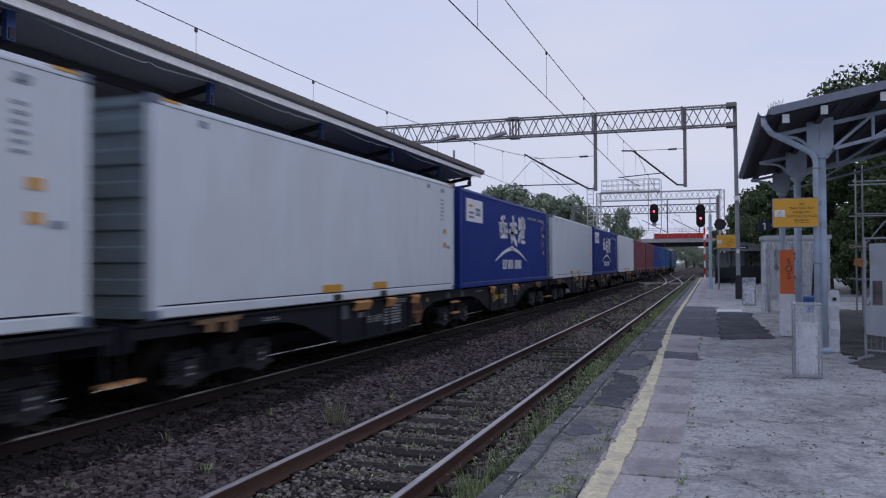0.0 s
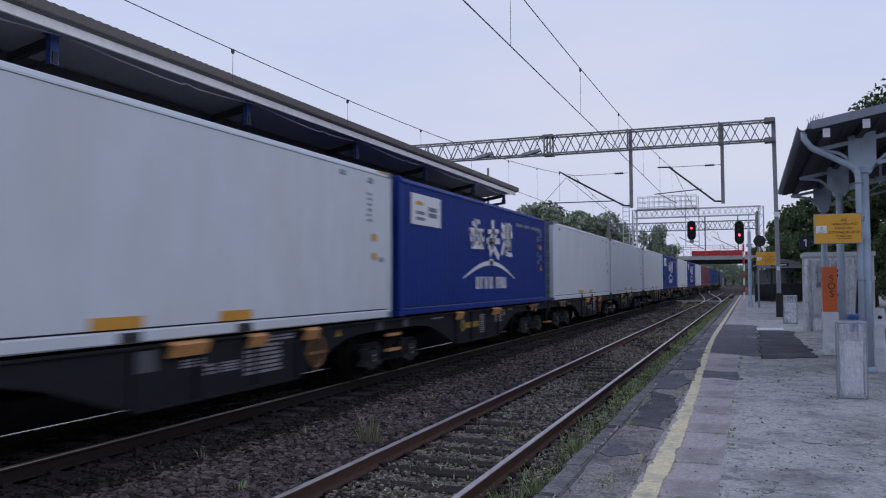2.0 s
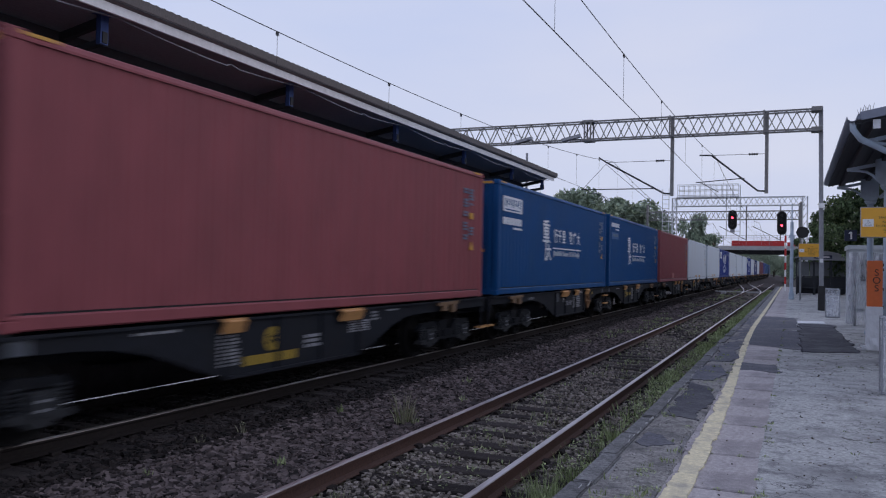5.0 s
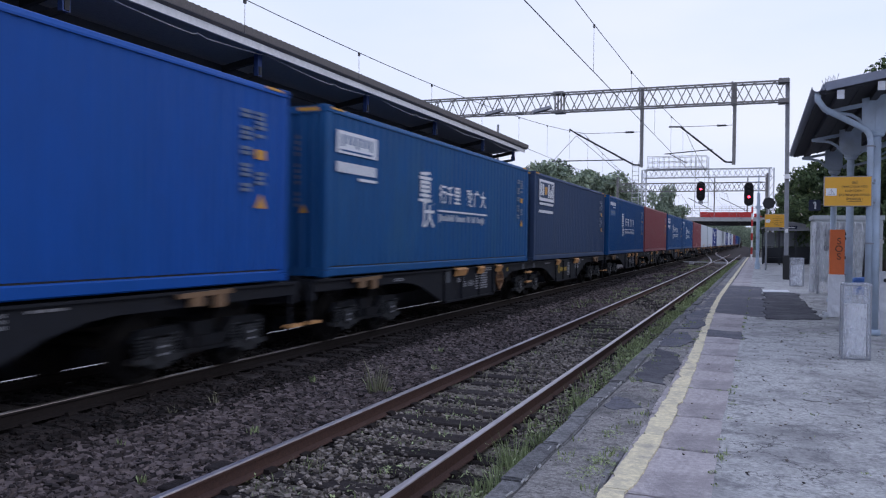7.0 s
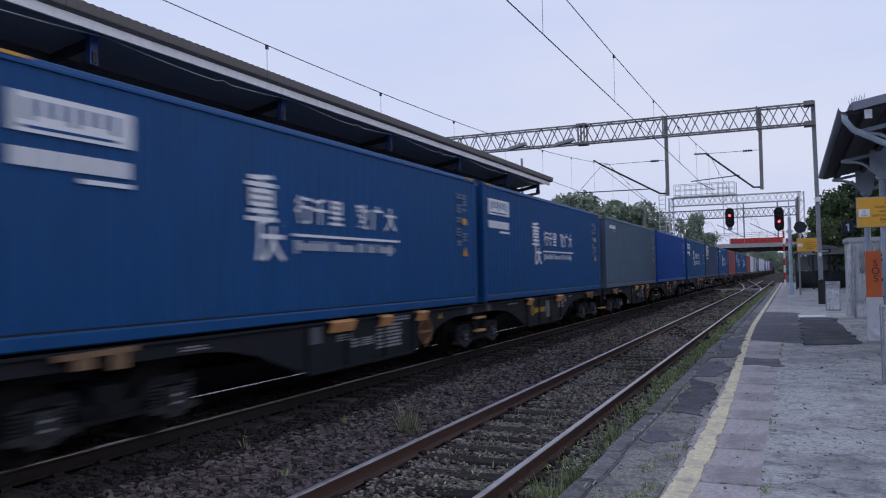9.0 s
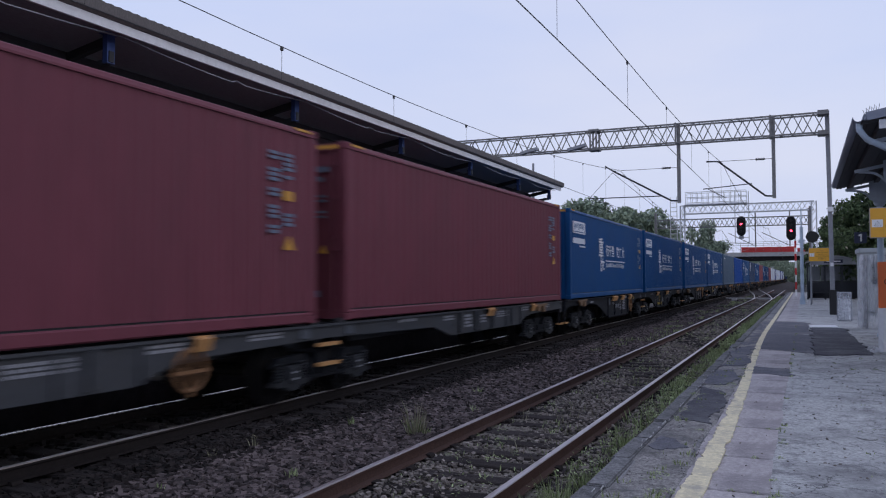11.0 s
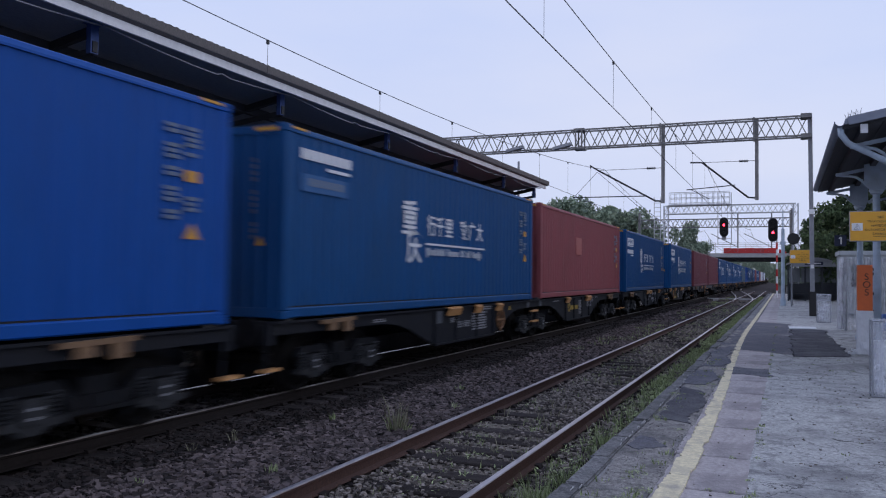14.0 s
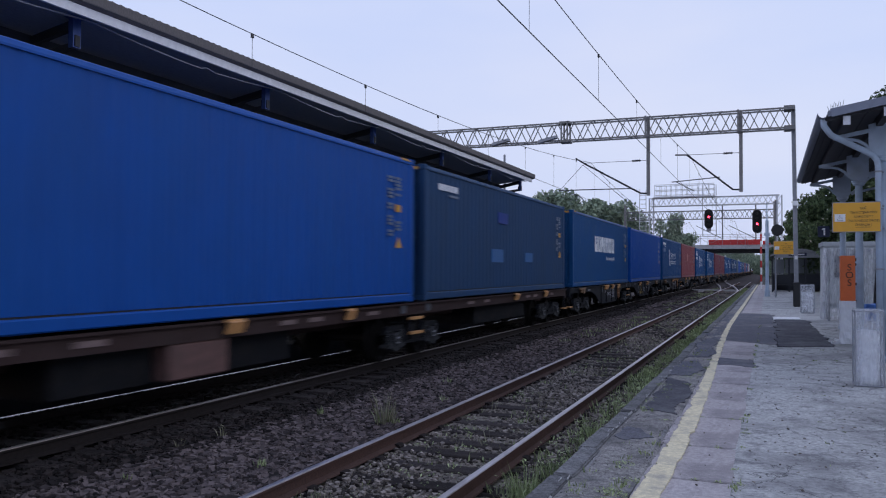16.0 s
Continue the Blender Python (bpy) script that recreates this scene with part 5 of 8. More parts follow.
def decor_port(c):
    # three brush characters, an arch and a line of letters, as plain shapes
    g = [(7.75, 2.22, 7.25, 2.30), (7.50, 2.30, 7.55, 2.02), (7.95, 2.00, 6.95, 2.02), (7.95, 2.00, 7.80, 1.66), (6.98, 2.02, 6.92, 1.68), (7.80, 1.66, 6.92, 1.68), (7.58, 2.0, 7.62, 1.72), (7.28, 2.0, 7.25, 1.72),
         (6.05, 2.36, 6.00, 2.10), (6.45, 2.08, 5.55, 2.14), (6.12, 2.02, 6.38, 1.62), (6.38, 1.84, 5.55, 1.42), (5.75, 2.05, 6.30, 1.45), (6.55, 1.82, 5.45, 1.86),
         (5.15, 2.32, 5.02, 2.20), (5.22, 2.08, 5.08, 1.98), (5.20, 1.52, 4.98, 1.80), (4.90, 2.26, 4.28, 2.30), (4.76, 2.40, 4.74, 2.02), (4.46, 2.40, 4.44, 2.02), (4.98, 2.06, 4.18, 2.10), (4.78, 1.88, 4.40, 1.90), (4.78, 1.88, 4.78, 1.52), (4.40, 1.90, 4.40, 1.70), (4.78, 1.52, 4.22, 1.50), (4.78, 1.70, 4.40, 1.71)]
    for k, line in enumerate(g):
        stroke_bars(c, "brush_stroke", [line], "white brush stroke of the emblem", 0.125 + 0.04 * ((k * 7) % 3))
    arch = [(8.50 - 4.58 * i / 16, 0.77 + 0.45 * math.sin(math.pi * (0.02 + 0.96 * i / 16))) for i in range(17)]
    thick = [0.012 + 0.05 * math.sin(math.pi * k / 16) for k in range(17)]
    bm = bmesh.new()
    prism(bm, [(-d, z - q) for (d, z), q in zip(arch, thick)] + [(-d, z + q) for (d, z), q in list(zip(arch, thick))[::-1]], "x", CW / 2 - 0.011, CW / 2 + 0.001)
    part("arch", bm, M_LOGO, c, "white tapering arch")
    stroke_bars(c, "arch_knob", [(6.34, 1.25, 6.10, 1.25)], "", 0.16)
    for k, d in enumerate((7.52, 7.14, 6.78, 6.38, 5.78, 5.42, 5.10)):
        w = 0.26
        flat(c, "name_bar", M_LOGO, d, d - 0.11, 0.52, 0.84, "white bars in place of a letter")
        if k != 1:
            flat(c, "name_bar", M_LOGO, d - w + 0.05, d - w, 0.52, 0.84, "white bars in place of a letter")
        z = (0.52, 0.79, 0.66)[k % 3]
        flat(c, "name_bar", M_LOGO, d - 0.11, d - w + 0.05, z, z + 0.05, "white bars in place of a letter")
    for d0, d1 in ((3.7, 2.95), (2.8, 2.1), (1.95, 0.7)):
        flat(c, "text_bar", M_PLACARD, d0, d1, 2.40, 2.50, "pale unreadable text")
    flat(c, "notice", M_LOGO, 11.75, 10.05, 1.95, 2.62, "white notice board")
    flat(c, "notice_mark", M_AMBER, 11.5, 11.1, 2.38, 2.46).location.x += 0.004
    for z in (2.05, 2.18):
        flat(c, "notice_text", M_PLACARD, 11.5, 11.0, z, z + 0.07).location.x += 0.004
        flat(c, "notice_text", M_PLACARD, 10.8, 10.3, z + 0.1, z + 0.2).location.x += 0.004
    code_marks(c)
    flat(c, "corner_label", M_AMBER, 0.55, 0.05, CH - 0.06, CH - 0.025, "amber height label")


def express_marks(c):
    """The city's two tall characters, then its six-character slogan over a ruled tagline."""
    x = CW / 2 - 0.006
    for ch, d, z, size in (("重", 8.14, 1.73, 0.74), ("庆", 7.94, 1.18, 0.70)):
        lettering("character", ch, size, M_LOGO, c, pose(x, -d, z, 0, 0, 90), "large white brush-style character", 0.008)
    for ch, d in (("行", 7.10), ("千", 6.66), ("里", 6.18), ("致", 5.32), ("广", 4.80), ("大", 4.30)):
        lettering("character", ch, 0.45, M_LOGO, c, pose(x, -d, 1.66, 0, 0, 90), "white character of the slogan", 0.006)
    flat(c, "rule", M_LOGO, 7.40, 3.98, 1.285, 1.325, "thin white rule")
    rnd = random.Random(4)
    d = 7.36
    for word in (9, 6, 2, 3, 5):
        bm = bmesh.new()
        for i in range(word):
            w = rnd.uniform(0.055, 0.105)
            lo = 1.03 if rnd.random() < 0.12 else 1.08
            hi = 1.23 if i == 0 or rnd.random() < 0.2 else 1.19
            span(bm, CW / 2 - 0.011, CW / 2 + 0.001, -d, w - d, lo, hi)
            d -= w + 0.032
        tagged(part("tagline_word", bm, M_TAGLINE, c), "white bars in place of a tagline word", "", "", "stuff")
        d -= 0.11
    code_marks(c)
    flat(c, "corner_label", M_AMBER, 0.55, 0.05, CH - 0.06, CH - 0.025, "amber height label")
    flat(c, "corner_label", M_AMBER, CL - 0.05, CL - 0.55, CH - 0.06, CH - 0.025, "amber height label")


def decor_express(c):
    express_marks(c)
    flat(c, "company_block", M_LOGO, 12.0, 10.5, 2.13, 2.52, "white block in place of a company name")
    for i in range(7):
        flat(c, "block_cut", M_CONT["blue"], 11.86 - 0.18 * i, 11.78 - 0.18 * i, 2.30 if i % 3 else 2.25, 2.46).location.x += 0.004
    flat(c, "block_cut", M_CONT["blue"], 11.9, 10.7, 2.17, 2.20).location.x += 0.004
    for i in range(7):
        flat(c, "name_bar", M_LOGO, 12.0 - 0.215 * i, 11.83 - 0.215 * i, 1.80, 1.98, "white bars in place of a name")
    flat(c, "text_bar", M_LOGO, 11.2, 10.5, 1.69, 1.74)


def decor_express_two(c):
    express_marks(c)
    for i in range(8):
        flat(c, "name_bar", M_LOGO, 11.95 - 0.19 * i, 11.80 - 0.19 * i, 2.42, 2.58, "white bars in place of a name")
    flat(c, "text_bar", M_LOGO, 11.2, 10.5, 2.30, 2.35)
    flat(c, "logo_panel", M_PATCH_BLUE, 11.95, 10.6, 1.93, 2.20, "pale blue panel with unreadable text")
    for i in range(5):
        flat(c, "name_bar", M_PLACARD, 11.75 - 0.22 * i, 11.58 - 0.22 * i, 2.02, 2.14).location.x += 0.004


def decor_plain(c):
    code_marks(c)
    flat(c, "corner_label", M_AMBER, 0.55, 0.05, CH - 0.06, CH - 0.025, "amber height label")
    flat(c, "corner_label", M_AMBER, CL - 0.05, CL - 0.55, CH - 0.06, CH - 0.025, "amber height label")


def decor_slate(c):
    decor_plain(c)
    flat(c, "logo_panel", M_LOGO, 11.75, 9.80, 1.98, 2.68, "white framed panel in place of a company name")
    flat(c, "logo_field", M_CONT["slate"], 11.66, 9.89, 2.08, 2.60).location.x += 0.003
    for d, z0, z1 in ((11.62, 2.16, 2.54), (11.36, 2.16, 2.54), (10.62, 2.12, 2.56), (10.34, 2.12, 2.40), (10.12, 2.12, 2.56)):
        flat(c, "name_bar", M_LOGO, d, d - 0.17, z0, z1, "white bar in place of a letter").location.x += 0.006
    flat(c, "logo_mark", M_AMBER, 11.06, 10.76, 2.20, 2.46, "amber square").location.x += 0.006
    for i in range(8):
        flat(c, "text_bar", M_LOGO, 11.70 - 0.235 * i, 11.52 - 0.235 * i, 1.84, 1.92)
        flat(c, "text_bar", M_LOGO, 11.75 - 0.24 * i, 11.56 - 0.24 * i, 1.58, 1.67)


def decor_grey(c):
    code_marks(c)
    for i in range(6):
        flat(c, "name_bar", M_LOGO, 11.6 - 0.2 * i, 11.45 - 0.2 * i, 2.42, 2.56, "white bars in place of a name")
    flat(c, "text_bar", M_PLACARD, 11.0, 10.4, 2.30, 2.35)


def decor_grey_patched(c):
    decor_grey(c)
    flat(c, "paint_patch", M_CONT["navy"], 7.45, 6.60, 1.90, 2.20, "dark blue paint patch")
    flat(c, "paint_patch", M_PATCH_BLUE, 8.0, 7.0, 0.85, 1.20, "blue paint patch")
    flat(c, "paint_patch", M_PATCH_BLUE, 4.9, 4.1, 0.88, 1.16, "blue paint patch")


def decor_name(c):
    decor_plain(c)
    for i, (d, w) in enumerate(((8.32, 0.54), (7.62, 0.52), (6.98, 0.54), (6.32, 0.22), (5.98, 0.60), (5.26, 0.60), (4.52, 0.60))):
        flat(c, "name_block", M_LOGO, d, d - w, 1.42, 2.08, "large white block in place of a letter")
        if w > 0.3:
            z0, z1 = ((1.74, 2.08), (1.56, 2.08), (1.42, 1.66), (0, 0), (1.42, 1.86), (1.58, 1.92), (1.56, 2.08))[i]
            flat(c, "block_slot", M_CONT["blue"], d - w * 0.38, d - w * 0.62, z0, z1).location.x += 0.004
    for i in range(14):
        flat(c, "tagline_bar", M_TAGLINE, 5.85 - 0.15 * i, 5.75 - 0.15 * i, 1.04 if i == 9 else 1.09, 1.25 if i % 4 == 0 else 1.20)


def decor_red_patch(c):
    decor_plain(c)
    flat(c, "paint_patch", M_PATCH_RED, 7.95, 7.15, 1.45, 2.05, "lighter red paint patch")


def decor_red_low(c):
    decor_plain(c)
    flat(c, "paint_patch", M_PATCH_RED, 7.6, 6.75, 0.20, 0.52, "lighter red paint patch")


# ---- wagons ----
WHEEL = {}


def bogie(parent, y):
    bm = bmesh.new()
    for s in (-1, 1):
        prism(bm, [(y - 1.35, 0.56), (y - 1.20, 0.70), (y - 0.55, 0.72), (y - 0.34, 0.52), (y + 0.34, 0.52), (y + 0.55, 0.72), (y + 1.20, 0.70), (y + 1.35, 0.56),
                   (y + 1.25, 0.60), (y + 0.60, 0.61), (y + 0.36, 0.36), (y - 0.36, 0.36), (y - 0.60, 0.61), (y - 1.25, 0.60)], "x", s * 0.99, s * 1.10)
        box(bm, s * 1.08, y, 0.46, 0.12, 0.42, 0.14)
        bar(bm, (s * 1.13, y - 0.62, 0.36), (s * 1.13, y + 0.62, 0.36), 0.035, 0.05)
        for k in (-0.42, 0.42):
            box(bm, s * 1.00, y + k, 0.40, 0.10, 0.09, 0.34)
    box(bm, 0, y, 0.60, 2.1, 0.45, 0.22)
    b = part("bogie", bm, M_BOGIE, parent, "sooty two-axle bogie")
    if "spring" not in WHEEL:
        bm = bmesh.new()
        n, prof = 12, []
        for i in range(6):
            prof += [(0.052, 0.044 * i), (0.075, 0.044 * i + 0.012), (0.075, 0.044 * i + 0.028), (0.052, 0.044 * i + 0.040)]
        ring = [[bm.verts.new((q * math.cos(2 * math.pi * i / n), q * math.sin(2 * math.pi * i / n), z)) for q, z in prof] for i in range(n)]
        for i in range(n):
            for j in range(len(prof) - 1):
                bm.faces.new((ring[i][j], ring[(i + 1) % n][j], ring[(i + 1) % n][j + 1], ring[i][j + 1]))
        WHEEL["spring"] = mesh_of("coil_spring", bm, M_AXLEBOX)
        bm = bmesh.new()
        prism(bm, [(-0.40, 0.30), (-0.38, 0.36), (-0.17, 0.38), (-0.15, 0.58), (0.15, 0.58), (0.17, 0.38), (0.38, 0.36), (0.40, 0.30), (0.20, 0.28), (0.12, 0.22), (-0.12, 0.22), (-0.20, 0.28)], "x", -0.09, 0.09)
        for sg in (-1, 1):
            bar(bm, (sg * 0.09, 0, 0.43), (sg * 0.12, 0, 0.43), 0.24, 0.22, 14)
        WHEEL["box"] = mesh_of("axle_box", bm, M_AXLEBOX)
        bm = bmesh.new()
        for z in (0.485, 0.39):
            box(bm, 0.123, 0.0, z, 0.006, 0.10, 0.028)
        WHEEL["plate"] = mesh_of("axle_box_plate", bm, M_STENCIL)
    for k in (-0.9, 0.9):
        for s in (-1, 1):
            a = share("axle_box", WHEEL["box"], b, pose(s * 1.06, y + k, 0))
            for o in (-0.28, 0.28):
                share("coil_spring", WHEEL["spring"], b, pose(s * 1.07, y + k + o, 0.37))
            if s > 0:
                share("axle_box_plate", WHEEL["plate"], b, pose(s * 1.06, y + k, 0))
    for k in (-0.9, 0.9):
        for s in (-1, 1):
            if s not in WHEEL:
                bm = bmesh.new()
                prof = [(0.70, 0.09), (0.72, 0.30), (0.70, 0.40), (0.70, 0.46), (0.66, 0.495), (0.685, 0.495), (0.71, 0.465), (0.82, 0.455), (0.82, 0.39), (0.775, 0.36), (0.765, 0.14), (0.84, 0.13), (0.84, 0.09)]
                n = 28
                ring = [[bm.verts.new((s * u, q * math.cos(2 * math.pi * i / n), q * math.sin(2 * math.pi * i / n))) for u, q in prof] for i in range(n)]
                for i in range(n):
                    for j in range(len(prof) - 1):
                        bm.faces.new((ring[i][j], ring[i][j + 1], ring[(i + 1) % n][j + 1], ring[(i + 1) % n][j]))
                bmesh.ops.recalc_face_normals(bm, faces=bm.faces[:])
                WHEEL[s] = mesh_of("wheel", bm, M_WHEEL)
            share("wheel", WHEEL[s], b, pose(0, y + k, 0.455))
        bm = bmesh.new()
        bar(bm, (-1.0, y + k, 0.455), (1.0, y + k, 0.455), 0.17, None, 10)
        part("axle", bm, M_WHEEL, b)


def platform_frame(w, y0, paint, style, seed, front_joint, layout="inline"):
    """One half of an articulated wagon, carrying one box whose front end is at y0."""
    rnd = random.Random(seed)
    top, h = 1.14, 1.20
    for s in (-1, 1):
        bm = bmesh.new()
        if style == "belly":
            a, b = (1.1, 10.6) if not front_joint else (0.9, 11.2)
            rear_low, front_low = ((-10.4, -5.9) if front_joint else (-6.9, -2.4)) if layout == "wide" else ((-9.05, -5.6) if front_joint else (-6.9, -3.3))
            out = [(0.35, top), (-CL - 0.30, top), (-CL - 0.30, top - 0.20), (rear_low - 2.3, top - 0.21), (rear_low - 1.8, top - 0.25), (rear_low - 1.25, top - 0.36), (rear_low - 0.35, top - 0.66), (rear_low, top - 0.76), (front_low, top - 0.76),
                   (front_low + 0.45, top - 0.68), (front_low + 1.25, top - 0.38), (front_low + 1.75, top - 0.26), (front_low + 2.2, top - 0.22), (0.35, top - 0.20)]
        elif style == "flat":
            out = [(0.35, top), (-CL - 0.30, top), (-CL - 0.30, top - 0.22), (-CL + 3.6, top - 0.28), (-CL + 4.4, top - 0.50), (-3.6, top - 0.50), (-2.9, top - 0.28), (0.35, top - 0.22)]
        else:
            out = [(0.35, top), (-CL - 0.30, top), (-CL - 0.30, top - 0.24), (0.35, top - 0.24)]
        prism(bm, [(y0 + u, z) for u, z in out], "x", s * (h - 0.05), s * (h - 0.09))
        f = part("side_sill", bm, paint, w, "deep pressed side sill")
        bm = bmesh.new()
        span(bm, s * (h - 0.10), s * (h + 0.0), y0 - CL - 0.30, y0 + 0.35, top - 0.035, top)
        for d in ((-front_low, -front_low + 1.15, -rear_low - 1.15, -rear_low) if style == "belly" else (3.5, 4.6, 5.6, 6.4)):
            if style != "deck":
                span(bm, s * (h - 0.05), s * (h - 0.01), y0 - d - 0.03, y0 - d + 0.03, top - (0.75 if style == "belly" else 0.48), top - 0.03)
        if style == "belly":
            span(bm, s * (h - 0.11), s * (h - 0.0), y0 + rear_low, y0 + front_low, top - 0.79, top - 0.75)
        part("flange", bm, paint, f)
    bm = bmesh.new()
    span(bm, -0.28, 0.28, y0 - CL - 0.30, y0 + 0.35, top - 0.45, top - 0.02)
    for d in (0.15, 2.4, 5.0, 7.5, 10.0, CL - 0.15):
        span(bm, -h + 0.1, h - 0.1, y0 - d - 0.12, y0 - d + 0.12, top - 0.22, top - 0.01)
    part("centre_sill", bm, paint, w)
    for s in (-1, 1):
        for d in (0.09, CL - 0.09):
            bm = bmesh.new()
            box(bm, s * (h - 0.10), y0 - d, top + 0.03, 0.14, 0.16, 0.06)
            bar(bm, (s * (h - 0.10), y0 - d, top + 0.05), (s * (h - 0.10), y0 - d, top + 0.078), 0.07, None, 8)
            part("container_spigot", bm, M_WAGON_GREY, w)
    # folding container stops hanging over the sill
    half = "front" if front_joint else "rear"
    stops = {"front": ((8.97, 0.40), (5.95, 0.66)), "rear": ((6.0, 0.70), (4.5, 0.40), (3.0, 0.40)), "wide_front": ((12.55, 0.42), (10.0, 0.42), (6.9, 0.30), (5.95, 0.66)), "wide_rear": ((6.0, 0.70), (5.1, 0.42), (1.95, 0.42))}[("wide_" if layout == "wide" else "") + half]
    if style != "belly":
        stops = ((5.8, 0.34), (2.6, 0.26))
    for d, ww in stops:
        bm = bmesh.new()
        box(bm, h + 0.045, y0 - d, top - 0.10, 0.05, ww, 0.17, pose(0, 0, 0, 0, 24, 0))
        box(bm, h + 0.01, y0 - d, top - 0.01, 0.09, ww * 1.05, 0.03)
        part("container_stop", bm, M_FLAP, w, "tan folding container stop")
    if style != "deck":
        for d in (1.9,) if half == "front" else (CL - 1.45,):
            bm = bmesh.new()
            bar(bm, (h + 0.03, y0 - d - 0.55, top - 0.06), (h + 0.03, y0 - d + 0.50, top - 0.04), 0.05, 0.06)
            box(bm, h + 0.02, y0 - d - 0.20, top - 0.13, 0.06, 0.24, 0.15)
            box(bm, h + 0.02, y0 - d + 0.26, top - 0.15, 0.06, 0.22, 0.19)
            part("brake_handle", bm, M_FLAP_BROWN, w, "tan brake change-over handle")
    x = h - 0.046

    def rows_at(d0, d1, z0, z1, n, material=M_STENCIL):
        """n rows of unreadable stencil between d0 and d1 behind the box's front end."""
        bm = bmesh.new()
        p = (z0 - z1) / n
        for i in range(n):
            a, z = y0 - d0, z0 - p * i
            while a < y0 - d1 - 0.04:
                b = min(a + rnd.uniform(0.05, 0.22), y0 - d1)
                span(bm, x, x + 0.006, a, b, z, z - p * 0.62)
                a = b + rnd.uniform(0.02, 0.05)
        tagged(part("stencil", bm, material, w), "unreadable stencilled lettering", "", "", "stuff")

    def badge(d, z, r):
        bm = bmesh.new()
        bar(bm, (x, y0 - d, z), (x + 0.006, y0 - d, z), 2 * r, None, 18)
        part("operator_mark", bm, M_GOLD, w, "round yellow operator badge")
        bm = bmesh.new()
        for k in range(3):
            box(bm, x + 0.008, y0 - d, z, 0.003, 1.5 * r, 0.16 * r, pose(0, 0, 0, 30 + 60 * k, 0, 0))
        part("badge_cut", bm, paint, w)

    def operator(d0, d1, z0, z1):
        n = 10
        for i in range(n):
            p = (d0 - d1) / n
            bm = bmesh.new()
            span(bm, x, x + 0.006, y0 - d0 + p * i, y0 - d0 + p * (i + 0.82), z1, z0)
            part("operator_bar", bm, M_GOLD, w, "yellow bar in place of an operator name")
    if style == "flat":
        rows_at(7.2, 6.8, top - 0.10, top - 0.40, 4)
        rows_at(5.2, 4.4, top - 0.10, top - 0.26, 3)
        rows_at(3.4, 2.8, top - 0.06, top - 0.18, 2)
        rows_at(6.3, 5.9, top - 0.14, top - 0.34, 3)
        rows_at(8.3, 7.8, top - 0.08, top - 0.20, 2)
        rows_at(10.3, 9.6, top - 0.06, top - 0.14, 1)
        rows_at(1.6, 0.9, top - 0.06, top - 0.16, 2)
        for d in (7.5, 6.6, 5.5, 4.2):
            bm = bmesh.new()
            span(bm, h - 0.05, h + 0.012, y0 - d - 0.05, y0 - d + 0.05, top - 0.46, top - 0.04)
            bevel(bm, 0.01)
            part("side_rib", bm, paint, w, "upright rib on the side sill")
    elif style == "belly" and layout == "wide" and half == "front":
        badge(9.35, 0.84, 0.17)
        operator(10.1, 8.65, 0.63, 0.47)
        rows_at(8.54, 8.26, 0.77, 0.56, 3)
        rows_at(8.02, 7.70, 1.00, 0.47, 9)
        rows_at(5.4, 4.9, 0.95, 0.75, 3)
        rows_at(11.9, 11.4, 1.04, 0.96, 1)
    elif style == "belly" and half == "front":
        if layout == "inline":
            badge(8.52, 0.78, 0.15)
            operator(8.36, 7.27, 0.84, 0.70)
            rows_at(7.17, 6.72, 1.00, 0.50, 9)
        else:
            badge(8.02, 0.81, 0.17)
            operator(8.64, 7.40, 0.61, 0.48)
            rows_at(9.16, 8.78, 0.97, 0.50, 10)
            rows_at(7.20, 6.78, 0.80, 0.58, 3)
        rows_at(5.88, 5.20, 0.93, 0.73, 5)
        rows_at(5.12, 4.88, 1.06, 0.88, 3)
        rows_at(4.55, 4.12, 1.07, 1.02, 1)
        rows_at(10.6, 9.9, 1.06, 1.01, 1)
    elif style == "belly" and layout == "wide":
        bm = bmesh.new()
        span(bm, x, x + 0.006, y0 - 6.98, y0 - 6.52, 0.74, 1.00)
        part("data_plate", bm, M_PLATE_GREY, w, "pale data plate")
        rows_at(6.02, 5.42, 0.70, 0.58, 2)
        rows_at(5.12, 4.74, 0.95, 0.76, 3)
        rows_at(4.10, 2.66, 1.00, 0.86, 2)
        rows_at(4.40, 4.10, 0.72, 0.56, 2)
        rows_at(4.02, 3.34, 0.74, 0.48, 4)
        rows_at(3.02, 2.70, 0.66, 0.51, 2)
        rows_at(9.56, 9.18, 1.02, 0.96, 1)
    elif style == "belly":
        bm = bmesh.new()
        span(bm, x, x + 0.006, y0 - 6.92, y0 - 6.50, 0.81, 1.07)
        part("data_plate", bm, M_PLATE_GREY, w, "pale data plate")
        rows_at(6.03, 5.60, 0.90, 0.78, 3)
        rows_at(5.57, 5.34, 0.80, 0.64, 3)
        rows_at(5.22, 4.86, 0.80, 0.65, 4)
        rows_at(4.69, 3.77, 0.97, 0.53, 7)
        rows_at(4.20, 3.40, 1.09, 0.99, 2)
        bm = bmesh.new()
        prism(bm, [(y0 - 2.05, 0.93), (y0 - 1.84, 0.93), (y0 - 1.945, 1.05)], "x", x, x + 0.006)
        part("warning_triangle", bm, M_GOLD, w, "yellow warning triangle")
        rows_at(9.6, 9.15, 1.03, 0.96, 2)
    else:
        for i, d in enumerate((1.6, 3.6, 4.4, 8.2, 9.4)):
            bm = bmesh.new()
            span(bm, x, x + 0.008, y0 - d - 0.22, y0 - d + 0.22, top - 0.16, top - 0.09)
            part("stencil_plate", bm, M_WORN_PLATE, w, "worn data plate")
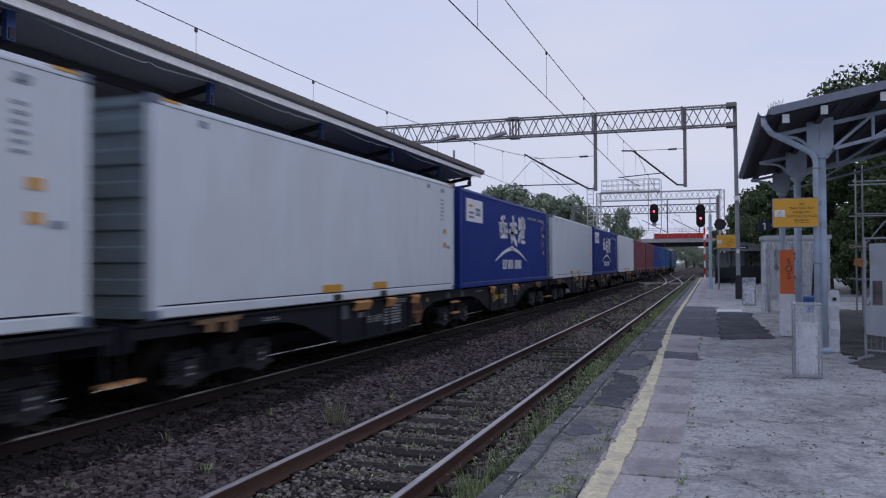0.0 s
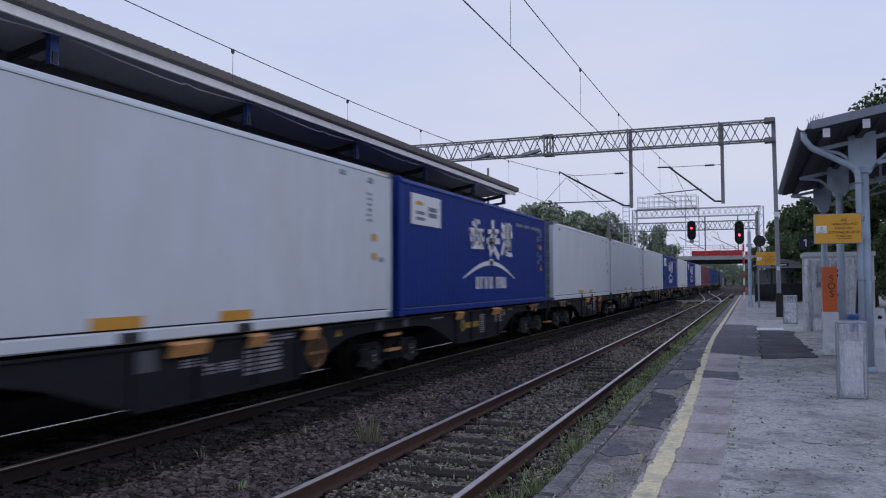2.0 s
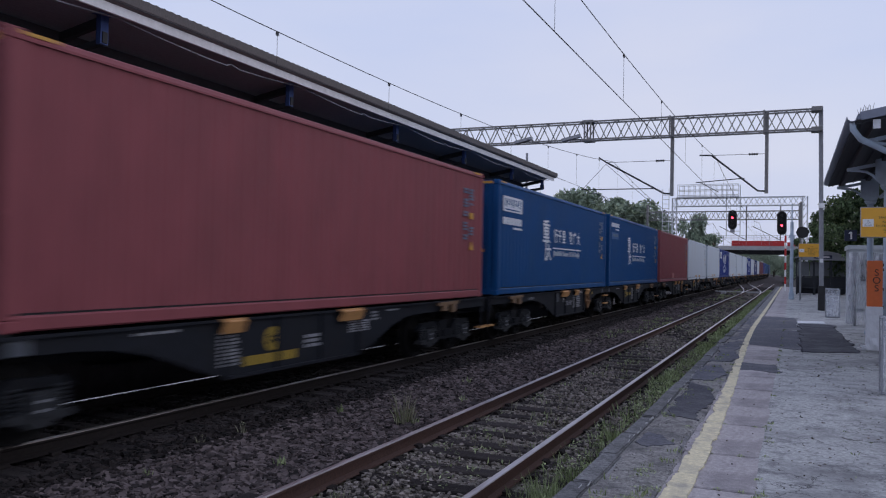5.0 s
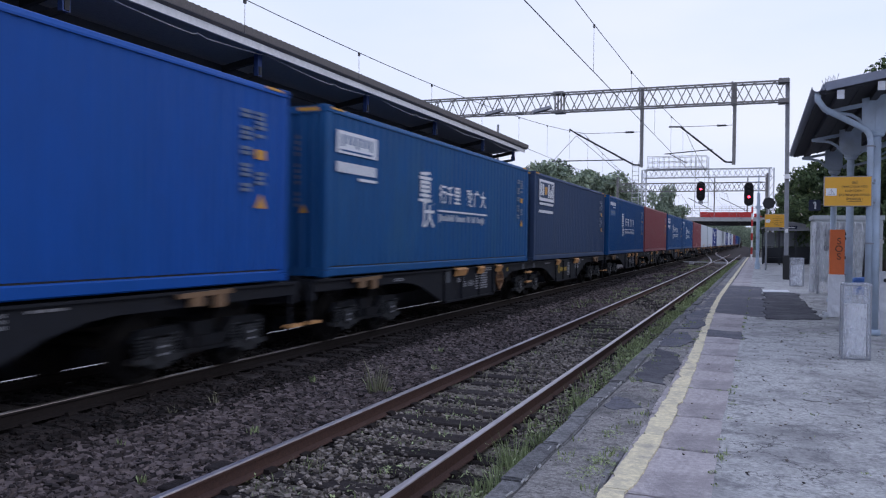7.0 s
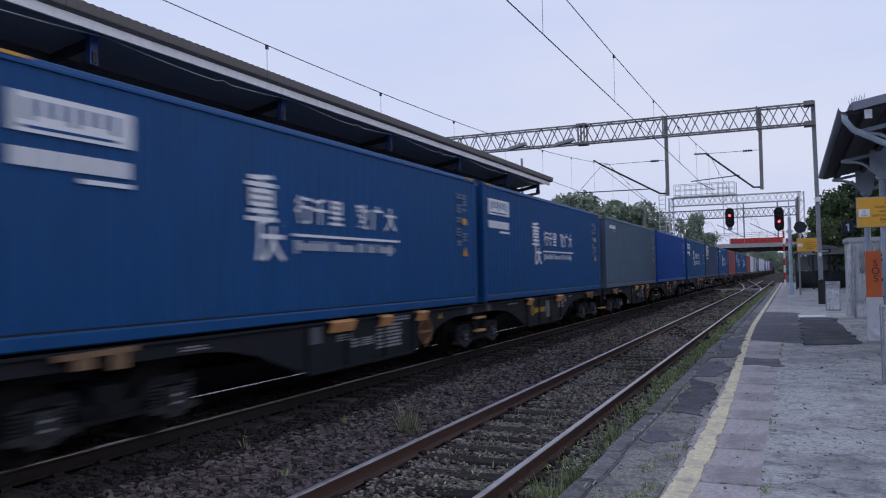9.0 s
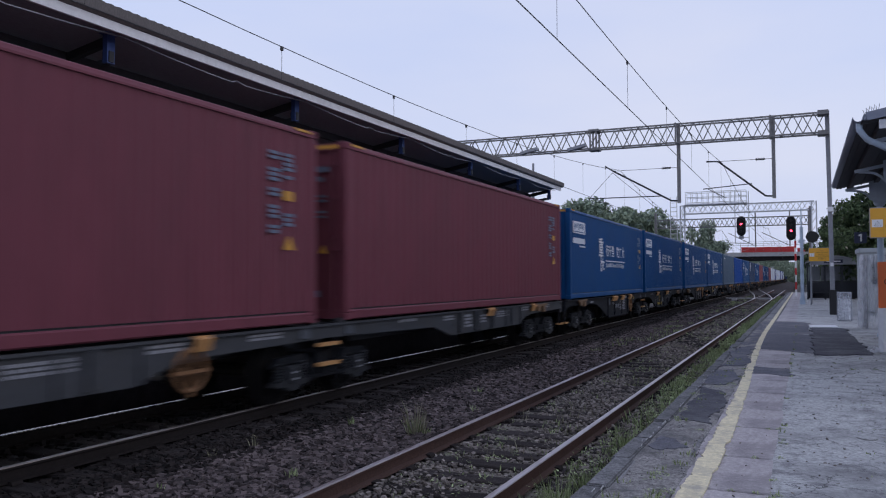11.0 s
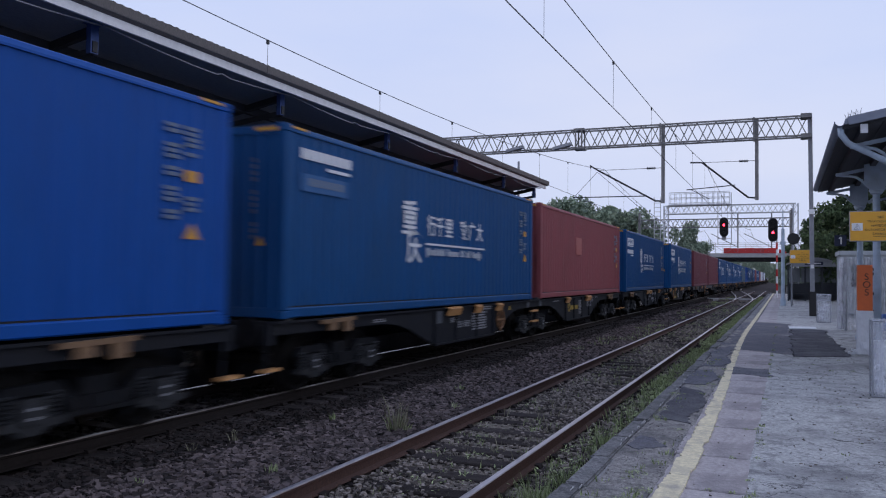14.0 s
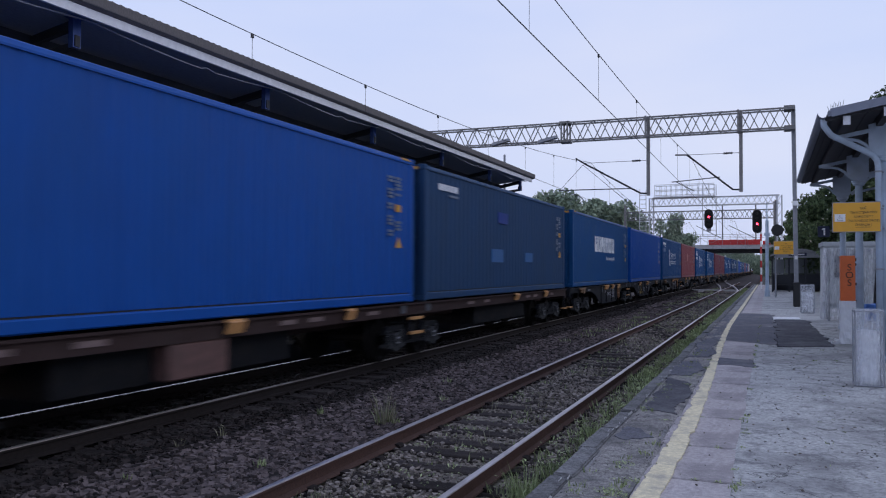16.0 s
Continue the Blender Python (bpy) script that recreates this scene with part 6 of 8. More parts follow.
        if not front_joint:
            bm = bmesh.new()
            span(bm, h - 0.35, h - 0.06, y0 - 6.97, y0 - 5.82, top - 0.70, top - 0.25)
            bevel(bm, 0.02)
            part("equipment_box", bm, M_RUST_BOX, w, "rusty equipment box under the sill")
        bm = bmesh.new()
        span(bm, -0.9, 0.9, y0 - 8.5, y0 - 4.0, 0.42, 0.90)
        part("brake_gear", bm, M_BOGIE, w)


def wagon(style, paint, pitch, seed, label, layout="inline"):
    """An articulated pair: front box at y = 0, rear box's front end at y = -pitch."""
    w = thing("container_wagon", pose(0, 0, 0), label, "railway wagon", "wagons of the train")
    platform_frame(w, 0.0, paint, style, seed, True, layout)
    bogie(w, -1.75)
    platform_frame(w, -pitch, paint, style, seed + 40, False, layout)
    mid = -(pitch + CL) / 2
    bogie(w, mid)
    bogie(w, -pitch - CL + 1.75)
    back = -pitch - CL
    if pitch > 14:
        bm = bmesh.new()
        span(bm, -0.32, 0.32, -pitch + 0.2, -CL - 0.2, 0.72, 1.08)
        for o in (-0.9, 0.9):
            span(bm, -1.12, 1.12, mid + o - 0.08, mid + o + 0.08, 0.90, 1.08)
        part("joint_beam", bm, paint, w, "black beam over the joint bogie")
    # grey plates and a pair of steps at the joint
    for o in (-0.62, 0.62):
        bm = bmesh.new()
        span(bm, 1.14, 1.17, mid + o - 0.12, mid + o + 0.12, 0.94, 1.13)
        bevel(bm, 0.008)
        part("joint_plate", bm, M_PLATE_GREY, w, "pale grey plate at the joint")
    for z in (0.50, 0.80):
        bm = bmesh.new()
        span(bm, 1.10, 1.20, mid - 0.28, mid + 0.28, z, z + 0.05)
        part("step", bm, M_FLAP, w, "tan step at the joint")
    for o in (-0.26, 0.26):
        bm = bmesh.new()
        bar(bm, (1.12, mid + o, 0.50), (1.12, mid + o, 1.10), 0.03)
        part("step_hanger", bm, M_WAGON, w)
    for y, sgn in ((0.35, 1), (back - 0.30, -1)):
        bm = bmesh.new()
        span(bm, -1.15, 1.15, y - 0.05, y + 0.05, 0.80, 1.14)
        part("headstock", bm, paint, w)
        for s in (-0.875, 0.875):
            bm = bmesh.new()
            bar(bm, (s, y, 1.0), (s, y + sgn * 0.20, 1.0), 0.17, None, 12)
            bar(bm, (s, y + sgn * 0.20, 1.0), (s, y + sgn * 0.23, 1.0), 0.42, None, 16)
            part("buffer", bm, M_BOGIE, w)
        bm = bmesh.new()
        bar(bm, (0, y, 0.95), (0, y + sgn * 0.28, 0.92), 0.10)
        part("coupling", bm, M_BOGIE, w)
        bm = bmesh.new()
        span(bm, 1.02, 1.17, y - 0.16, y + 0.20, 0.42, 0.46)
        st = part("shunter_step", bm, M_FLAP, w, "tan shunter's step")
        bm = bmesh.new()
        span(bm, 1.12, 1.15, y - 0.16, y - 0.12, 0.46, 1.1)
        part("hanger", bm, M_WAGON, st)
    hub = -10.7 if layout == "wide" else -pitch - 2.75
    if style != "deck":
        bm = bmesh.new()
        q = [(1.185, hub + 0.25 * math.cos(a), 0.74 + 0.25 * math.sin(a)) for a in [2 * math.pi * i / 20 for i in range(21)]]
        tube(bm, q, 0.055, 6)
        bar(bm, (1.185, hub - 0.30, 0.72), (1.185, hub + 0.30, 0.72), 0.04)
        bar(bm, (1.185, hub, 0.42), (1.185, hub, 1.02), 0.04)
        bar(bm, (1.10, hub, 0.72), (1.19, hub, 0.72), 0.10, None, 10)
        part("hand_brake_wheel", bm, M_HANDWHEEL, w, "rust-orange hand brake wheel")
    return w


# front ends of the boxes along the train, in metres, when the clip starts; larger is further ahead
BOXES = [
    (139.4, "blue_x"), (126.4, "plain_blue"), (113.0, "navy_x"), (100.1, "maroon"), (86.7, "maroon"), (73.8, "white"), (60.4, "port"), (47.3, "white"),
    (33.6, "port"), (20.66, "white"), (7.22, "white"), (-5.56, "white"), (-19.10, "port"), (-31.86, "white"), (-45.50, "white"), (-58.43, "red_low"), (-71.80, "express_two"),
    (-84.85, "express"), (-98.3, "red"), (-111.4, "express_two"), (-125.0, "slate"), (-138.13, "express_teal"), (-151.65, "bright"), (-164.62, "grey"), (-178.20, "express"), (-191.05, "express"),
    (-204.70, "express"), (-217.7, "express"), (-231.2, "maroon_b"), (-244.42, "maroon"), (-258.87, "express"), (-274.59, "express"), (-288.61, "red_patch"), (-301.86, "express_two"),
    (-315.50, "bright"), (-328.85, "name"), (-342.55, "grey_patched"), (-355.50, "bright"),
]


def train():
    """Returns (thing, place along the line at the start, height) for each vehicle and box."""
    kinds = {
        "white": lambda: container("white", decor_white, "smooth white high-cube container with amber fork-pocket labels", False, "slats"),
        "port": lambda: container("navy", decor_port, "deep blue container with white arch emblem and notice", True, "ribs"),
        "red": lambda: container("red", decor_plain, "oxide-red corrugated steel container", True, "doors"),
        "red_low": lambda: container("red", decor_red_low, "oxide-red container with a lighter paint patch low down", True, "doors"),
        "red_patch": lambda: container("red", decor_red_patch, "oxide-red container with a lighter square paint patch", True, "doors"),
        "maroon": lambda: container("maroon", decor_plain, "dark maroon corrugated steel container", True, "doors"),
        "maroon_b": lambda: container("maroon", decor_plain, "dark maroon corrugated steel container", True, "doors"),
        "express": lambda: container("blue", decor_express, "mid-blue container with white characters and company block", True, "ribs"),
        "express_two": lambda: container("blue", decor_express_two, "blue container with white characters and pale logo panel", True, "ribs"),
        "express_teal": lambda: container("teal", decor_express, "dusty blue ribbed container with white characters", True, "ribs"),
        "blue_x": lambda: container("blue", decor_plain, "plain mid-blue steel container", True, "doors"),
        "plain_blue": lambda: container("blue", decor_plain, "plain mid-blue steel container", True, "doors"),
        "navy_x": lambda: container("navy", decor_plain, "plain deep blue steel container", True, "doors"),
        "bright": lambda: container("bright", decor_plain, "plain bright blue steel container", True, "doors"),
        "slate": lambda: container("slate", decor_slate, "dark slate container with white logo block", True, "doors"),
        "grey": lambda: container("grey", decor_grey, "weathered grey-blue container with small white name", True, "doors"),
        "grey_patched": lambda: container("dusk", decor_grey_patched, "dark slate-blue container with three blue paint patches", True, "doors"),
        "name": lambda: container("blue", decor_name, "blue container with large white name bars", True, "doors"),
    }
    made, movers = {}, []
    for y, kind in BOXES:
        if kind in made:
            ob = copy_thing(made[kind], pose(FAR_C, y, FAR_Z + 1.168))
        else:
            ob = made[kind] = kinds[kind]()
            ob.matrix_basis = pose(FAR_C, y, FAR_Z + 1.168)
        movers.append((ob, y, FAR_Z + 1.168))
    built = {}
    specs = {"inline": ("belly", M_WAGON, "sooty black articulated container wagon with tan fittings"), "stacked": ("belly", M_WAGON, "sooty black articulated container wagon with round yellow badge"),
             "wide": ("belly", M_WAGON, "sooty black container wagon with wide joint and rust-orange brake wheel"), "flat": ("flat", M_WAGON_GREY, "grey articulated container wagon with shallow side sills"),
             "deck": ("deck", M_WAGON_RUST, "rusty brown flat container wagon with straight sills")}

    def put(key, y, pitch, seed):
        if key not in built:
            style, paint, label = specs[key]
            built[key] = ob = wagon(style, paint, pitch, seed, label, key)
        else:
            ob = copy_thing(built[key], pose(0, 0, 0))
        ob.matrix_basis = pose(FAR_C, y, FAR_Z)
        movers.append((ob, y, FAR_Z))
    for i in range(0, len(BOXES), 2):
        a, b = BOXES[i][0], BOXES[i + 1][0]
        if a - b > 14:
            put("wide", (a + b + 15.72) / 2, 15.72, 20 + i)
        else:
            key = {28: "flat", 36: "deck", 34: "stacked", 4: "stacked", 18: "stacked", 26: "stacked"}.get(i, "inline")
            put(key, (a + b + 13.0) / 2, 13.0, 20 + i)
    # the locomotive far ahead
    loco = thing("locomotive", pose(FAR_C, 160.5, FAR_Z), "dark electric locomotive far ahead at the train's head", "locomotive")
    bm = bmesh.new()
    prism(bm, [(0, 1.2), (0, 2.4), (-0.9, 3.9), (-17.4, 3.9), (-18.3, 2.4), (-18.3, 1.2)], "x", -1.45, 1.45)
    bevel(bm, 0.06)
    body = part("body", bm, M_CONT["slate"], loco)
    bm = bmesh.new()
    span(bm, -1.2, 1.2, -18.42, -18.32, 2.35, 3.2)
    part("cab_window", bm, M_BLACK, body)
    bm = bmesh.new()
    span(bm, -1.3, 1.3, -17.8, -0.5, 0.75, 1.2)
    part("underframe", bm, M_WAGON, loco)
    bogie(loco, -3.5)
    bogie(loco, -14.8)
    bm = bmesh.new()
    bar(bm, (0, -12.5, 3.9), (0, -13.8, 4.7), 0.08)
    bar(bm, (0, -13.8, 4.7), (0, -12.7, 5.3), 0.08)
    bar(bm, (-0.8, -12.7, 5.3), (0.8, -12.7, 5.3), 0.06)
    part("pantograph", bm, M_STEEL_DARK, loco)
    movers.append((loco, 160.5, FAR_Z))
    return movers


def motions():
    """The whole train runs away along the line at one speed."""
    for ob, y, z in MOVERS:
        walk(ob, [(t, pose(FAR_C, y + SPEED * t, z)) for t in (0.0, 4.0, 8.0, 12.0, 16.0)])


# ---- catenary ----
GY = 37.85


def lattice(c, x0, x1, y, z0, z1, dy, chord, web, step, paint):
    """A horizontal lattice girder between x0 and x1: four chords and zig-zag webs."""
    for yy in (y - dy / 2, y + dy / 2):
        for z in (z0, z1):
            bm = bmesh.new()
            bar(bm, (x0, yy, z), (x1, yy, z), chord, chord)
            part("chord", bm, paint, c)
        n = int(round((x1 - x0) / step))
        q = (x1 - x0) / n
        pair = []
        for sgn in (-1, 1):
            bm = bmesh.new()
            bar(bm, (-q / 4, 0, sgn * (z1 - z0) / 2), (q / 4, 0, -sgn * (z1 - z0) / 2), web)
            pair.append(mesh_of("lattice_bar", bm, paint))
        flip = yy > y
        for i in range(n):
            for k in (0, 1):
                share("lattice_bar", pair[(k + flip) % 2], c, pose(x0 + q * (i + 0.25 + 0.5 * k), yy, (z0 + z1) / 2))
    bm = bmesh.new()
    n = int(round((x1 - x0) / (2 * step)))
    for i in range(n + 1):
        a = x0 + (x1 - x0) * i / n
        for z in (z0, z1):
            bar(bm, (a, y - dy / 2, z), (a, y + dy / 2, z), web)
    part("cross_bar", bm, paint, c)


def cantilever(c, top, low, tip, elbow, stay_z, y):
    """A drop post with its raking bracket tube, stay and steady arm."""
    bm = bmesh.new()
    bar(bm, (top[0], y, top[1]), (top[0], y, low[1] - 0.1), 0.15, 0.15)
    part("drop_post", bm, M_STEEL_OLD, c, "steel drop post")
    bm = bmesh.new()
    tube(bm, [(low[0], y, low[1]), (low[0] - 0.35, y, low[1] + 0.02), (elbow[0], y, elbow[1])], 0.085, 8)
    bar(bm, (elbow[0], y, elbow[1]), (tip[0], y, tip[1]), 0.07, None, 8)
    part("bracket_tube", bm, M_STEEL_DARK, c, "dark raking bracket tube")
    bm = bmesh.new()
    bar(bm, (elbow[0], y, elbow[1]), (low[0], y, stay_z), 0.022, None, 6)
    bar(bm, (low[0] - 0.75, y, stay_z), (low[0] - 0.35, y, stay_z), 0.07, None, 8)
    for i in range(4):
        bar(bm, (low[0] - 0.72 + 0.1 * i, y, stay_z), (low[0] - 0.69 + 0.1 * i, y, stay_z), 0.12, None, 8)
    part("stay_insulator", bm, M_STEEL_DARK, c)


def gantry():
    g = thing("catenary_gantry", pose(0, 0, 0), "weathered steel lattice gantry carrying the overhead wires", "catenary gantry")
    lattice(g, -19.0, 3.45, GY, 8.14, 9.0, 0.55, 0.07, 0.04, 0.84, M_STEEL_OLD)
    for x in (-6.75, -6.45, 1.4 - 0.1, -2.75):
        for yy in (GY - 0.3, GY + 0.3):
            bm = bmesh.new()
            box(bm, x, yy, 8.57, 0.07, 0.05, 1.0)
            part("splice_plate", bm, M_STEEL_OLD, g)
    for z in (9.03, 8.10):
        bm = bmesh.new()
        box(bm, -6.6, GY, z, 0.5, 0.6, 0.10)
        part("splice_plate", bm, M_STEEL_OLD, g)
    for y0 in (GY - 0.0,):
        bm = bmesh.new()
        a, b = (3.66, y0, 1.9), (3.57, y0, 9.12)
        # an H section that leans a little
        prism(bm, [(-0.088, -0.09), (-0.063, -0.09), (-0.063, -0.02), (0.063, -0.02), (0.063, -0.09), (0.088, -0.09),
                   (0.088, 0.09), (0.063, 0.09), (0.063, 0.02), (-0.063, 0.02), (-0.063, 0.09), (-0.088, 0.09)], "z", PLAT, 9.12)
        for q in bm.verts:
            q.co.x += a[0] + (b[0] - a[0]) * (q.co.z - PLAT) / (9.12 - PLAT)
            q.co.y += y0
        m = part("mast", bm, M_MAST, g, "upright steel mast")
        bm = bmesh.new()
        span(bm, 3.52, 3.79, y0 - 0.18, y0 + 0.18, PLAT, 1.36)
        bevel(bm, 0.02)
        part("mast_foot", bm, M_BLACK, m, "black painted mast foot")
        bm = bmesh.new()
        span(bm, 3.52, 3.74, y0 - 0.16, y0 + 0.15, 4.72, 4.92)
        part("mast_band", bm, M_WHITE, m, "white band")
        bm = bmesh.new()
        span(bm, 3.58, 3.70, y0 - 0.165, y0 - 0.155, 2.36, 2.52)
        part("warning_plate", bm, M_WHITE, m, "small white warning plate")
    bm = bmesh.new()
    span(bm, 3.20, 3.62, GY - 0.35, GY + 0.35, 8.92, 9.10)
    part("head_plate", bm, M_STEEL_OLD, g)
    bm = bmesh.new()
    span(bm, 3.20, 3.62, GY - 0.35, GY + 0.35, 8.04, 8.22)
    part("head_plate", bm, M_STEEL_OLD, g)
    bm = bmesh.new()
    for dx in (-0.13, 0.13):
        bar(bm, (-18.9 + dx, GY, -0.4), (-18.9 + dx, GY, 9.1), 0.06, 0.3)
    part("mast", bm, M_STEEL_OLD, g)
    cantilever(g, (-2.66, 9.02), (-2.66, 5.46), (-6.10, 7.27), (-5.71, 7.02), 7.02, GY)
    cantilever(g, (1.41, 9.06), (1.41, 5.50), (-1.44, 7.20), (-0.92, 7.18), 7.17, GY)
    bm = bmesh.new()
    bar(bm, (-3.5, GY, 5.72), (-6.95, GY, 5.74), 0.05, None, 8)
    tube(bm, [(-6.62, GY, 5.72), (-6.56, GY, 5.56), (-6.2, GY, 5.54), (-5.80, GY, 5.34), (-5.69, GY, 5.18)], 0.032, 6)
    part("registration_arm", bm, M_STEEL_DARK, g)
    for a, b in (((-5.75, 6.94), (-6.88, 5.76)), ((-5.75, 6.94), (-3.57, 5.04))):
        bm = bmesh.new()
        bar(bm, (a[0], GY, a[1]), (b[0], GY, b[1]), 0.022, None, 6)
        part("stay_wire", bm, M_WIRE, g, "thin stay wire")
    bm = bmesh.new()
    bar(bm, (0.5, GY, 6.1), (-1.6, GY, 5.95), 0.045, None, 8)
    bar(bm, (-1.4, GY, 5.95), (-0.6, GY, 5.50), 0.03, None, 6)
    part("registration_arm", bm, M_STEEL_DARK, g)
    # lamps slung under the girder
    for x in (-9.8, -7.4):
        bm = bmesh.new()
        box(bm, x, GY - 0.35, 8.22, 0.9, 0.3, 0.14, pose(0, 0, 0, 0, -12, 0))
        part("floodlight", bm, M_STEEL_GREY, g, "flat grey floodlight head")


def wires():
    for name, x, zc, zm, sag in (("near_overhead_line", -0.75, 5.42, 6.38, 0.05), ("far_overhead_line", FAR_C, 5.22, 5.78, 0.0)):
        w = thing("overhead_line", pose(0, 0, 0), "dark overhead contact and carrier wires with droppers", "overhead line")

        def carrier(y):
            span_l = 52.0
            t = ((y - GY) / span_l) % 1.0
            return zm + (7.1 - zm) * (2 * abs(t - 0.5)) ** 2.2 if x > -2 else zm + (7.05 - zm) * (2 * abs(t - 0.5)) ** 2.0
        ys = [GY - 104 + 2 * i for i in range(157)]
        bm = bmesh.new()
        for a, b in zip(ys, ys[1:]):
            bar(bm, (x, a, carrier(a)), (x, b, carrier(b)), 0.014 + 0.0002 * abs(a), None, 5)
        part("carrier_wire", bm, M_WIRE, w)
        bm = bmesh.new()
        bar(bm, (x, GY - 104, zc), (x, GY + 208, zc), 0.018, None, 5)
        part("contact_wire", bm, M_WIRE, w)
        y = GY - 100 + (0.6 if x > -2 else 1.0)
        while y < 150:
            if carrier(y) - zc > 0.1:
                bm = bmesh.new()
                bar(bm, (x, y, carrier(y)), (x, y, zc), 0.008, None, 5)
                box(bm, x, y, carrier(y) - 0.03, 0.035, 0.05, 0.07)
                part("dropper", bm, M_WIRE, w)
            y += 5.2 if x > -2 else 4.0


def far_gantries():
    s = thing("signal_gantry", pose(0, 0, 0), "pale grey signal gantry with a caged service walkway", "signal gantry")
    Y = 78.0
    lattice(s, -7.9, 3.5, Y, 7.95, 8.72, 0.8, 0.07, 0.05, 0.95, M_STEEL_PALE)
    for x in (-7.85, 3.5):
        bm = bmesh.new()
        for dx in (-0.2, 0.2):
            bar(bm, (x + dx, Y, -0.4), (x + dx, Y, 8.75), 0.12, 0.14)
        for i in range(12):
            bar(bm, (x - 0.2, Y, 0.4 + 0.7 * i), (x + 0.2, Y, 1.05 + 0.7 * i), 0.05)
        part("leg", bm, M_STEEL_PALE, s, "pale lattice leg")
    bm = bmesh.new()
    for i in range(22):
        bar(bm, (-8.9, Y - 0.5, 0.2 + 0.42 * i), (-8.3, Y - 0.5, 0.2 + 0.42 * i), 0.05)
    for x in (-8.9, -8.3):
        bar(bm, (x, Y - 0.5, 0), (x, Y - 0.5, 9.6), 0.06)
    part("ladder", bm, M_STEEL_PALE, s, "caged access ladder")
    bm = bmesh.new()
    for z in (8.95, 9.45, 9.95):
        for yy in (Y - 0.6, Y + 0.6):
            bar(bm, (-7.5, yy, z), (-2.1, yy, z), 0.05)
    for i in range(12):
        for yy in (Y - 0.6, Y + 0.6):
            bar(bm, (-7.5 + 0.49 * i, yy, 8.75), (-7.5 + 0.49 * i, yy, 9.97), 0.04)
    span(bm, -7.6, -2.0, Y - 0.6, Y + 0.6, 8.74, 8.80)
    part("walkway", bm, M_STEEL_PALE, s, "caged walkway on top")
    bm = bmesh.new()
    for x in (-3.15, -1.95):
        bar(bm, (x, Y, 9.9), (x, Y, 5.0), 0.07)
    for z in (5.05, 5.6, 6.2, 6.8):
        bar(bm, (-3.15, Y, z), (-1.95, Y, z), 0.05)
    part("signal_cage", bm, M_STEEL_PALE, s, "hanging cage for the signal")

    def signal_head(x, y, z0, z1, label):
        h = thing("railway_signal", pose(x, y, 0), label, "railway signal")
        w = 0.38
        bm = bmesh.new()
        ring = [(w * math.cos(a), z0 + w + w * math.sin(a)) for a in [math.pi + math.pi * i / 10 for i in range(11)]]
        ring += [(w * math.cos(a), z1 - w + w * math.sin(a)) for a in [math.pi * i / 10 for i in range(11)]]
        prism(bm, ring, "y", -0.06, 0.10)
        b = part("backboard", bm, M_BLACK_MATT, h, "black signal backboard")
        for i in range(4):
            zc = z1 - 0.36 - (z1 - z0 - 0.72) * i / 3
            bm = bmesh.new()
            bar(bm, (0, -0.10, zc), (0, -0.06, zc), 0.18, None, 16)
            lit = i == 1 if x < 0 else i == 2
            part("lens", bm, M_RED_LIGHT if lit else M_BLACK, b, "glowing red lens" if lit else "dark lens")
            bm = bmesh.new()
            q = [(0.13 * math.cos(a), zc + 0.13 * math.sin(a)) for a in [math.pi * i2 / 8 for i2 in range(9)]]
            prism(bm, q + [(xa * 1.15, zc + (za - zc) * 1.15) for xa, za in q[::-1]], "y", -0.26, -0.06)
            part("hood", bm, M_BLACK, b)
        return h
    h = signal_head(-2.57, Y - 0.75, 5.72, 7.52, "black railway signal showing red under the gantry")
    bm = bmesh.new()
    bar(bm, (0, 0.05, 6.6), (0, 0.75, 6.6), 0.08)
    part("mount", bm, M_STEEL_GREY, h)
    bm = bmesh.new()
    box(bm, 0, 0.1, 5.60, 0.4, 0.1, 0.3)
    part("junction_box", bm, M_STEEL_GREY, h)
    h = signal_head(1.66, 73.0, 5.05, 7.05, "black railway signal showing red on a striped post")
    bm = bmesh.new()
    bar(bm, (0.30, 0.2, 0.25), (0.30, 0.2, 6.9), 0.15, None, 10)
    box(bm, 0.15, 0.15, 5.6, 0.4, 0.12, 0.12)
    p = part("post", bm, M_WHITE, h, "white post with red bands")
    for z in (0.9, 2.1, 3.3, 4.4):
        bm = bmesh.new()
        bar(bm, (0.30, 0.2, z), (0.30, 0.2, z + 0.6), 0.165, None, 10)
        part("band", bm, M_STRIPE_RED, p, "red band")
    g = thing("catenary_gantry", pose(0, 0, 0), "further weathered lattice gantry over the tracks", "catenary gantry")
    lattice(g, -14.0, 3.2, 100, 8.0, 9.0, 0.6, 0.09, 0.06, 1.1, M_STEEL_OLD)
    for x in (-14.0, 3.25):
        bm = bmesh.new()
        bar(bm, (x, 100, -0.3), (x, 100, 9.9), 0.26, 0.26)
        part("mast", bm, M_STEEL_OLD, g)
    for x in (-2.5, 1.2):
        bm = bmesh.new()
        bar(bm, (x, 100, 9.6), (x, 100, 5.5), 0.14)
        bar(bm, (x, 100, 5.6), (x - 3.0, 100, 7.2), 0.08)
        part("drop_post", bm, M_STEEL_OLD, g)
    # slim white posts, a round board seen from behind and a second warning sign
    bm = bmesh.new()
    bar(bm, (2.46, 51.6, PLAT), (2.46, 51.6, 4.9), 0.22, 0.20, 10)
    bar(bm, (2.46, 51.6, PLAT), (2.46, 51.6, PLAT + 0.4), 0.32, 0.30, 10)
    box(bm, 2.46, 51.6, 4.05, 0.34, 0.2, 0.18)
    bar(bm, (2.46, 51.6, 4.9), (2.46, 51.6, 6.0), 0.08, 0.06, 8)
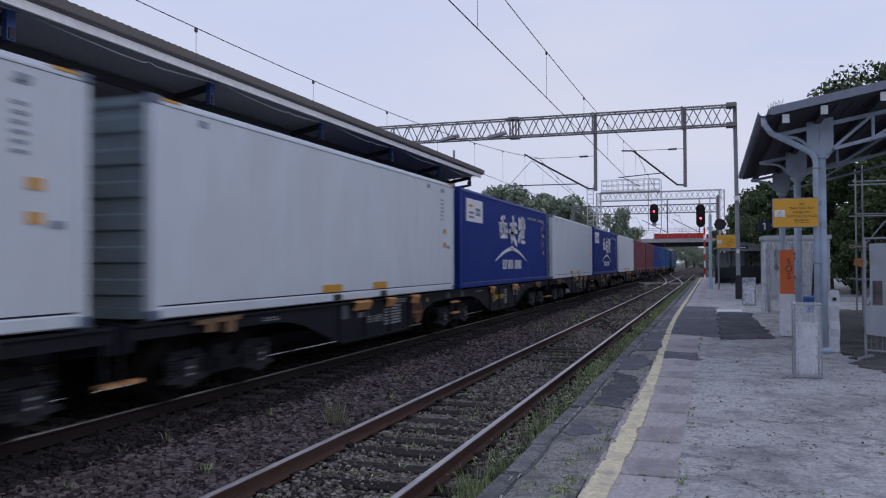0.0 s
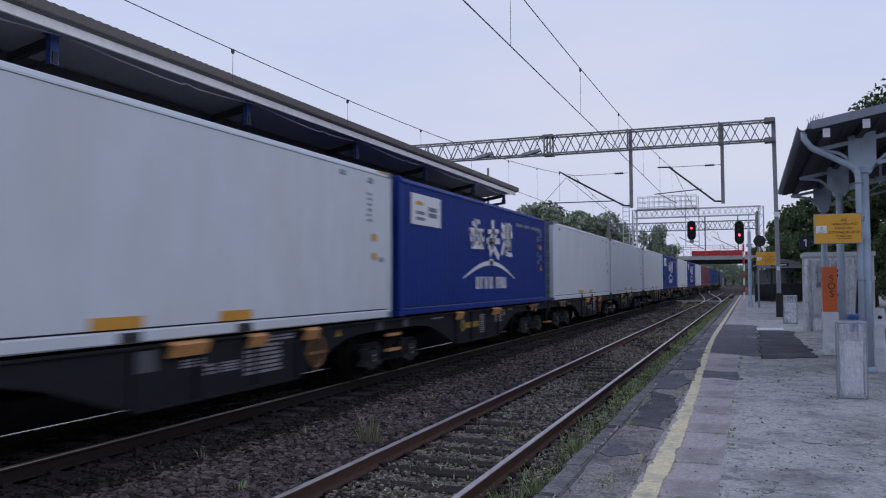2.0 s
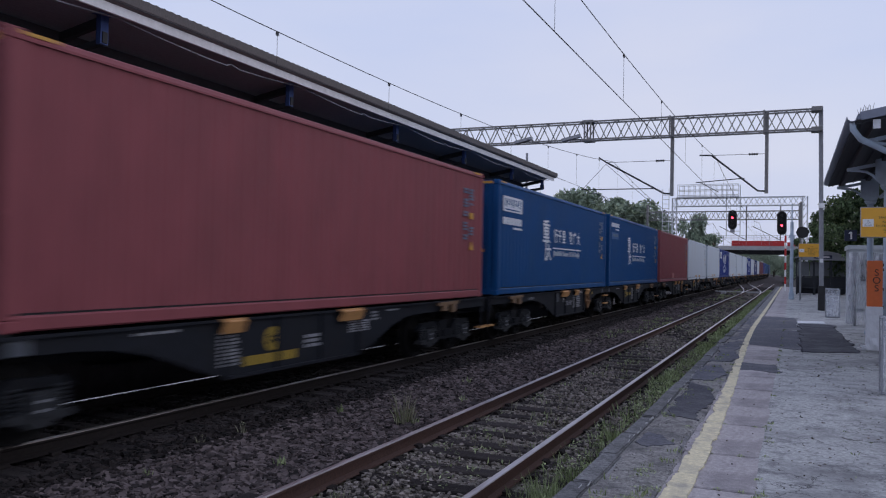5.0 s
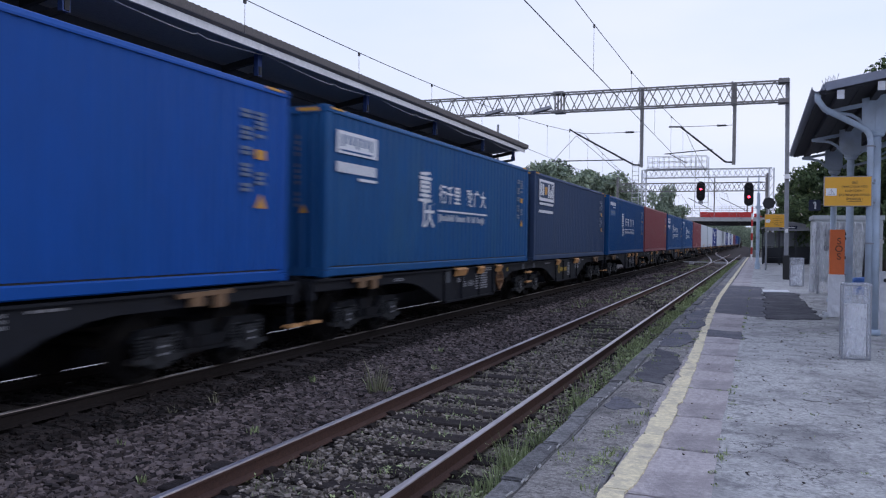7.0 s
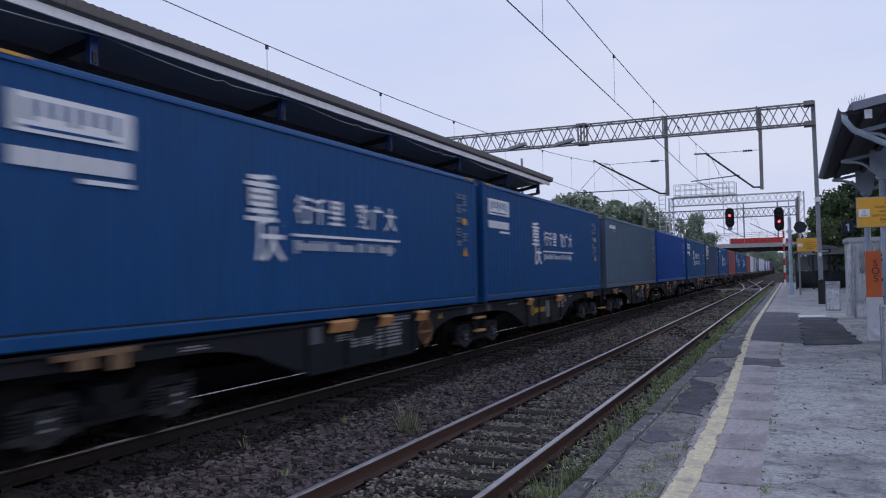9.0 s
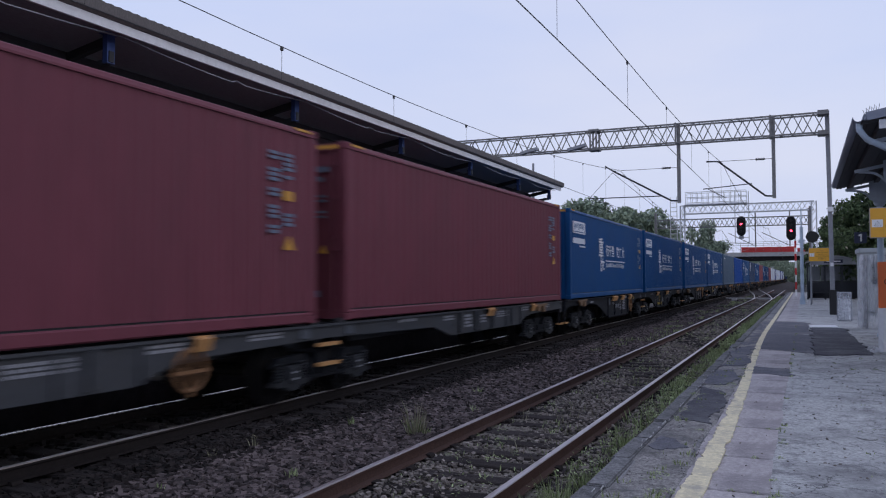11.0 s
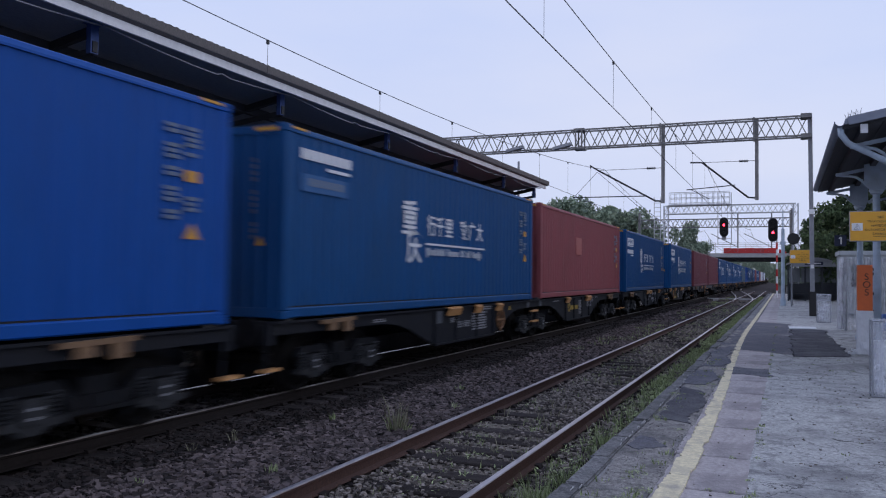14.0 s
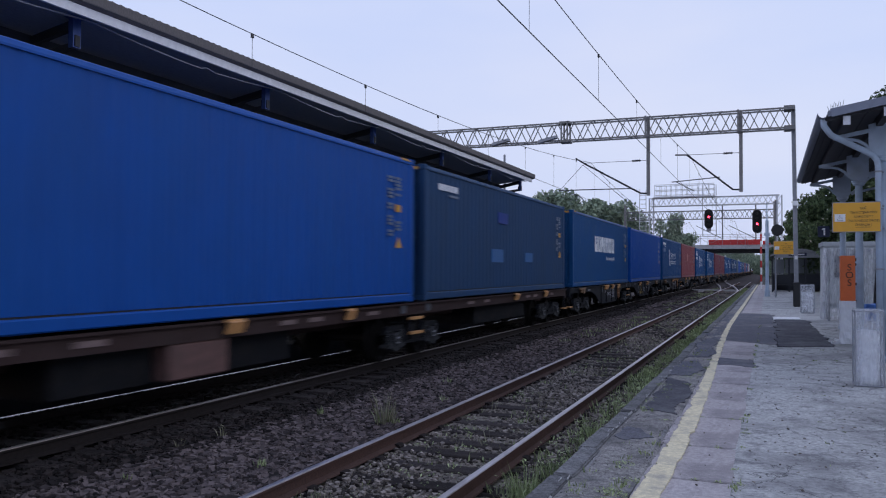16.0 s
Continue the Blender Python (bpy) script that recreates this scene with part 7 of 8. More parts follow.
    solid("post", bm, M_POST, "pale grey steel post on the platform", "post")
    d = thing("speed_board", pose(3.05, 52.4, 0), "round board on a slim post seen from behind", "railway sign")
    bm = bmesh.new()
    bar(bm, (0, -0.03, 4.33), (0, 0.03, 4.33), 0.74, None, 8)
    part("board", bm, M_BLACK, d, "dark octagonal board")
    bm = bmesh.new()
    bar(bm, (-0.1, 0.09, PLAT), (-0.1, 0.09, 6.2), 0.11, None, 8)
    part("post", bm, M_STEEL_OLD, d)


# ---- platform furniture ----
def warning_sign(name, x0, x1, y, z0, z1, posts, label):
    s = thing(name, pose((x0 + x1) / 2, y, 0), label, "warning sign")
    w, zc, k = x1 - x0, (z0 + z1) / 2, (z1 - z0) / 0.53
    bm = bmesh.new()
    box(bm, 0, 0, zc, w, 0.035, z1 - z0)
    bevel(bm, 0.008)
    f = part("frame", bm, M_SIGN_EDGE, s, "grey sign frame")
    bm = bmesh.new()
    box(bm, 0, -0.020, zc, w - 0.03, 0.006, z1 - z0 - 0.03)
    face = part("sign_face", bm, M_SIGN_Y, f, "amber sign face")
    bm = bmesh.new()
    box(bm, -w * 0.34, -0.026, zc - 0.01 * k, 0.17 * k, 0.006, 0.13 * k)
    part("pictogram_panel", bm, M_WHITE, f, "white pictogram panel")
    bm = bmesh.new()
    cx, cz = -w * 0.34, zc - 0.01 * k
    for a, b in (((-0.05, -0.045), (0, 0.045)), ((0, 0.045), (0.05, -0.045)), ((-0.05, -0.045), (0.05, -0.045)), ((0.006, 0.02), (-0.006, -0.01)), ((-0.006, -0.01), (0.006, -0.03))):
        bar(bm, (cx + a[0] * k, -0.030, cz + a[1] * k), (cx + b[0] * k, -0.030, cz + b[1] * k), 0.010 * k, 0.003)
    part("pictogram", bm, M_INK, f, "black triangle pictogram")
    lines = ("SIEĆ", "TRAKCYJNA POD", "NAPIĘCIEM !", "DOTKNIĘCIE GROZI", "ŚMIERCIĄ !")
    for i, t in enumerate(lines):
        lettering("lettering", t, 0.053 * k, M_INK, f, pose(w * 0.14, -0.0245, zc + 0.15 * k - 0.072 * k * i), "black lettering")
    bm = bmesh.new()
    box(bm, w * 0.14, -0.0245, zc - 0.178 * k, 0.24 * k, 0.003, 0.006 * k)
    part("underline", bm, M_INK, f)
    posts(s)
    return s


def furniture():
    def arms(s):
        for z in (2.63, 3.02):
            bm = bmesh.new()
            bar(bm, (0.2, 0.03, z), (0.48, 0.26, z), 0.025, 0.04)
            part("bracket", bm, M_STEEL_GREY, s, "steel bracket clamped to the post")
    warning_sign("warning_sign", 3.56, 4.32, 15.44, 2.555, 3.085, arms, "amber overhead-line warning sign fixed to the canopy post")

    def legs(s):
        bm = bmesh.new()
        bar(bm, (-0.45, 0.06, PLAT), (-0.45, 0.06, 3.6), 0.08, None, 8)
        part("post", bm, M_STEEL_GREY, s, "grey steel post")
    warning_sign("warning_sign", 2.82, 3.90, 50.0, 2.80, 3.58, legs, "amber overhead-line warning sign on a steel post")
    n = thing("platform_number_sign", pose(3.93, 24.0, 0), "navy platform number sign with white numeral", "sign")
    bm = bmesh.new()
    box(bm, 0, 0, 2.95, 0.30, 0.06, 0.30)
    bevel(bm, 0.01)
    p = part("panel", bm, M_NAVY, n)
    bm = bmesh.new()
    box(bm, 0.012, -0.034, 2.95, 0.042, 0.006, 0.20)
    box(bm, -0.022, -0.034, 3.022, 0.06, 0.005, 0.034, pose(0, 0, 0, 0, -38, 0))
    part("numeral", bm, M_WHITE, p, "white numeral one")
    bm = bmesh.new()
    bar(bm, (0.1, 0.05, 2.98), (0.46, 0.12, 2.98), 0.03)
    part("bracket", bm, M_STEEL_GREY, n)
    lamp = thing("globe_lamp", pose(4.08, 20.5, 3.02), "small white globe lamp on a bracket", "lamp")
    bm = bmesh.new()
    bmesh.ops.create_uvsphere(bm, u_segments=12, v_segments=8, radius=0.085)
    part("globe", bm, M_WHITE, lamp, "", True)
    bm = bmesh.new()
    bar(bm, (0.0, 0, 0.05), (0.36, -0.5, 0.05), 0.025)
    part("bracket", bm, M_STEEL_GREY, lamp)
    # help point
    s = thing("help_point", pose(4.10, 19.15, 0), "orange help point column wrapped in plastic film", "help point")
    bm = bmesh.new()
    box(bm, 0, 0, 1.72, 0.29, 0.20, 0.98)
    bevel(bm, 0.012)
    h = part("housing", bm, M_ORANGE, s, "orange steel housing")
    for i, ch in enumerate("SOS"):
        lettering("letter", ch, 0.20, M_INK, h, pose(0.03, -0.105, 1.95 - 0.165 * i), "dark letter")
    bm = bmesh.new()
    box(bm, 0, 0.01, 0.76, 0.25, 0.16, 0.92)
    part("column", bm, M_STEEL_GREY, s)
    bm = bmesh.new()
    for z in (2.12, 2.02, 1.6, 1.22, 1.05):
        box(bm, 0.155, 0, z, 0.03, 0.08, 0.06)
    part("hinge", bm, M_BLACK, s)
    bm = bmesh.new()
    rnd = random.Random(8)
    bmesh.ops.create_cube(bm, size=1.0, matrix=Matrix.Translation((0, 0, 0.77)) @ Matrix.Diagonal((0.31, 0.24, 0.93, 1)))
    bmesh.ops.subdivide_edges(bm, edges=bm.edges[:], cuts=6, use_grid_fill=True)
    for v in bm.verts:
        k = 0.018 + (0.03 if v.co.z < 0.45 else 0)
        v.co.x += k * noise.noise(v.co * 9)
        v.co.y += k * noise.noise(v.co * 8 + Vector((3, 0, 0)))
    part("wrapping", bm, M_SACK, s, "crumpled white plastic wrapping")
    bm = bmesh.new()
    for a in ((-0.17, 0.34), (-0.26, 0.32), (-0.2, 0.38)):
        box(bm, a[0], -0.1, a[1], 0.16, 0.02, 0.05, pose(0, 0, 0, 20, 15, 30))
    part("loose_film", bm, M_SACK, s)

    def bin_at(x, y, w, label):
        b = thing("litter_bin", pose(x, y, PLAT), label, "litter bin")
        bm = bmesh.new()
        r = 0.19
        rings = []
        for i in range(11):
            z = 0.02 + 0.74 * i / 10
            ring = []
            for j in range(24):
                a = 2 * math.pi * j / 24
                q = (abs(math.cos(a)) ** 4 + abs(math.sin(a)) ** 4) ** -0.25
                k = (w / 2 - 0.02) * (q * 0.9 + 0.06 * noise.noise((math.cos(a) * 2, math.sin(a) * 2, z * 4)) + (0.03 if i == 10 else 0))
                ring.append(bm.verts.new((k * math.cos(a), k * math.sin(a), z + (0.015 * noise.noise((a * 2, 0, 3)) if i == 10 else 0))))
            rings.append(ring)
        for a, c2 in zip(rings, rings[1:]):
            for j in range(24):
                bm.faces.new((a[j], a[(j + 1) % 24], c2[(j + 1) % 24], c2[j]))
        bm.faces.new(rings[0][::-1])
        part("bag", bm, M_SACK, b, "white plastic bag", True)
        bm = bmesh.new()
        for z in (0.0, 1.02):
            q = [(-w / 2, -w / 2, z + 0.012), (w / 2, -w / 2, z + 0.012), (w / 2, w / 2, z + 0.012), (-w / 2, w / 2, z + 0.012), (-w / 2, -w / 2, z + 0.012)]
            tube(bm, q, 0.026, 6)
        for sx in (-1, 1):
            for sy in (-1, 1):
                bar(bm, (sx * w / 2, sy * w / 2, 0), (sx * w / 2, sy * w / 2, 1.03), 0.024, None, 6)
        part("frame", bm, M_STEEL_GREY, b, "slim grey bin frame")
        bm = bmesh.new()
        for sx, sy, dx, dy in ((0, -1, w, 0.004), (0, 1, w, 0.004), (-1, 0, 0.004, w), (1, 0, 0.004, w)):
            box(bm, sx * (w / 2 + 0.008), sy * (w / 2 + 0.008), 0.54, dx, dy, 1.04)
        part("film_wrap", bm, M_FILM_THIN, b, "clear plastic film wrapped round")
        return b
    bin_at(3.79, 12.4, 0.345, "litter bin with white bag wrapped in clear film")
    bin_at(3.86, 32.4, 0.46, "litter bin with white bag wrapped in clear film")
    # wrapped ticket pillar behind the canopy post, and wrapped benches
    t = thing("wrapped_pillar", pose(4.62, 16.0, PLAT), "slim pillar wrapped in torn plastic film", "pillar")
    bm = bmesh.new()
    bmesh.ops.create_cube(bm, size=1.0, matrix=Matrix.Translation((0, 0, 0.56)) @ Matrix.Diagonal((0.17, 0.14, 1.12, 1)))
    bmesh.ops.subdivide_edges(bm, edges=bm.edges[:], cuts=7, use_grid_fill=True)
    for v in bm.verts:
        v.co.x += 0.035 * noise.noise(v.co * 6)
        v.co.y += 0.03 * noise.noise(v.co * 7 + Vector((0, 4, 0)))
    part("film", bm, M_SACK, t, "torn white film")
    bm = bmesh.new()
    bar(bm, (0.0, -0.10, 0.96), (0.0, -0.06, 0.96), 0.07, None, 10)
    part("lens", bm, M_BLACK, t)
    w = thing("wrapped_kiosk", pose(5.0, 28.2, PLAT), "tall kiosk frame wrapped in hanging plastic sheet", "kiosk")
    bm = bmesh.new()
    for x in (-0.72, 0.0, 0.72):
        bar(bm, (x, -0.4, 0), (x, -0.4, 2.25), 0.07)
        bar(bm, (x, 0.5, 0), (x, 0.5, 2.25), 0.07)
    for z in (0.5, 2.2):
        bar(bm, (-0.72, -0.4, z), (0.72, -0.4, z), 0.06)
    part("frame", bm, M_STEEL_GREY, w)
    bm = bmesh.new()
    n = 40
    top = [bm.verts.new((-0.80 + 1.6 * i / n, -0.47 + 0.05 * math.sin(i * 1.7), 2.28)) for i in range(n + 1)]
    low = [bm.verts.new((-0.86 + 1.72 * i / n, -0.52 + 0.12 * math.sin(i * 1.7 + 0.6), 0.04)) for i in range(n + 1)]
    for i in range(n):
        bm.faces.new((top[i], top[i + 1], low[i + 1], low[i]))
    ga = [bm.verts.new((-0.80 - 0.05 * math.sin(i * 1.9), -0.47 + 1.0 * i / 20, 2.28)) for i in range(21)]
    gb = [bm.verts.new((-0.86 - 0.09 * math.sin(i * 1.9), -0.52 + 1.0 * i / 20, 0.04)) for i in range(21)]
    for i in range(20):
        bm.faces.new((ga[i], ga[i + 1], gb[i + 1], gb[i]))
    part("hanging_film", bm, M_FILM, w, "cloudy hanging plastic sheet")
    for x, a in ((-0.25, 8), (0.15, -3), (0.5, 4)):
        bm = bmesh.new()
        bar(bm, (x, -0.62, 0.0), (x + math.sin(radians(a)) * 1.7, -0.56, 1.7), 0.05, 0.05)
        part("prop", bm, M_STEEL_DARK, w, "dark leaning prop")
    bm = bmesh.new()
    bmesh.ops.create_cube(bm, size=1.0, matrix=Matrix.Translation((0.42, -0.75, 0.35)) @ Matrix.Diagonal((0.55, 0.4, 0.5, 1)))
    bmesh.ops.subdivide_edges(bm, edges=bm.edges[:], cuts=5, use_grid_fill=True)
    for v in bm.verts:
        v.co += Vector((0.06, 0.06, 0.05)) * noise.noise(v.co * 5)
        v.co.z = max(v.co.z, 0.0)
    solid("tarpaulin", bm, M_TARP, "crumpled blue tarpaulin on the ground", "tarpaulin", m=pose(5.0, 27.0, PLAT), smooth=True)
    # pale site cabin behind
    h = thing("site_cabin", pose(6.0, 38.5, PLAT), "pale grey-green site cabin behind the canopy", "site cabin")
    bm = bmesh.new()
    span(bm, -1.3, 1.3, -1.3, 1.3, 0.0, 2.62)
    b = part("wall", bm, M_HUT, h)
    bm = bmesh.new()
    span(bm, -1.36, 1.36, -1.36, 1.36, 2.621, 2.80)
    part("roof", bm, M_HUT, h, "flat pale roof rim")
    bm = bmesh.new()
    for i in range(7):
        span(bm, -1.1 + 0.35 * i, -1.07 + 0.35 * i, -1.33, -1.301, 0.1, 2.5)
    part("cladding_rib", bm, M_HUT, h)
    bm = bmesh.new()
    span(bm, -0.9, -0.4, -1.34, -1.31, 1.3, 2.2)
    part("window", bm, M_SHELTER, h, "small dark window")
    # waiting shelter
    s = thing("waiting_shelter", pose(4.5, 63.0, PLAT), "dark glazed waiting shelter with arched roof", "shelter")
    bm = bmesh.new()
    ring = [(-1.85 + 3.7 * i / 12, 2.62 + 0.46 * math.sin(math.pi * i / 12)) for i in range(13)]
    prism(bm, ring + [(u, z + 0.08) for u, z in ring[::-1]], "y", -0.3, 2.2)
    part("roof", bm, M_STEEL_GREY, s, "pale arched roof")
    bm = bmesh.new()
    prism(bm, [(u * 0.97, z) for u, z in ring[1:-1]] + [(1.6, 2.5), (-1.6, 2.5)], "y", -0.1, -0.05)
    part("pediment", bm, M_STEEL_GREY, s)
    bm = bmesh.new()
    span(bm, -0.6, 0.6, -0.14, -0.101, 2.62, 2.86)
    part("name_board", bm, M_NAVY, s, "navy board with unreadable name")
    bm = bmesh.new()
    span(bm, -0.45, 0.45, -0.15, -0.142, 2.70, 2.78)
    part("name_bar", bm, M_WHITE, s)
    for x in (-1.7, -0.55, 0.55, 1.7):
        for y in (0, 2.0):
            bm = bmesh.new()
            bar(bm, (x, y, 0), (x, y, 2.6), 0.09)
            part("upright", bm, M_SHELTER, s, "dark frame upright")
    for y, z, w in ((0, 2.55, 0.1), (2.0, 1.3, 0.07)):
        bm = bmesh.new()
        bar(bm, (-1.7, y, z), (1.7, y, z), w)
        part("rail", bm, M_SHELTER, s)
    bm = bmesh.new()
    span(bm, -1.65, 1.65, 1.95, 2.05, 0.05, 1.25)
    for x in (-1.66, 1.66):
        span(bm, x - 0.03, x + 0.03, 0.05, 1.94, 0.05, 1.25)
    part("lower_panel", bm, M_SHELTER, s, "dark lower panel")
    for i in range(4):
        bm = bmesh.new()
        span(bm, -1.62 + 0.82 * i, -0.85 + 0.82 * i, 1.98, 2.0, 1.36, 2.4)
        part("pane", bm, M_PALE_GLASS, s, "hazy glass pane")
    bm = bmesh.new()
    span(bm, -1.4, 1.4, 1.3, 1.8, 0.42, 0.50)
    part("bench", bm, M_SHELTER, s)
    # banner on a fence panel
    b = thing("banner_fence", pose(0, 0, 0), "mesh fence panel with hanging printed banners", "site fence")
    bm = bmesh.new()
    a0, a1 = Vector((4.96, 14.95, PLAT)), Vector((6.9, 13.6, PLAT))
    for t in (0, 1):
        p = a0.lerp(a1, t)
        bar(bm, p, p + Vector((0, 0, 2.05)), 0.042, None, 8)
        bar(bm, p + Vector((-0.15, -0.3, 0)), p + Vector((0.15, 0.3, 0.0)), 0.06, 0.10)
    for z in (0.15, 2.03):
        bar(bm, a0 + Vector((0, 0, z)), a1 + Vector((0, 0, z)), 0.035, None, 8)
    part("frame", bm, M_STEEL_GREY, b, "galvanised fence frame")
    bm = bmesh.new()
    for i in range(1, 26):
        p = a0.lerp(a1, i / 26)
        bar(bm, p + Vector((0, 0, 0.15)), p + Vector((0, 0, 2.03)), 0.005)
    for i in range(1, 14):
        z = 0.15 + 1.88 * i / 14
        bar(bm, a0 + Vector((0, 0, z)), a1 + Vector((0, 0, z)), 0.005)
    part("wire_mesh", bm, M_STEEL_GREY, b, "thin wire mesh")

    def sheet(u0, u1, z0, z1, off, material, name, label, skew=0.0):
        d = (a1 - a0)
        nrm = Vector((d.y, -d.x, 0)).normalized()
        bm2 = bmesh.new()
        n2 = 14
        cols = []
        for i in range(n2 + 1):
            t = u0 + (u1 - u0) * i / n2
            p = a0 + d * t + nrm * (off + 0.012 * math.sin(i * 1.3))
            cols.append((bm2.verts.new(p + Vector((0, 0, z0 - PLAT + skew * i / n2))), bm2.verts.new(p + Vector((0, 0, z1 - PLAT + skew * i / n2)))))
        for (la, ha), (lb, hb) in zip(cols, cols[1:]):
            bm2.faces.new((la, lb, hb, ha))
        f2 = bmesh.ops.solidify(bm2, geom=bm2.faces[:], thickness=0.004)
        part(name, bm2, material, b, label)
    sheet(0.04, 0.98, 1.20, 2.24, 0.030, M_BANNER, "banner", "pale printed banner", 0.02)
    sheet(0.06, 0.45, 1.22, 1.62, 0.040, M_BANNER_PIC, "banner_picture", "dark banner picture")
    sheet(0.01, 0.55, 0.72, 1.20, 0.045, M_BANNER, "poster", "white poster sheet with faint text", -0.08)
    # scaffolding
    s = thing("scaffold", pose(7.9, 27.0, PLAT), "steel tube scaffolding with boards behind the canopy", "scaffolding")
    for x in (-1.0, 0.6, 2.2, 3.8):
        for y in (0, 1.2):
            bm = bmesh.new()
            bar(bm, (x, y, 0), (x, y, 4.6), 0.05, None, 8)
            part("standard", bm, M_STEEL_GREY, s, "galvanised tube")
    for z in (1.1, 2.1, 3.1, 4.1):
        for y in (0, 1.2):
            bm = bmesh.new()
            bar(bm, (-1.2, y, z), (4.0, y, z), 0.045, None, 8)
            part("ledger", bm, M_STEEL_GREY, s)
    for x in (-1.0, 0.6, 2.2):
        bm = bmesh.new()
        bar(bm, (x, -0.04, 0.2), (x + 1.6, -0.04, 2.1), 0.045, None, 8)
        bar(bm, (x, -0.04, 2.1), (x + 1.6, -0.04, 4.1), 0.045, None, 8)
        part("brace", bm, M_STEEL_GREY, s)
    bm = bmesh.new()
    for i in range(4):
        span(bm, -1.2, 4.0, 0.05 + 0.28 * i, 0.30 + 0.28 * i, 2.14, 2.18)
    part("deck_board", bm, M_WOOD, s, "timber deck boards")
    # loose fence line and barrier sign in the works area
    f = thing("site_fence", pose(6.1, 22.2, PLAT), "row of galvanised site fence panels", "site fence")
    for i in range(3):
        bm = bmesh.new()
        x = 2.0 * i
        for xx in (x, x + 1.95):
            bar(bm, (xx, 0.3 * i, 0), (xx, 0.3 * i, 1.95), 0.042, None, 8)
        for z in (0.15, 1.95):
            bar(bm, (x, 0.3 * i, z), (x + 1.95, 0.3 * i, z), 0.035, None, 8)
        for k in range(1, 20):
            bar(bm, (x + 1.95 * k / 20, 0.3 * i, 0.15), (x + 1.95 * k / 20, 0.3 * i, 1.95), 0.004)
        part("panel", bm, M_STEEL_GREY, f)
    bm = bmesh.new()
    box(bm, -0.05, -0.05, 1.62, 0.30, 0.02, 0.20, pose(0, 0, 0, 0, 14, 0))
    part("tag", bm, M_FLAP, f, "small amber tag")
    q = thing("finger_post", pose(5.72, 25.4, PLAT), "small white post with cross plates", "post")
    bm = bmesh.new()
    span(bm, -0.05, 0.05, -0.04, 0.04, 0.0, 1.75)
    part("upright", bm, M_WHITE, q)
    bm = bmesh.new()
    span(bm, -0.28, 0.05, -0.06, -0.042, 1.30, 1.40)
    span(bm, -0.08, 0.08, -0.06, -0.042, 1.62, 1.72)
    part("plate", bm, M_WHITE, q)
    # spoil and stacked material in the works area
    for x, y, r0, h0, lab in ((8.4, 23.5, 1.3, 0.45, "low heap of dark spoil"), (10.5, 25.5, 1.8, 0.7, "heap of dark spoil and rubble")):
        bm = bmesh.new()
        bmesh.ops.create_icosphere(bm, subdivisions=4, radius=1.0)
        for v in bm.verts:
            n3 = 0.25 * noise.noise(v.co * 2.3) + 0.1 * noise.noise(v.co * 6)
            v.co = Vector((v.co.x * r0 * (1 + n3), v.co.y * r0 * (1 + n3), max(v.co.z, -0.05) * h0 * (1 + 2 * n3)))
        solid("spoil_heap", bm, M_SOIL, lab, "spoil heap", m=pose(x, y, PLAT), smooth=True)
    k = thing("pallet_stack", pose(6.9, 21.3, PLAT), "stack of raw timber boards", "timber stack")
    for i in range(4):
        bm = bmesh.new()
        span(bm, -0.8, 0.8, -0.35 + 0.02 * i, 0.35 + 0.02 * i, 0.07 * i, 0.07 * i + 0.05)
        part("board", bm, M_WOOD, k)


# ---- bridge and distance ----
def bridge():
    b = thing("road_bridge", pose(0, 170, 0), "road bridge with red parapet panels across the tracks", "bridge")
    bm = bmesh.new()
    span(bm, -60, 40, -4, 4, 6.05, 6.85)
    part("edge_beam", bm, M_BEAM, b, "pale concrete edge beam")
    bm = bmesh.new()
    span(bm, -60, 40, -3.6, 3.6, 5.30, 6.049)
    part("girder", bm, M_CONC_SHADED, b, "dark girders under the deck")
    for x0, x1, z1 in ((-8.45, 1.1, 8.30), (-23.5, -11.6, 8.75), (1.6, 14, 8.0)):
        bm = bmesh.new()
        n = int((x1 - x0) / 1.2)
        for i in range(n):
            a = x0 + (x1 - x0) * i / n
            span(bm, a, a + (x1 - x0) / n - 0.008, -4.10 + 0.02 * (i % 2), -4.01, 6.85, z1 - (0.46 if i % 3 else 0.42))
        part("parapet_panel", bm, M_RED, b, "red parapet sheeting")
    bm = bmesh.new()
    for i in range(60):
        x = -45 + 1.4 * i
        bar(bm, (x, -4.05, 6.8), (x, -4.05, 8.9), 0.07)
    for z in (8.2, 8.55, 8.9):
        bar(bm, (-45, -4.05, z), (39, -4.05, z), 0.06)
    part("railing", bm, M_STEEL_GREY, b, "pale steel railing")
    for x in (-24, 17):
        bm = bmesh.new()
        span(bm, x - 3, x + 3, -4.5, 4.5, -0.5, 5.3)
        part("abutment", bm, M_CONC_DARK, b, "dark concrete abutment")
    for x0, x1 in ((-90, -26), (19, 90)):
        bm = bmesh.new()
        prism(bm, [(x0, -0.6), (x1, -0.6), (x1, 5.6), (x0, 5.6)], "y", 160, 182)
        solid("embankment", bm, M_SOIL, "grassy road embankment beside the bridge", "embankment", "structure")


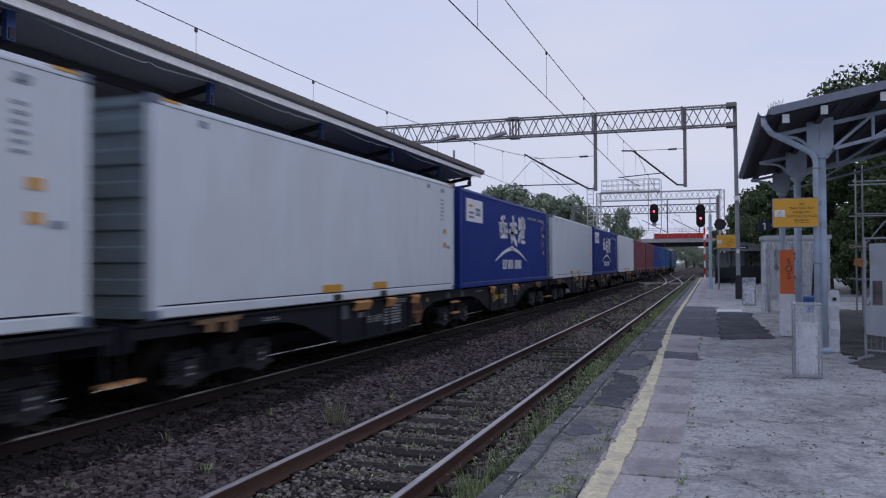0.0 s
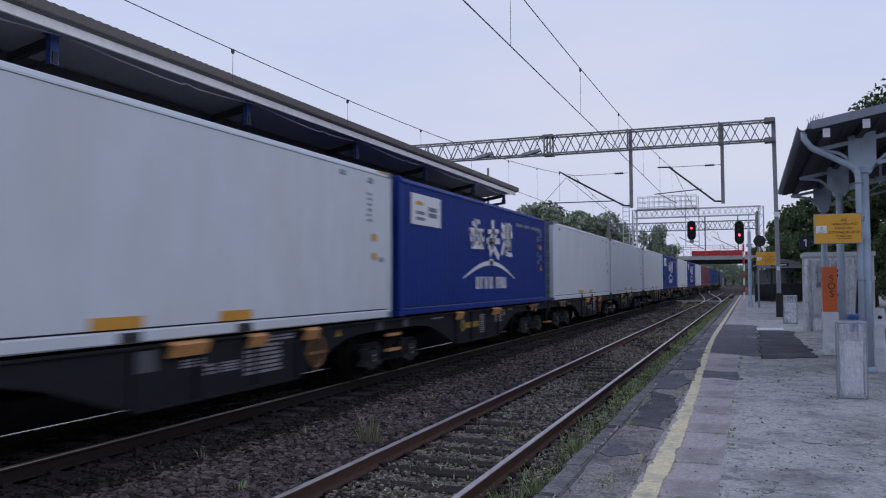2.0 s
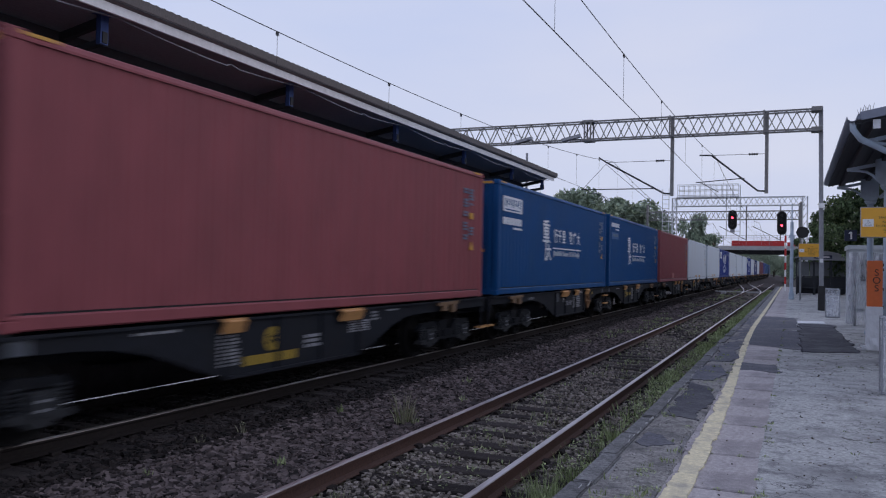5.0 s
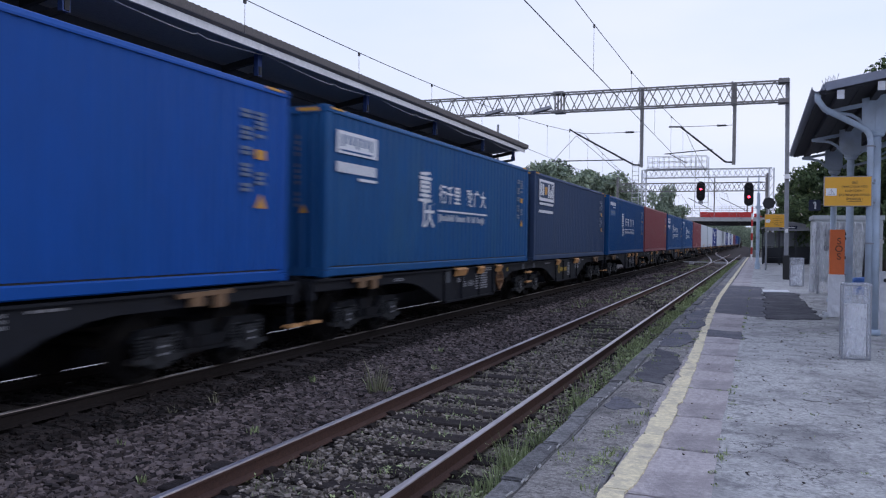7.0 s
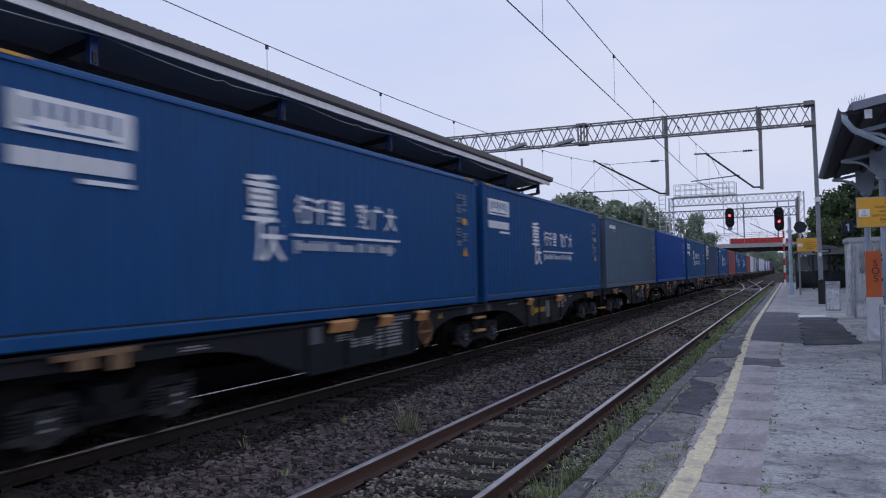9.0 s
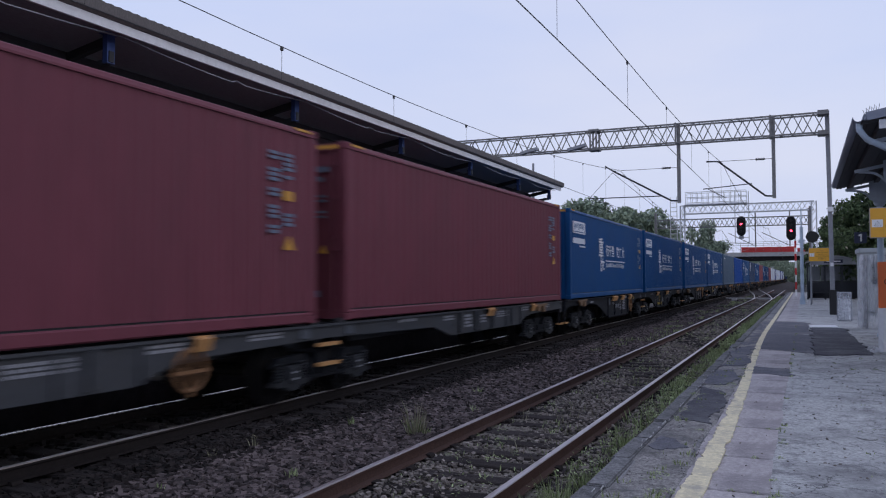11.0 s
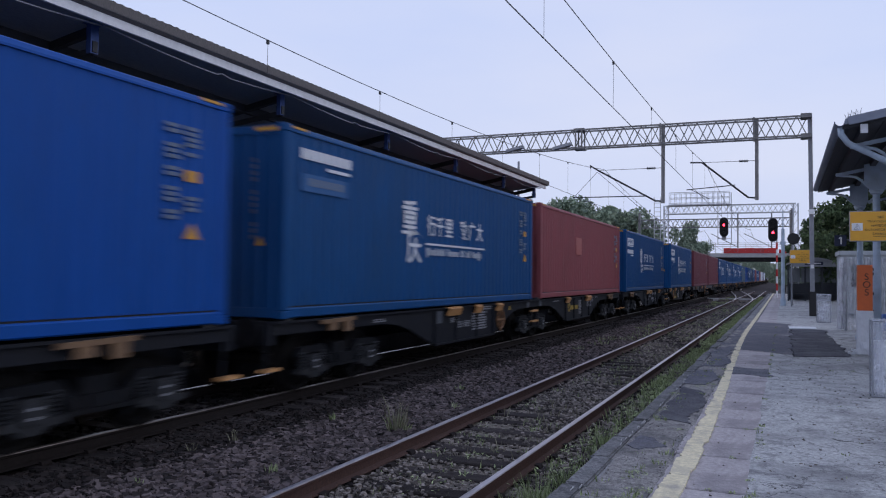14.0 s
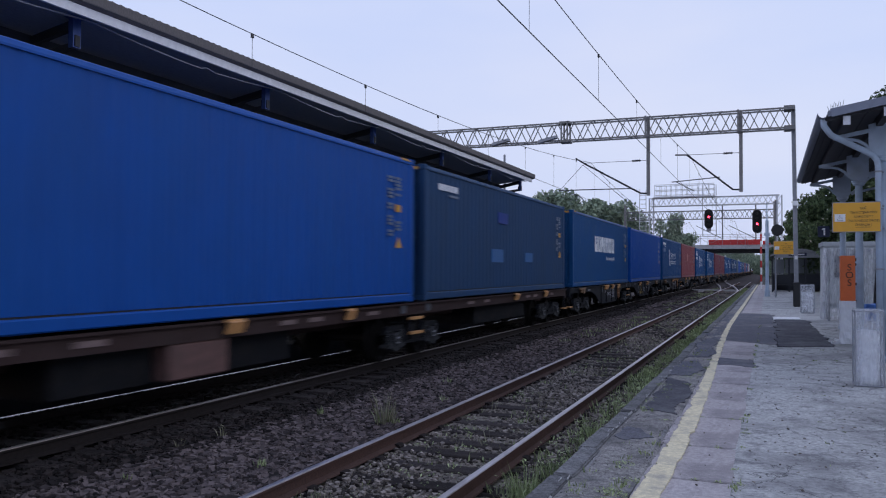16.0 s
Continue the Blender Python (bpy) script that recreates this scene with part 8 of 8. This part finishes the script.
def crown_mesh(name, seed, radius, height, leaves, leaf, material, lumps=18):
    """Thousands of bent leaves in uneven clumps with gaps between."""
    r = np.random.RandomState(seed)
    cs = []
    for _ in range(lumps):
        d = r.normal(size=3)
        d /= np.linalg.norm(d)
        k = r.uniform(0.45, 1.0)
        cs.append((d[0] * radius * k, d[1] * radius * k, height * 0.5 + d[2] * height * 0.48 * k, r.uniform(0.20, 0.40) * radius))
    cs = np.array(cs)
    pick = r.randint(0, lumps, leaves)
    d = r.normal(size=(leaves, 3))
    d /= np.linalg.norm(d, axis=1)[:, None]
    c = cs[pick, :3] + d * (cs[pick, 3] * r.uniform(0.55, 1.12, leaves) ** 1.0)[:, None] * np.array([1, 1, 0.8])
    a = r.normal(size=(leaves, 3))
    a /= np.linalg.norm(a, axis=1)[:, None]
    b = np.cross(a, r.normal(size=(leaves, 3)))
    b /= np.linalg.norm(b, axis=1)[:, None]
    s = leaf * r.uniform(0.6, 1.5, (leaves, 1))
    n = np.cross(a, b) * s * 0.25
    v = np.stack([c - a * s, c + b * s * 0.5 + n, c + a * s, c - b * s * 0.5 + n], 1).reshape(-1, 3)
    f = np.stack([np.array([[0, 1, 2], [0, 2, 3]]) + 4 * i for i in range(leaves)]).reshape(-1, 3)
    me = bpy.data.meshes.new(name)
    me.from_pydata(v.tolist(), [], f.tolist())
    me.materials.append(material)
    return me


def tree(seed, radius, height, trunk_h, leaves, leaf, material, label, blossom=0):
    t = thing("tree", pose(0, 0, 0), label, "tree", "trees round the station")
    r = random.Random(seed)
    bm = bmesh.new()
    pts = [(0, 0, 0), (0.1, 0.05, trunk_h * 0.5), (0.05, -0.1, trunk_h), (0.2, 0.1, trunk_h + height * 0.5)]
    ws = [0.24, 0.19, 0.16, 0.09, 0.03]
    for i, (a, b) in enumerate(zip(pts, pts[1:])):
        bar(bm, a, b, 2 * ws[i] * radius / 3, 2 * ws[i + 1] * radius / 3, 9)
    part("trunk", bm, M_BARK, t)
    for i in range(7):
        a = r.uniform(0, 6.28)
        z = trunk_h * r.uniform(0.7, 1.1) + height * r.uniform(0, 0.2)
        e = (radius * 0.75 * math.cos(a), radius * 0.75 * math.sin(a), z + height * r.uniform(0.2, 0.45))
        bm = bmesh.new()
        bar(bm, (0.05, 0, z), e, 0.16 * radius / 3, 0.04, 7)
        part("limb", bm, M_BARK, t)
    cr = new("crown", crown_mesh("crown", seed, radius, height, leaves, leaf, material))
    cr.parent = t
    cr.matrix_basis = pose(0, 0, trunk_h - height * 0.1)
    if blossom:
        cr = new("blossom", crown_mesh("blossom", seed, radius * 1.02, height, blossom, leaf * 0.8, M_BLOSSOM))
        cr.parent = t
        cr.matrix_basis = pose(0, 0, trunk_h - height * 0.1)
    return t


def trees():
    near = [tree(21, 3.4, 8.5, 2.6, 9000, 0.16, M_LEAF, "dense dark green broadleaf tree", 260), tree(22, 3.0, 7.0, 2.0, 8000, 0.16, M_LEAF, "dense dark green broadleaf tree", 200),
            tree(23, 4.2, 10.5, 3.2, 22000, 0.11, M_LEAF, "tall dark green broadleaf tree", 0)]
    spots = [(0, 7.6, 61.0, 0, 0.84), (1, 6.6, 70, 40, 0.85), (0, 9.5, 54, 80, 0.85), (1, 11.5, 46, 10, 0.95), (2, 14.5, 50, 0, 1.30), (2, 14.6, 56, 50, 1.16), (0, 13.5, 43, 200, 0.80), (2, 20.5, 50, 120, 1.05), (1, 16.5, 40, 70, 0.9), (1, 9.4, 45, 90, 0.62),
             (0, 19, 40, 150, 0.85), (1, 5.2, 84, 30, 0.8), (0, 5.8, 98, 130, 0.9), (1, 7.5, 112, 10, 1.0), (0, 26, 46, 0, 1.0), (1, 10.6, 42.5, 20, 0.72), (0, 14.2, 39.5, 60, 0.7), (1, 18.5, 36.5, 60, 0.75), (1, 12.3, 41, 110, 0.62), (0, 8.6, 48, 150, 0.80), (1, 12.6, 47, 200, 0.8), (0, 16.4, 45, 20, 0.8), (1, 7.3, 52, 60, 0.92), (1, 5.9, 66, 160, 0.72), (0, 22, 41, 60, 0.8), (1, 9.6, 44, 250, 0.5), (0, 13, 40, 300, 0.55)]
    used = set()
    for i, x, y, turn, k in spots:
        m = pose(x, y, -0.1, 0, 0, turn)
        if i in used:
            ob = copy_thing(near[i], m)
        else:
            ob = near[i]
            used.add(i)
        ob.matrix_basis = m @ Matrix.Diagonal((k, k, k, 1))
    far = [tree(31, 4.5, 9.5, 2.4, 4500, 0.30, M_LEAF_HAZED, "distant grey-green broadleaf tree"), tree(32, 5.5, 8.5, 2.0, 5000, 0.30, M_LEAF_HAZED, "distant grey-green broadleaf tree")]
    spots = [(0, -17.5, 118, 0, 1.12), (1, -24, 122, 30, 1.25), (0, -30, 118, 70, 1.32), (1, -36, 125, 10, 1.4), (0, -42, 120, 0, 1.4), (1, -20.5, 116, 130, 1.12), (0, -27, 117, 200, 1.22), (1, -33, 119, 300, 1.2), (0, -39, 116, 90, 1.25), (1, -21, 130, 60, 1.35), (0, -46, 112, 90, 1.3), (0, -11.2, 138, 90, 0.78), (1, -48, 130, 0, 1.2), (1, -18.9, 121, 80, 1.15), (0, -22.3, 118, 160, 1.2), (1, -25.6, 119, 220, 1.22), (0, -28.6, 121, 40, 1.3), (1, -31.6, 117, 100, 1.25), (0, -34.5, 121, 250, 1.35), (1, -37.5, 120, 310, 1.3), (0, -40.6, 118, 30, 1.35), (1, -44, 117, 70, 1.3),
             (0, -9.0, 215, 0, 0.7), (1, -14, 225, 40, 0.8), (0, 2.5, 188, 10, 0.55), (1, 4.2, 205, 60, 0.6), (0, 6.5, 196, 100, 0.8), (1, -4.0, 330, 0, 0.9), (0, 9, 230, 0, 1.0), (1, 3, 300, 20, 0.9), (0, -12, 300, 0, 1.0), (1, -20, 320, 0, 1.2),
             (0, 1.0, 360, 0, 0.9), (1, -9, 400, 0, 1.3), (0, 14, 250, 0, 1.1), (1, 2.6, 150, 0, 0.42), (0, 4.6, 140, 0, 0.5)]
    used = set()
    for i, x, y, turn, k in spots:
        m = pose(x, y, -0.5, 0, 0, turn)
        if i in used:
            ob = copy_thing(far[i], m)
        else:
            ob = far[i]
            used.add(i)
        ob.matrix_basis = m @ Matrix.Diagonal((k, k, k, 1))
    slim = copy_thing(far[0], pose(0, 0, 0))
    slim.matrix_basis = pose(-11.9, 130, -0.5, 0, 0, 75) @ Matrix.Diagonal((0.56, 0.56, 1.04, 1))
    # soft line of far woods that closes the horizon
    r = np.random.RandomState(9)
    n = 9000
    ang = r.uniform(0, 2 * np.pi, n)
    dist = r.uniform(430, 520, n)
    hgt = 4 + 9 * r.uniform(0, 1, n) ** 1.5 * (0.7 + 0.3 * np.sin(ang * 23))
    c = np.stack([dist * np.sin(ang), dist * np.cos(ang), hgt * r.uniform(0, 1, n)], 1)
    a = r.normal(size=(n, 3)) * 2.2
    b = r.normal(size=(n, 3)) * 2.2
    v = np.stack([c - a, c + b, c + a], 1).reshape(-1, 3)
    v[:, 2] = np.maximum(v[:, 2], -0.4)
    tagged(from_arrays("far_woods", v, np.arange(3 * n).reshape(-1, 3), M_LEAF_HAZED), "distant woods along the horizon", "woods", "", "stuff")


ground()
track_bed()
canopy_left()
canopy_right()
MOVERS = train()
gantry()
wires()
far_gantries()
furniture()
bridge()
trees()
tracks()
platform()
loose_ground()
motions()
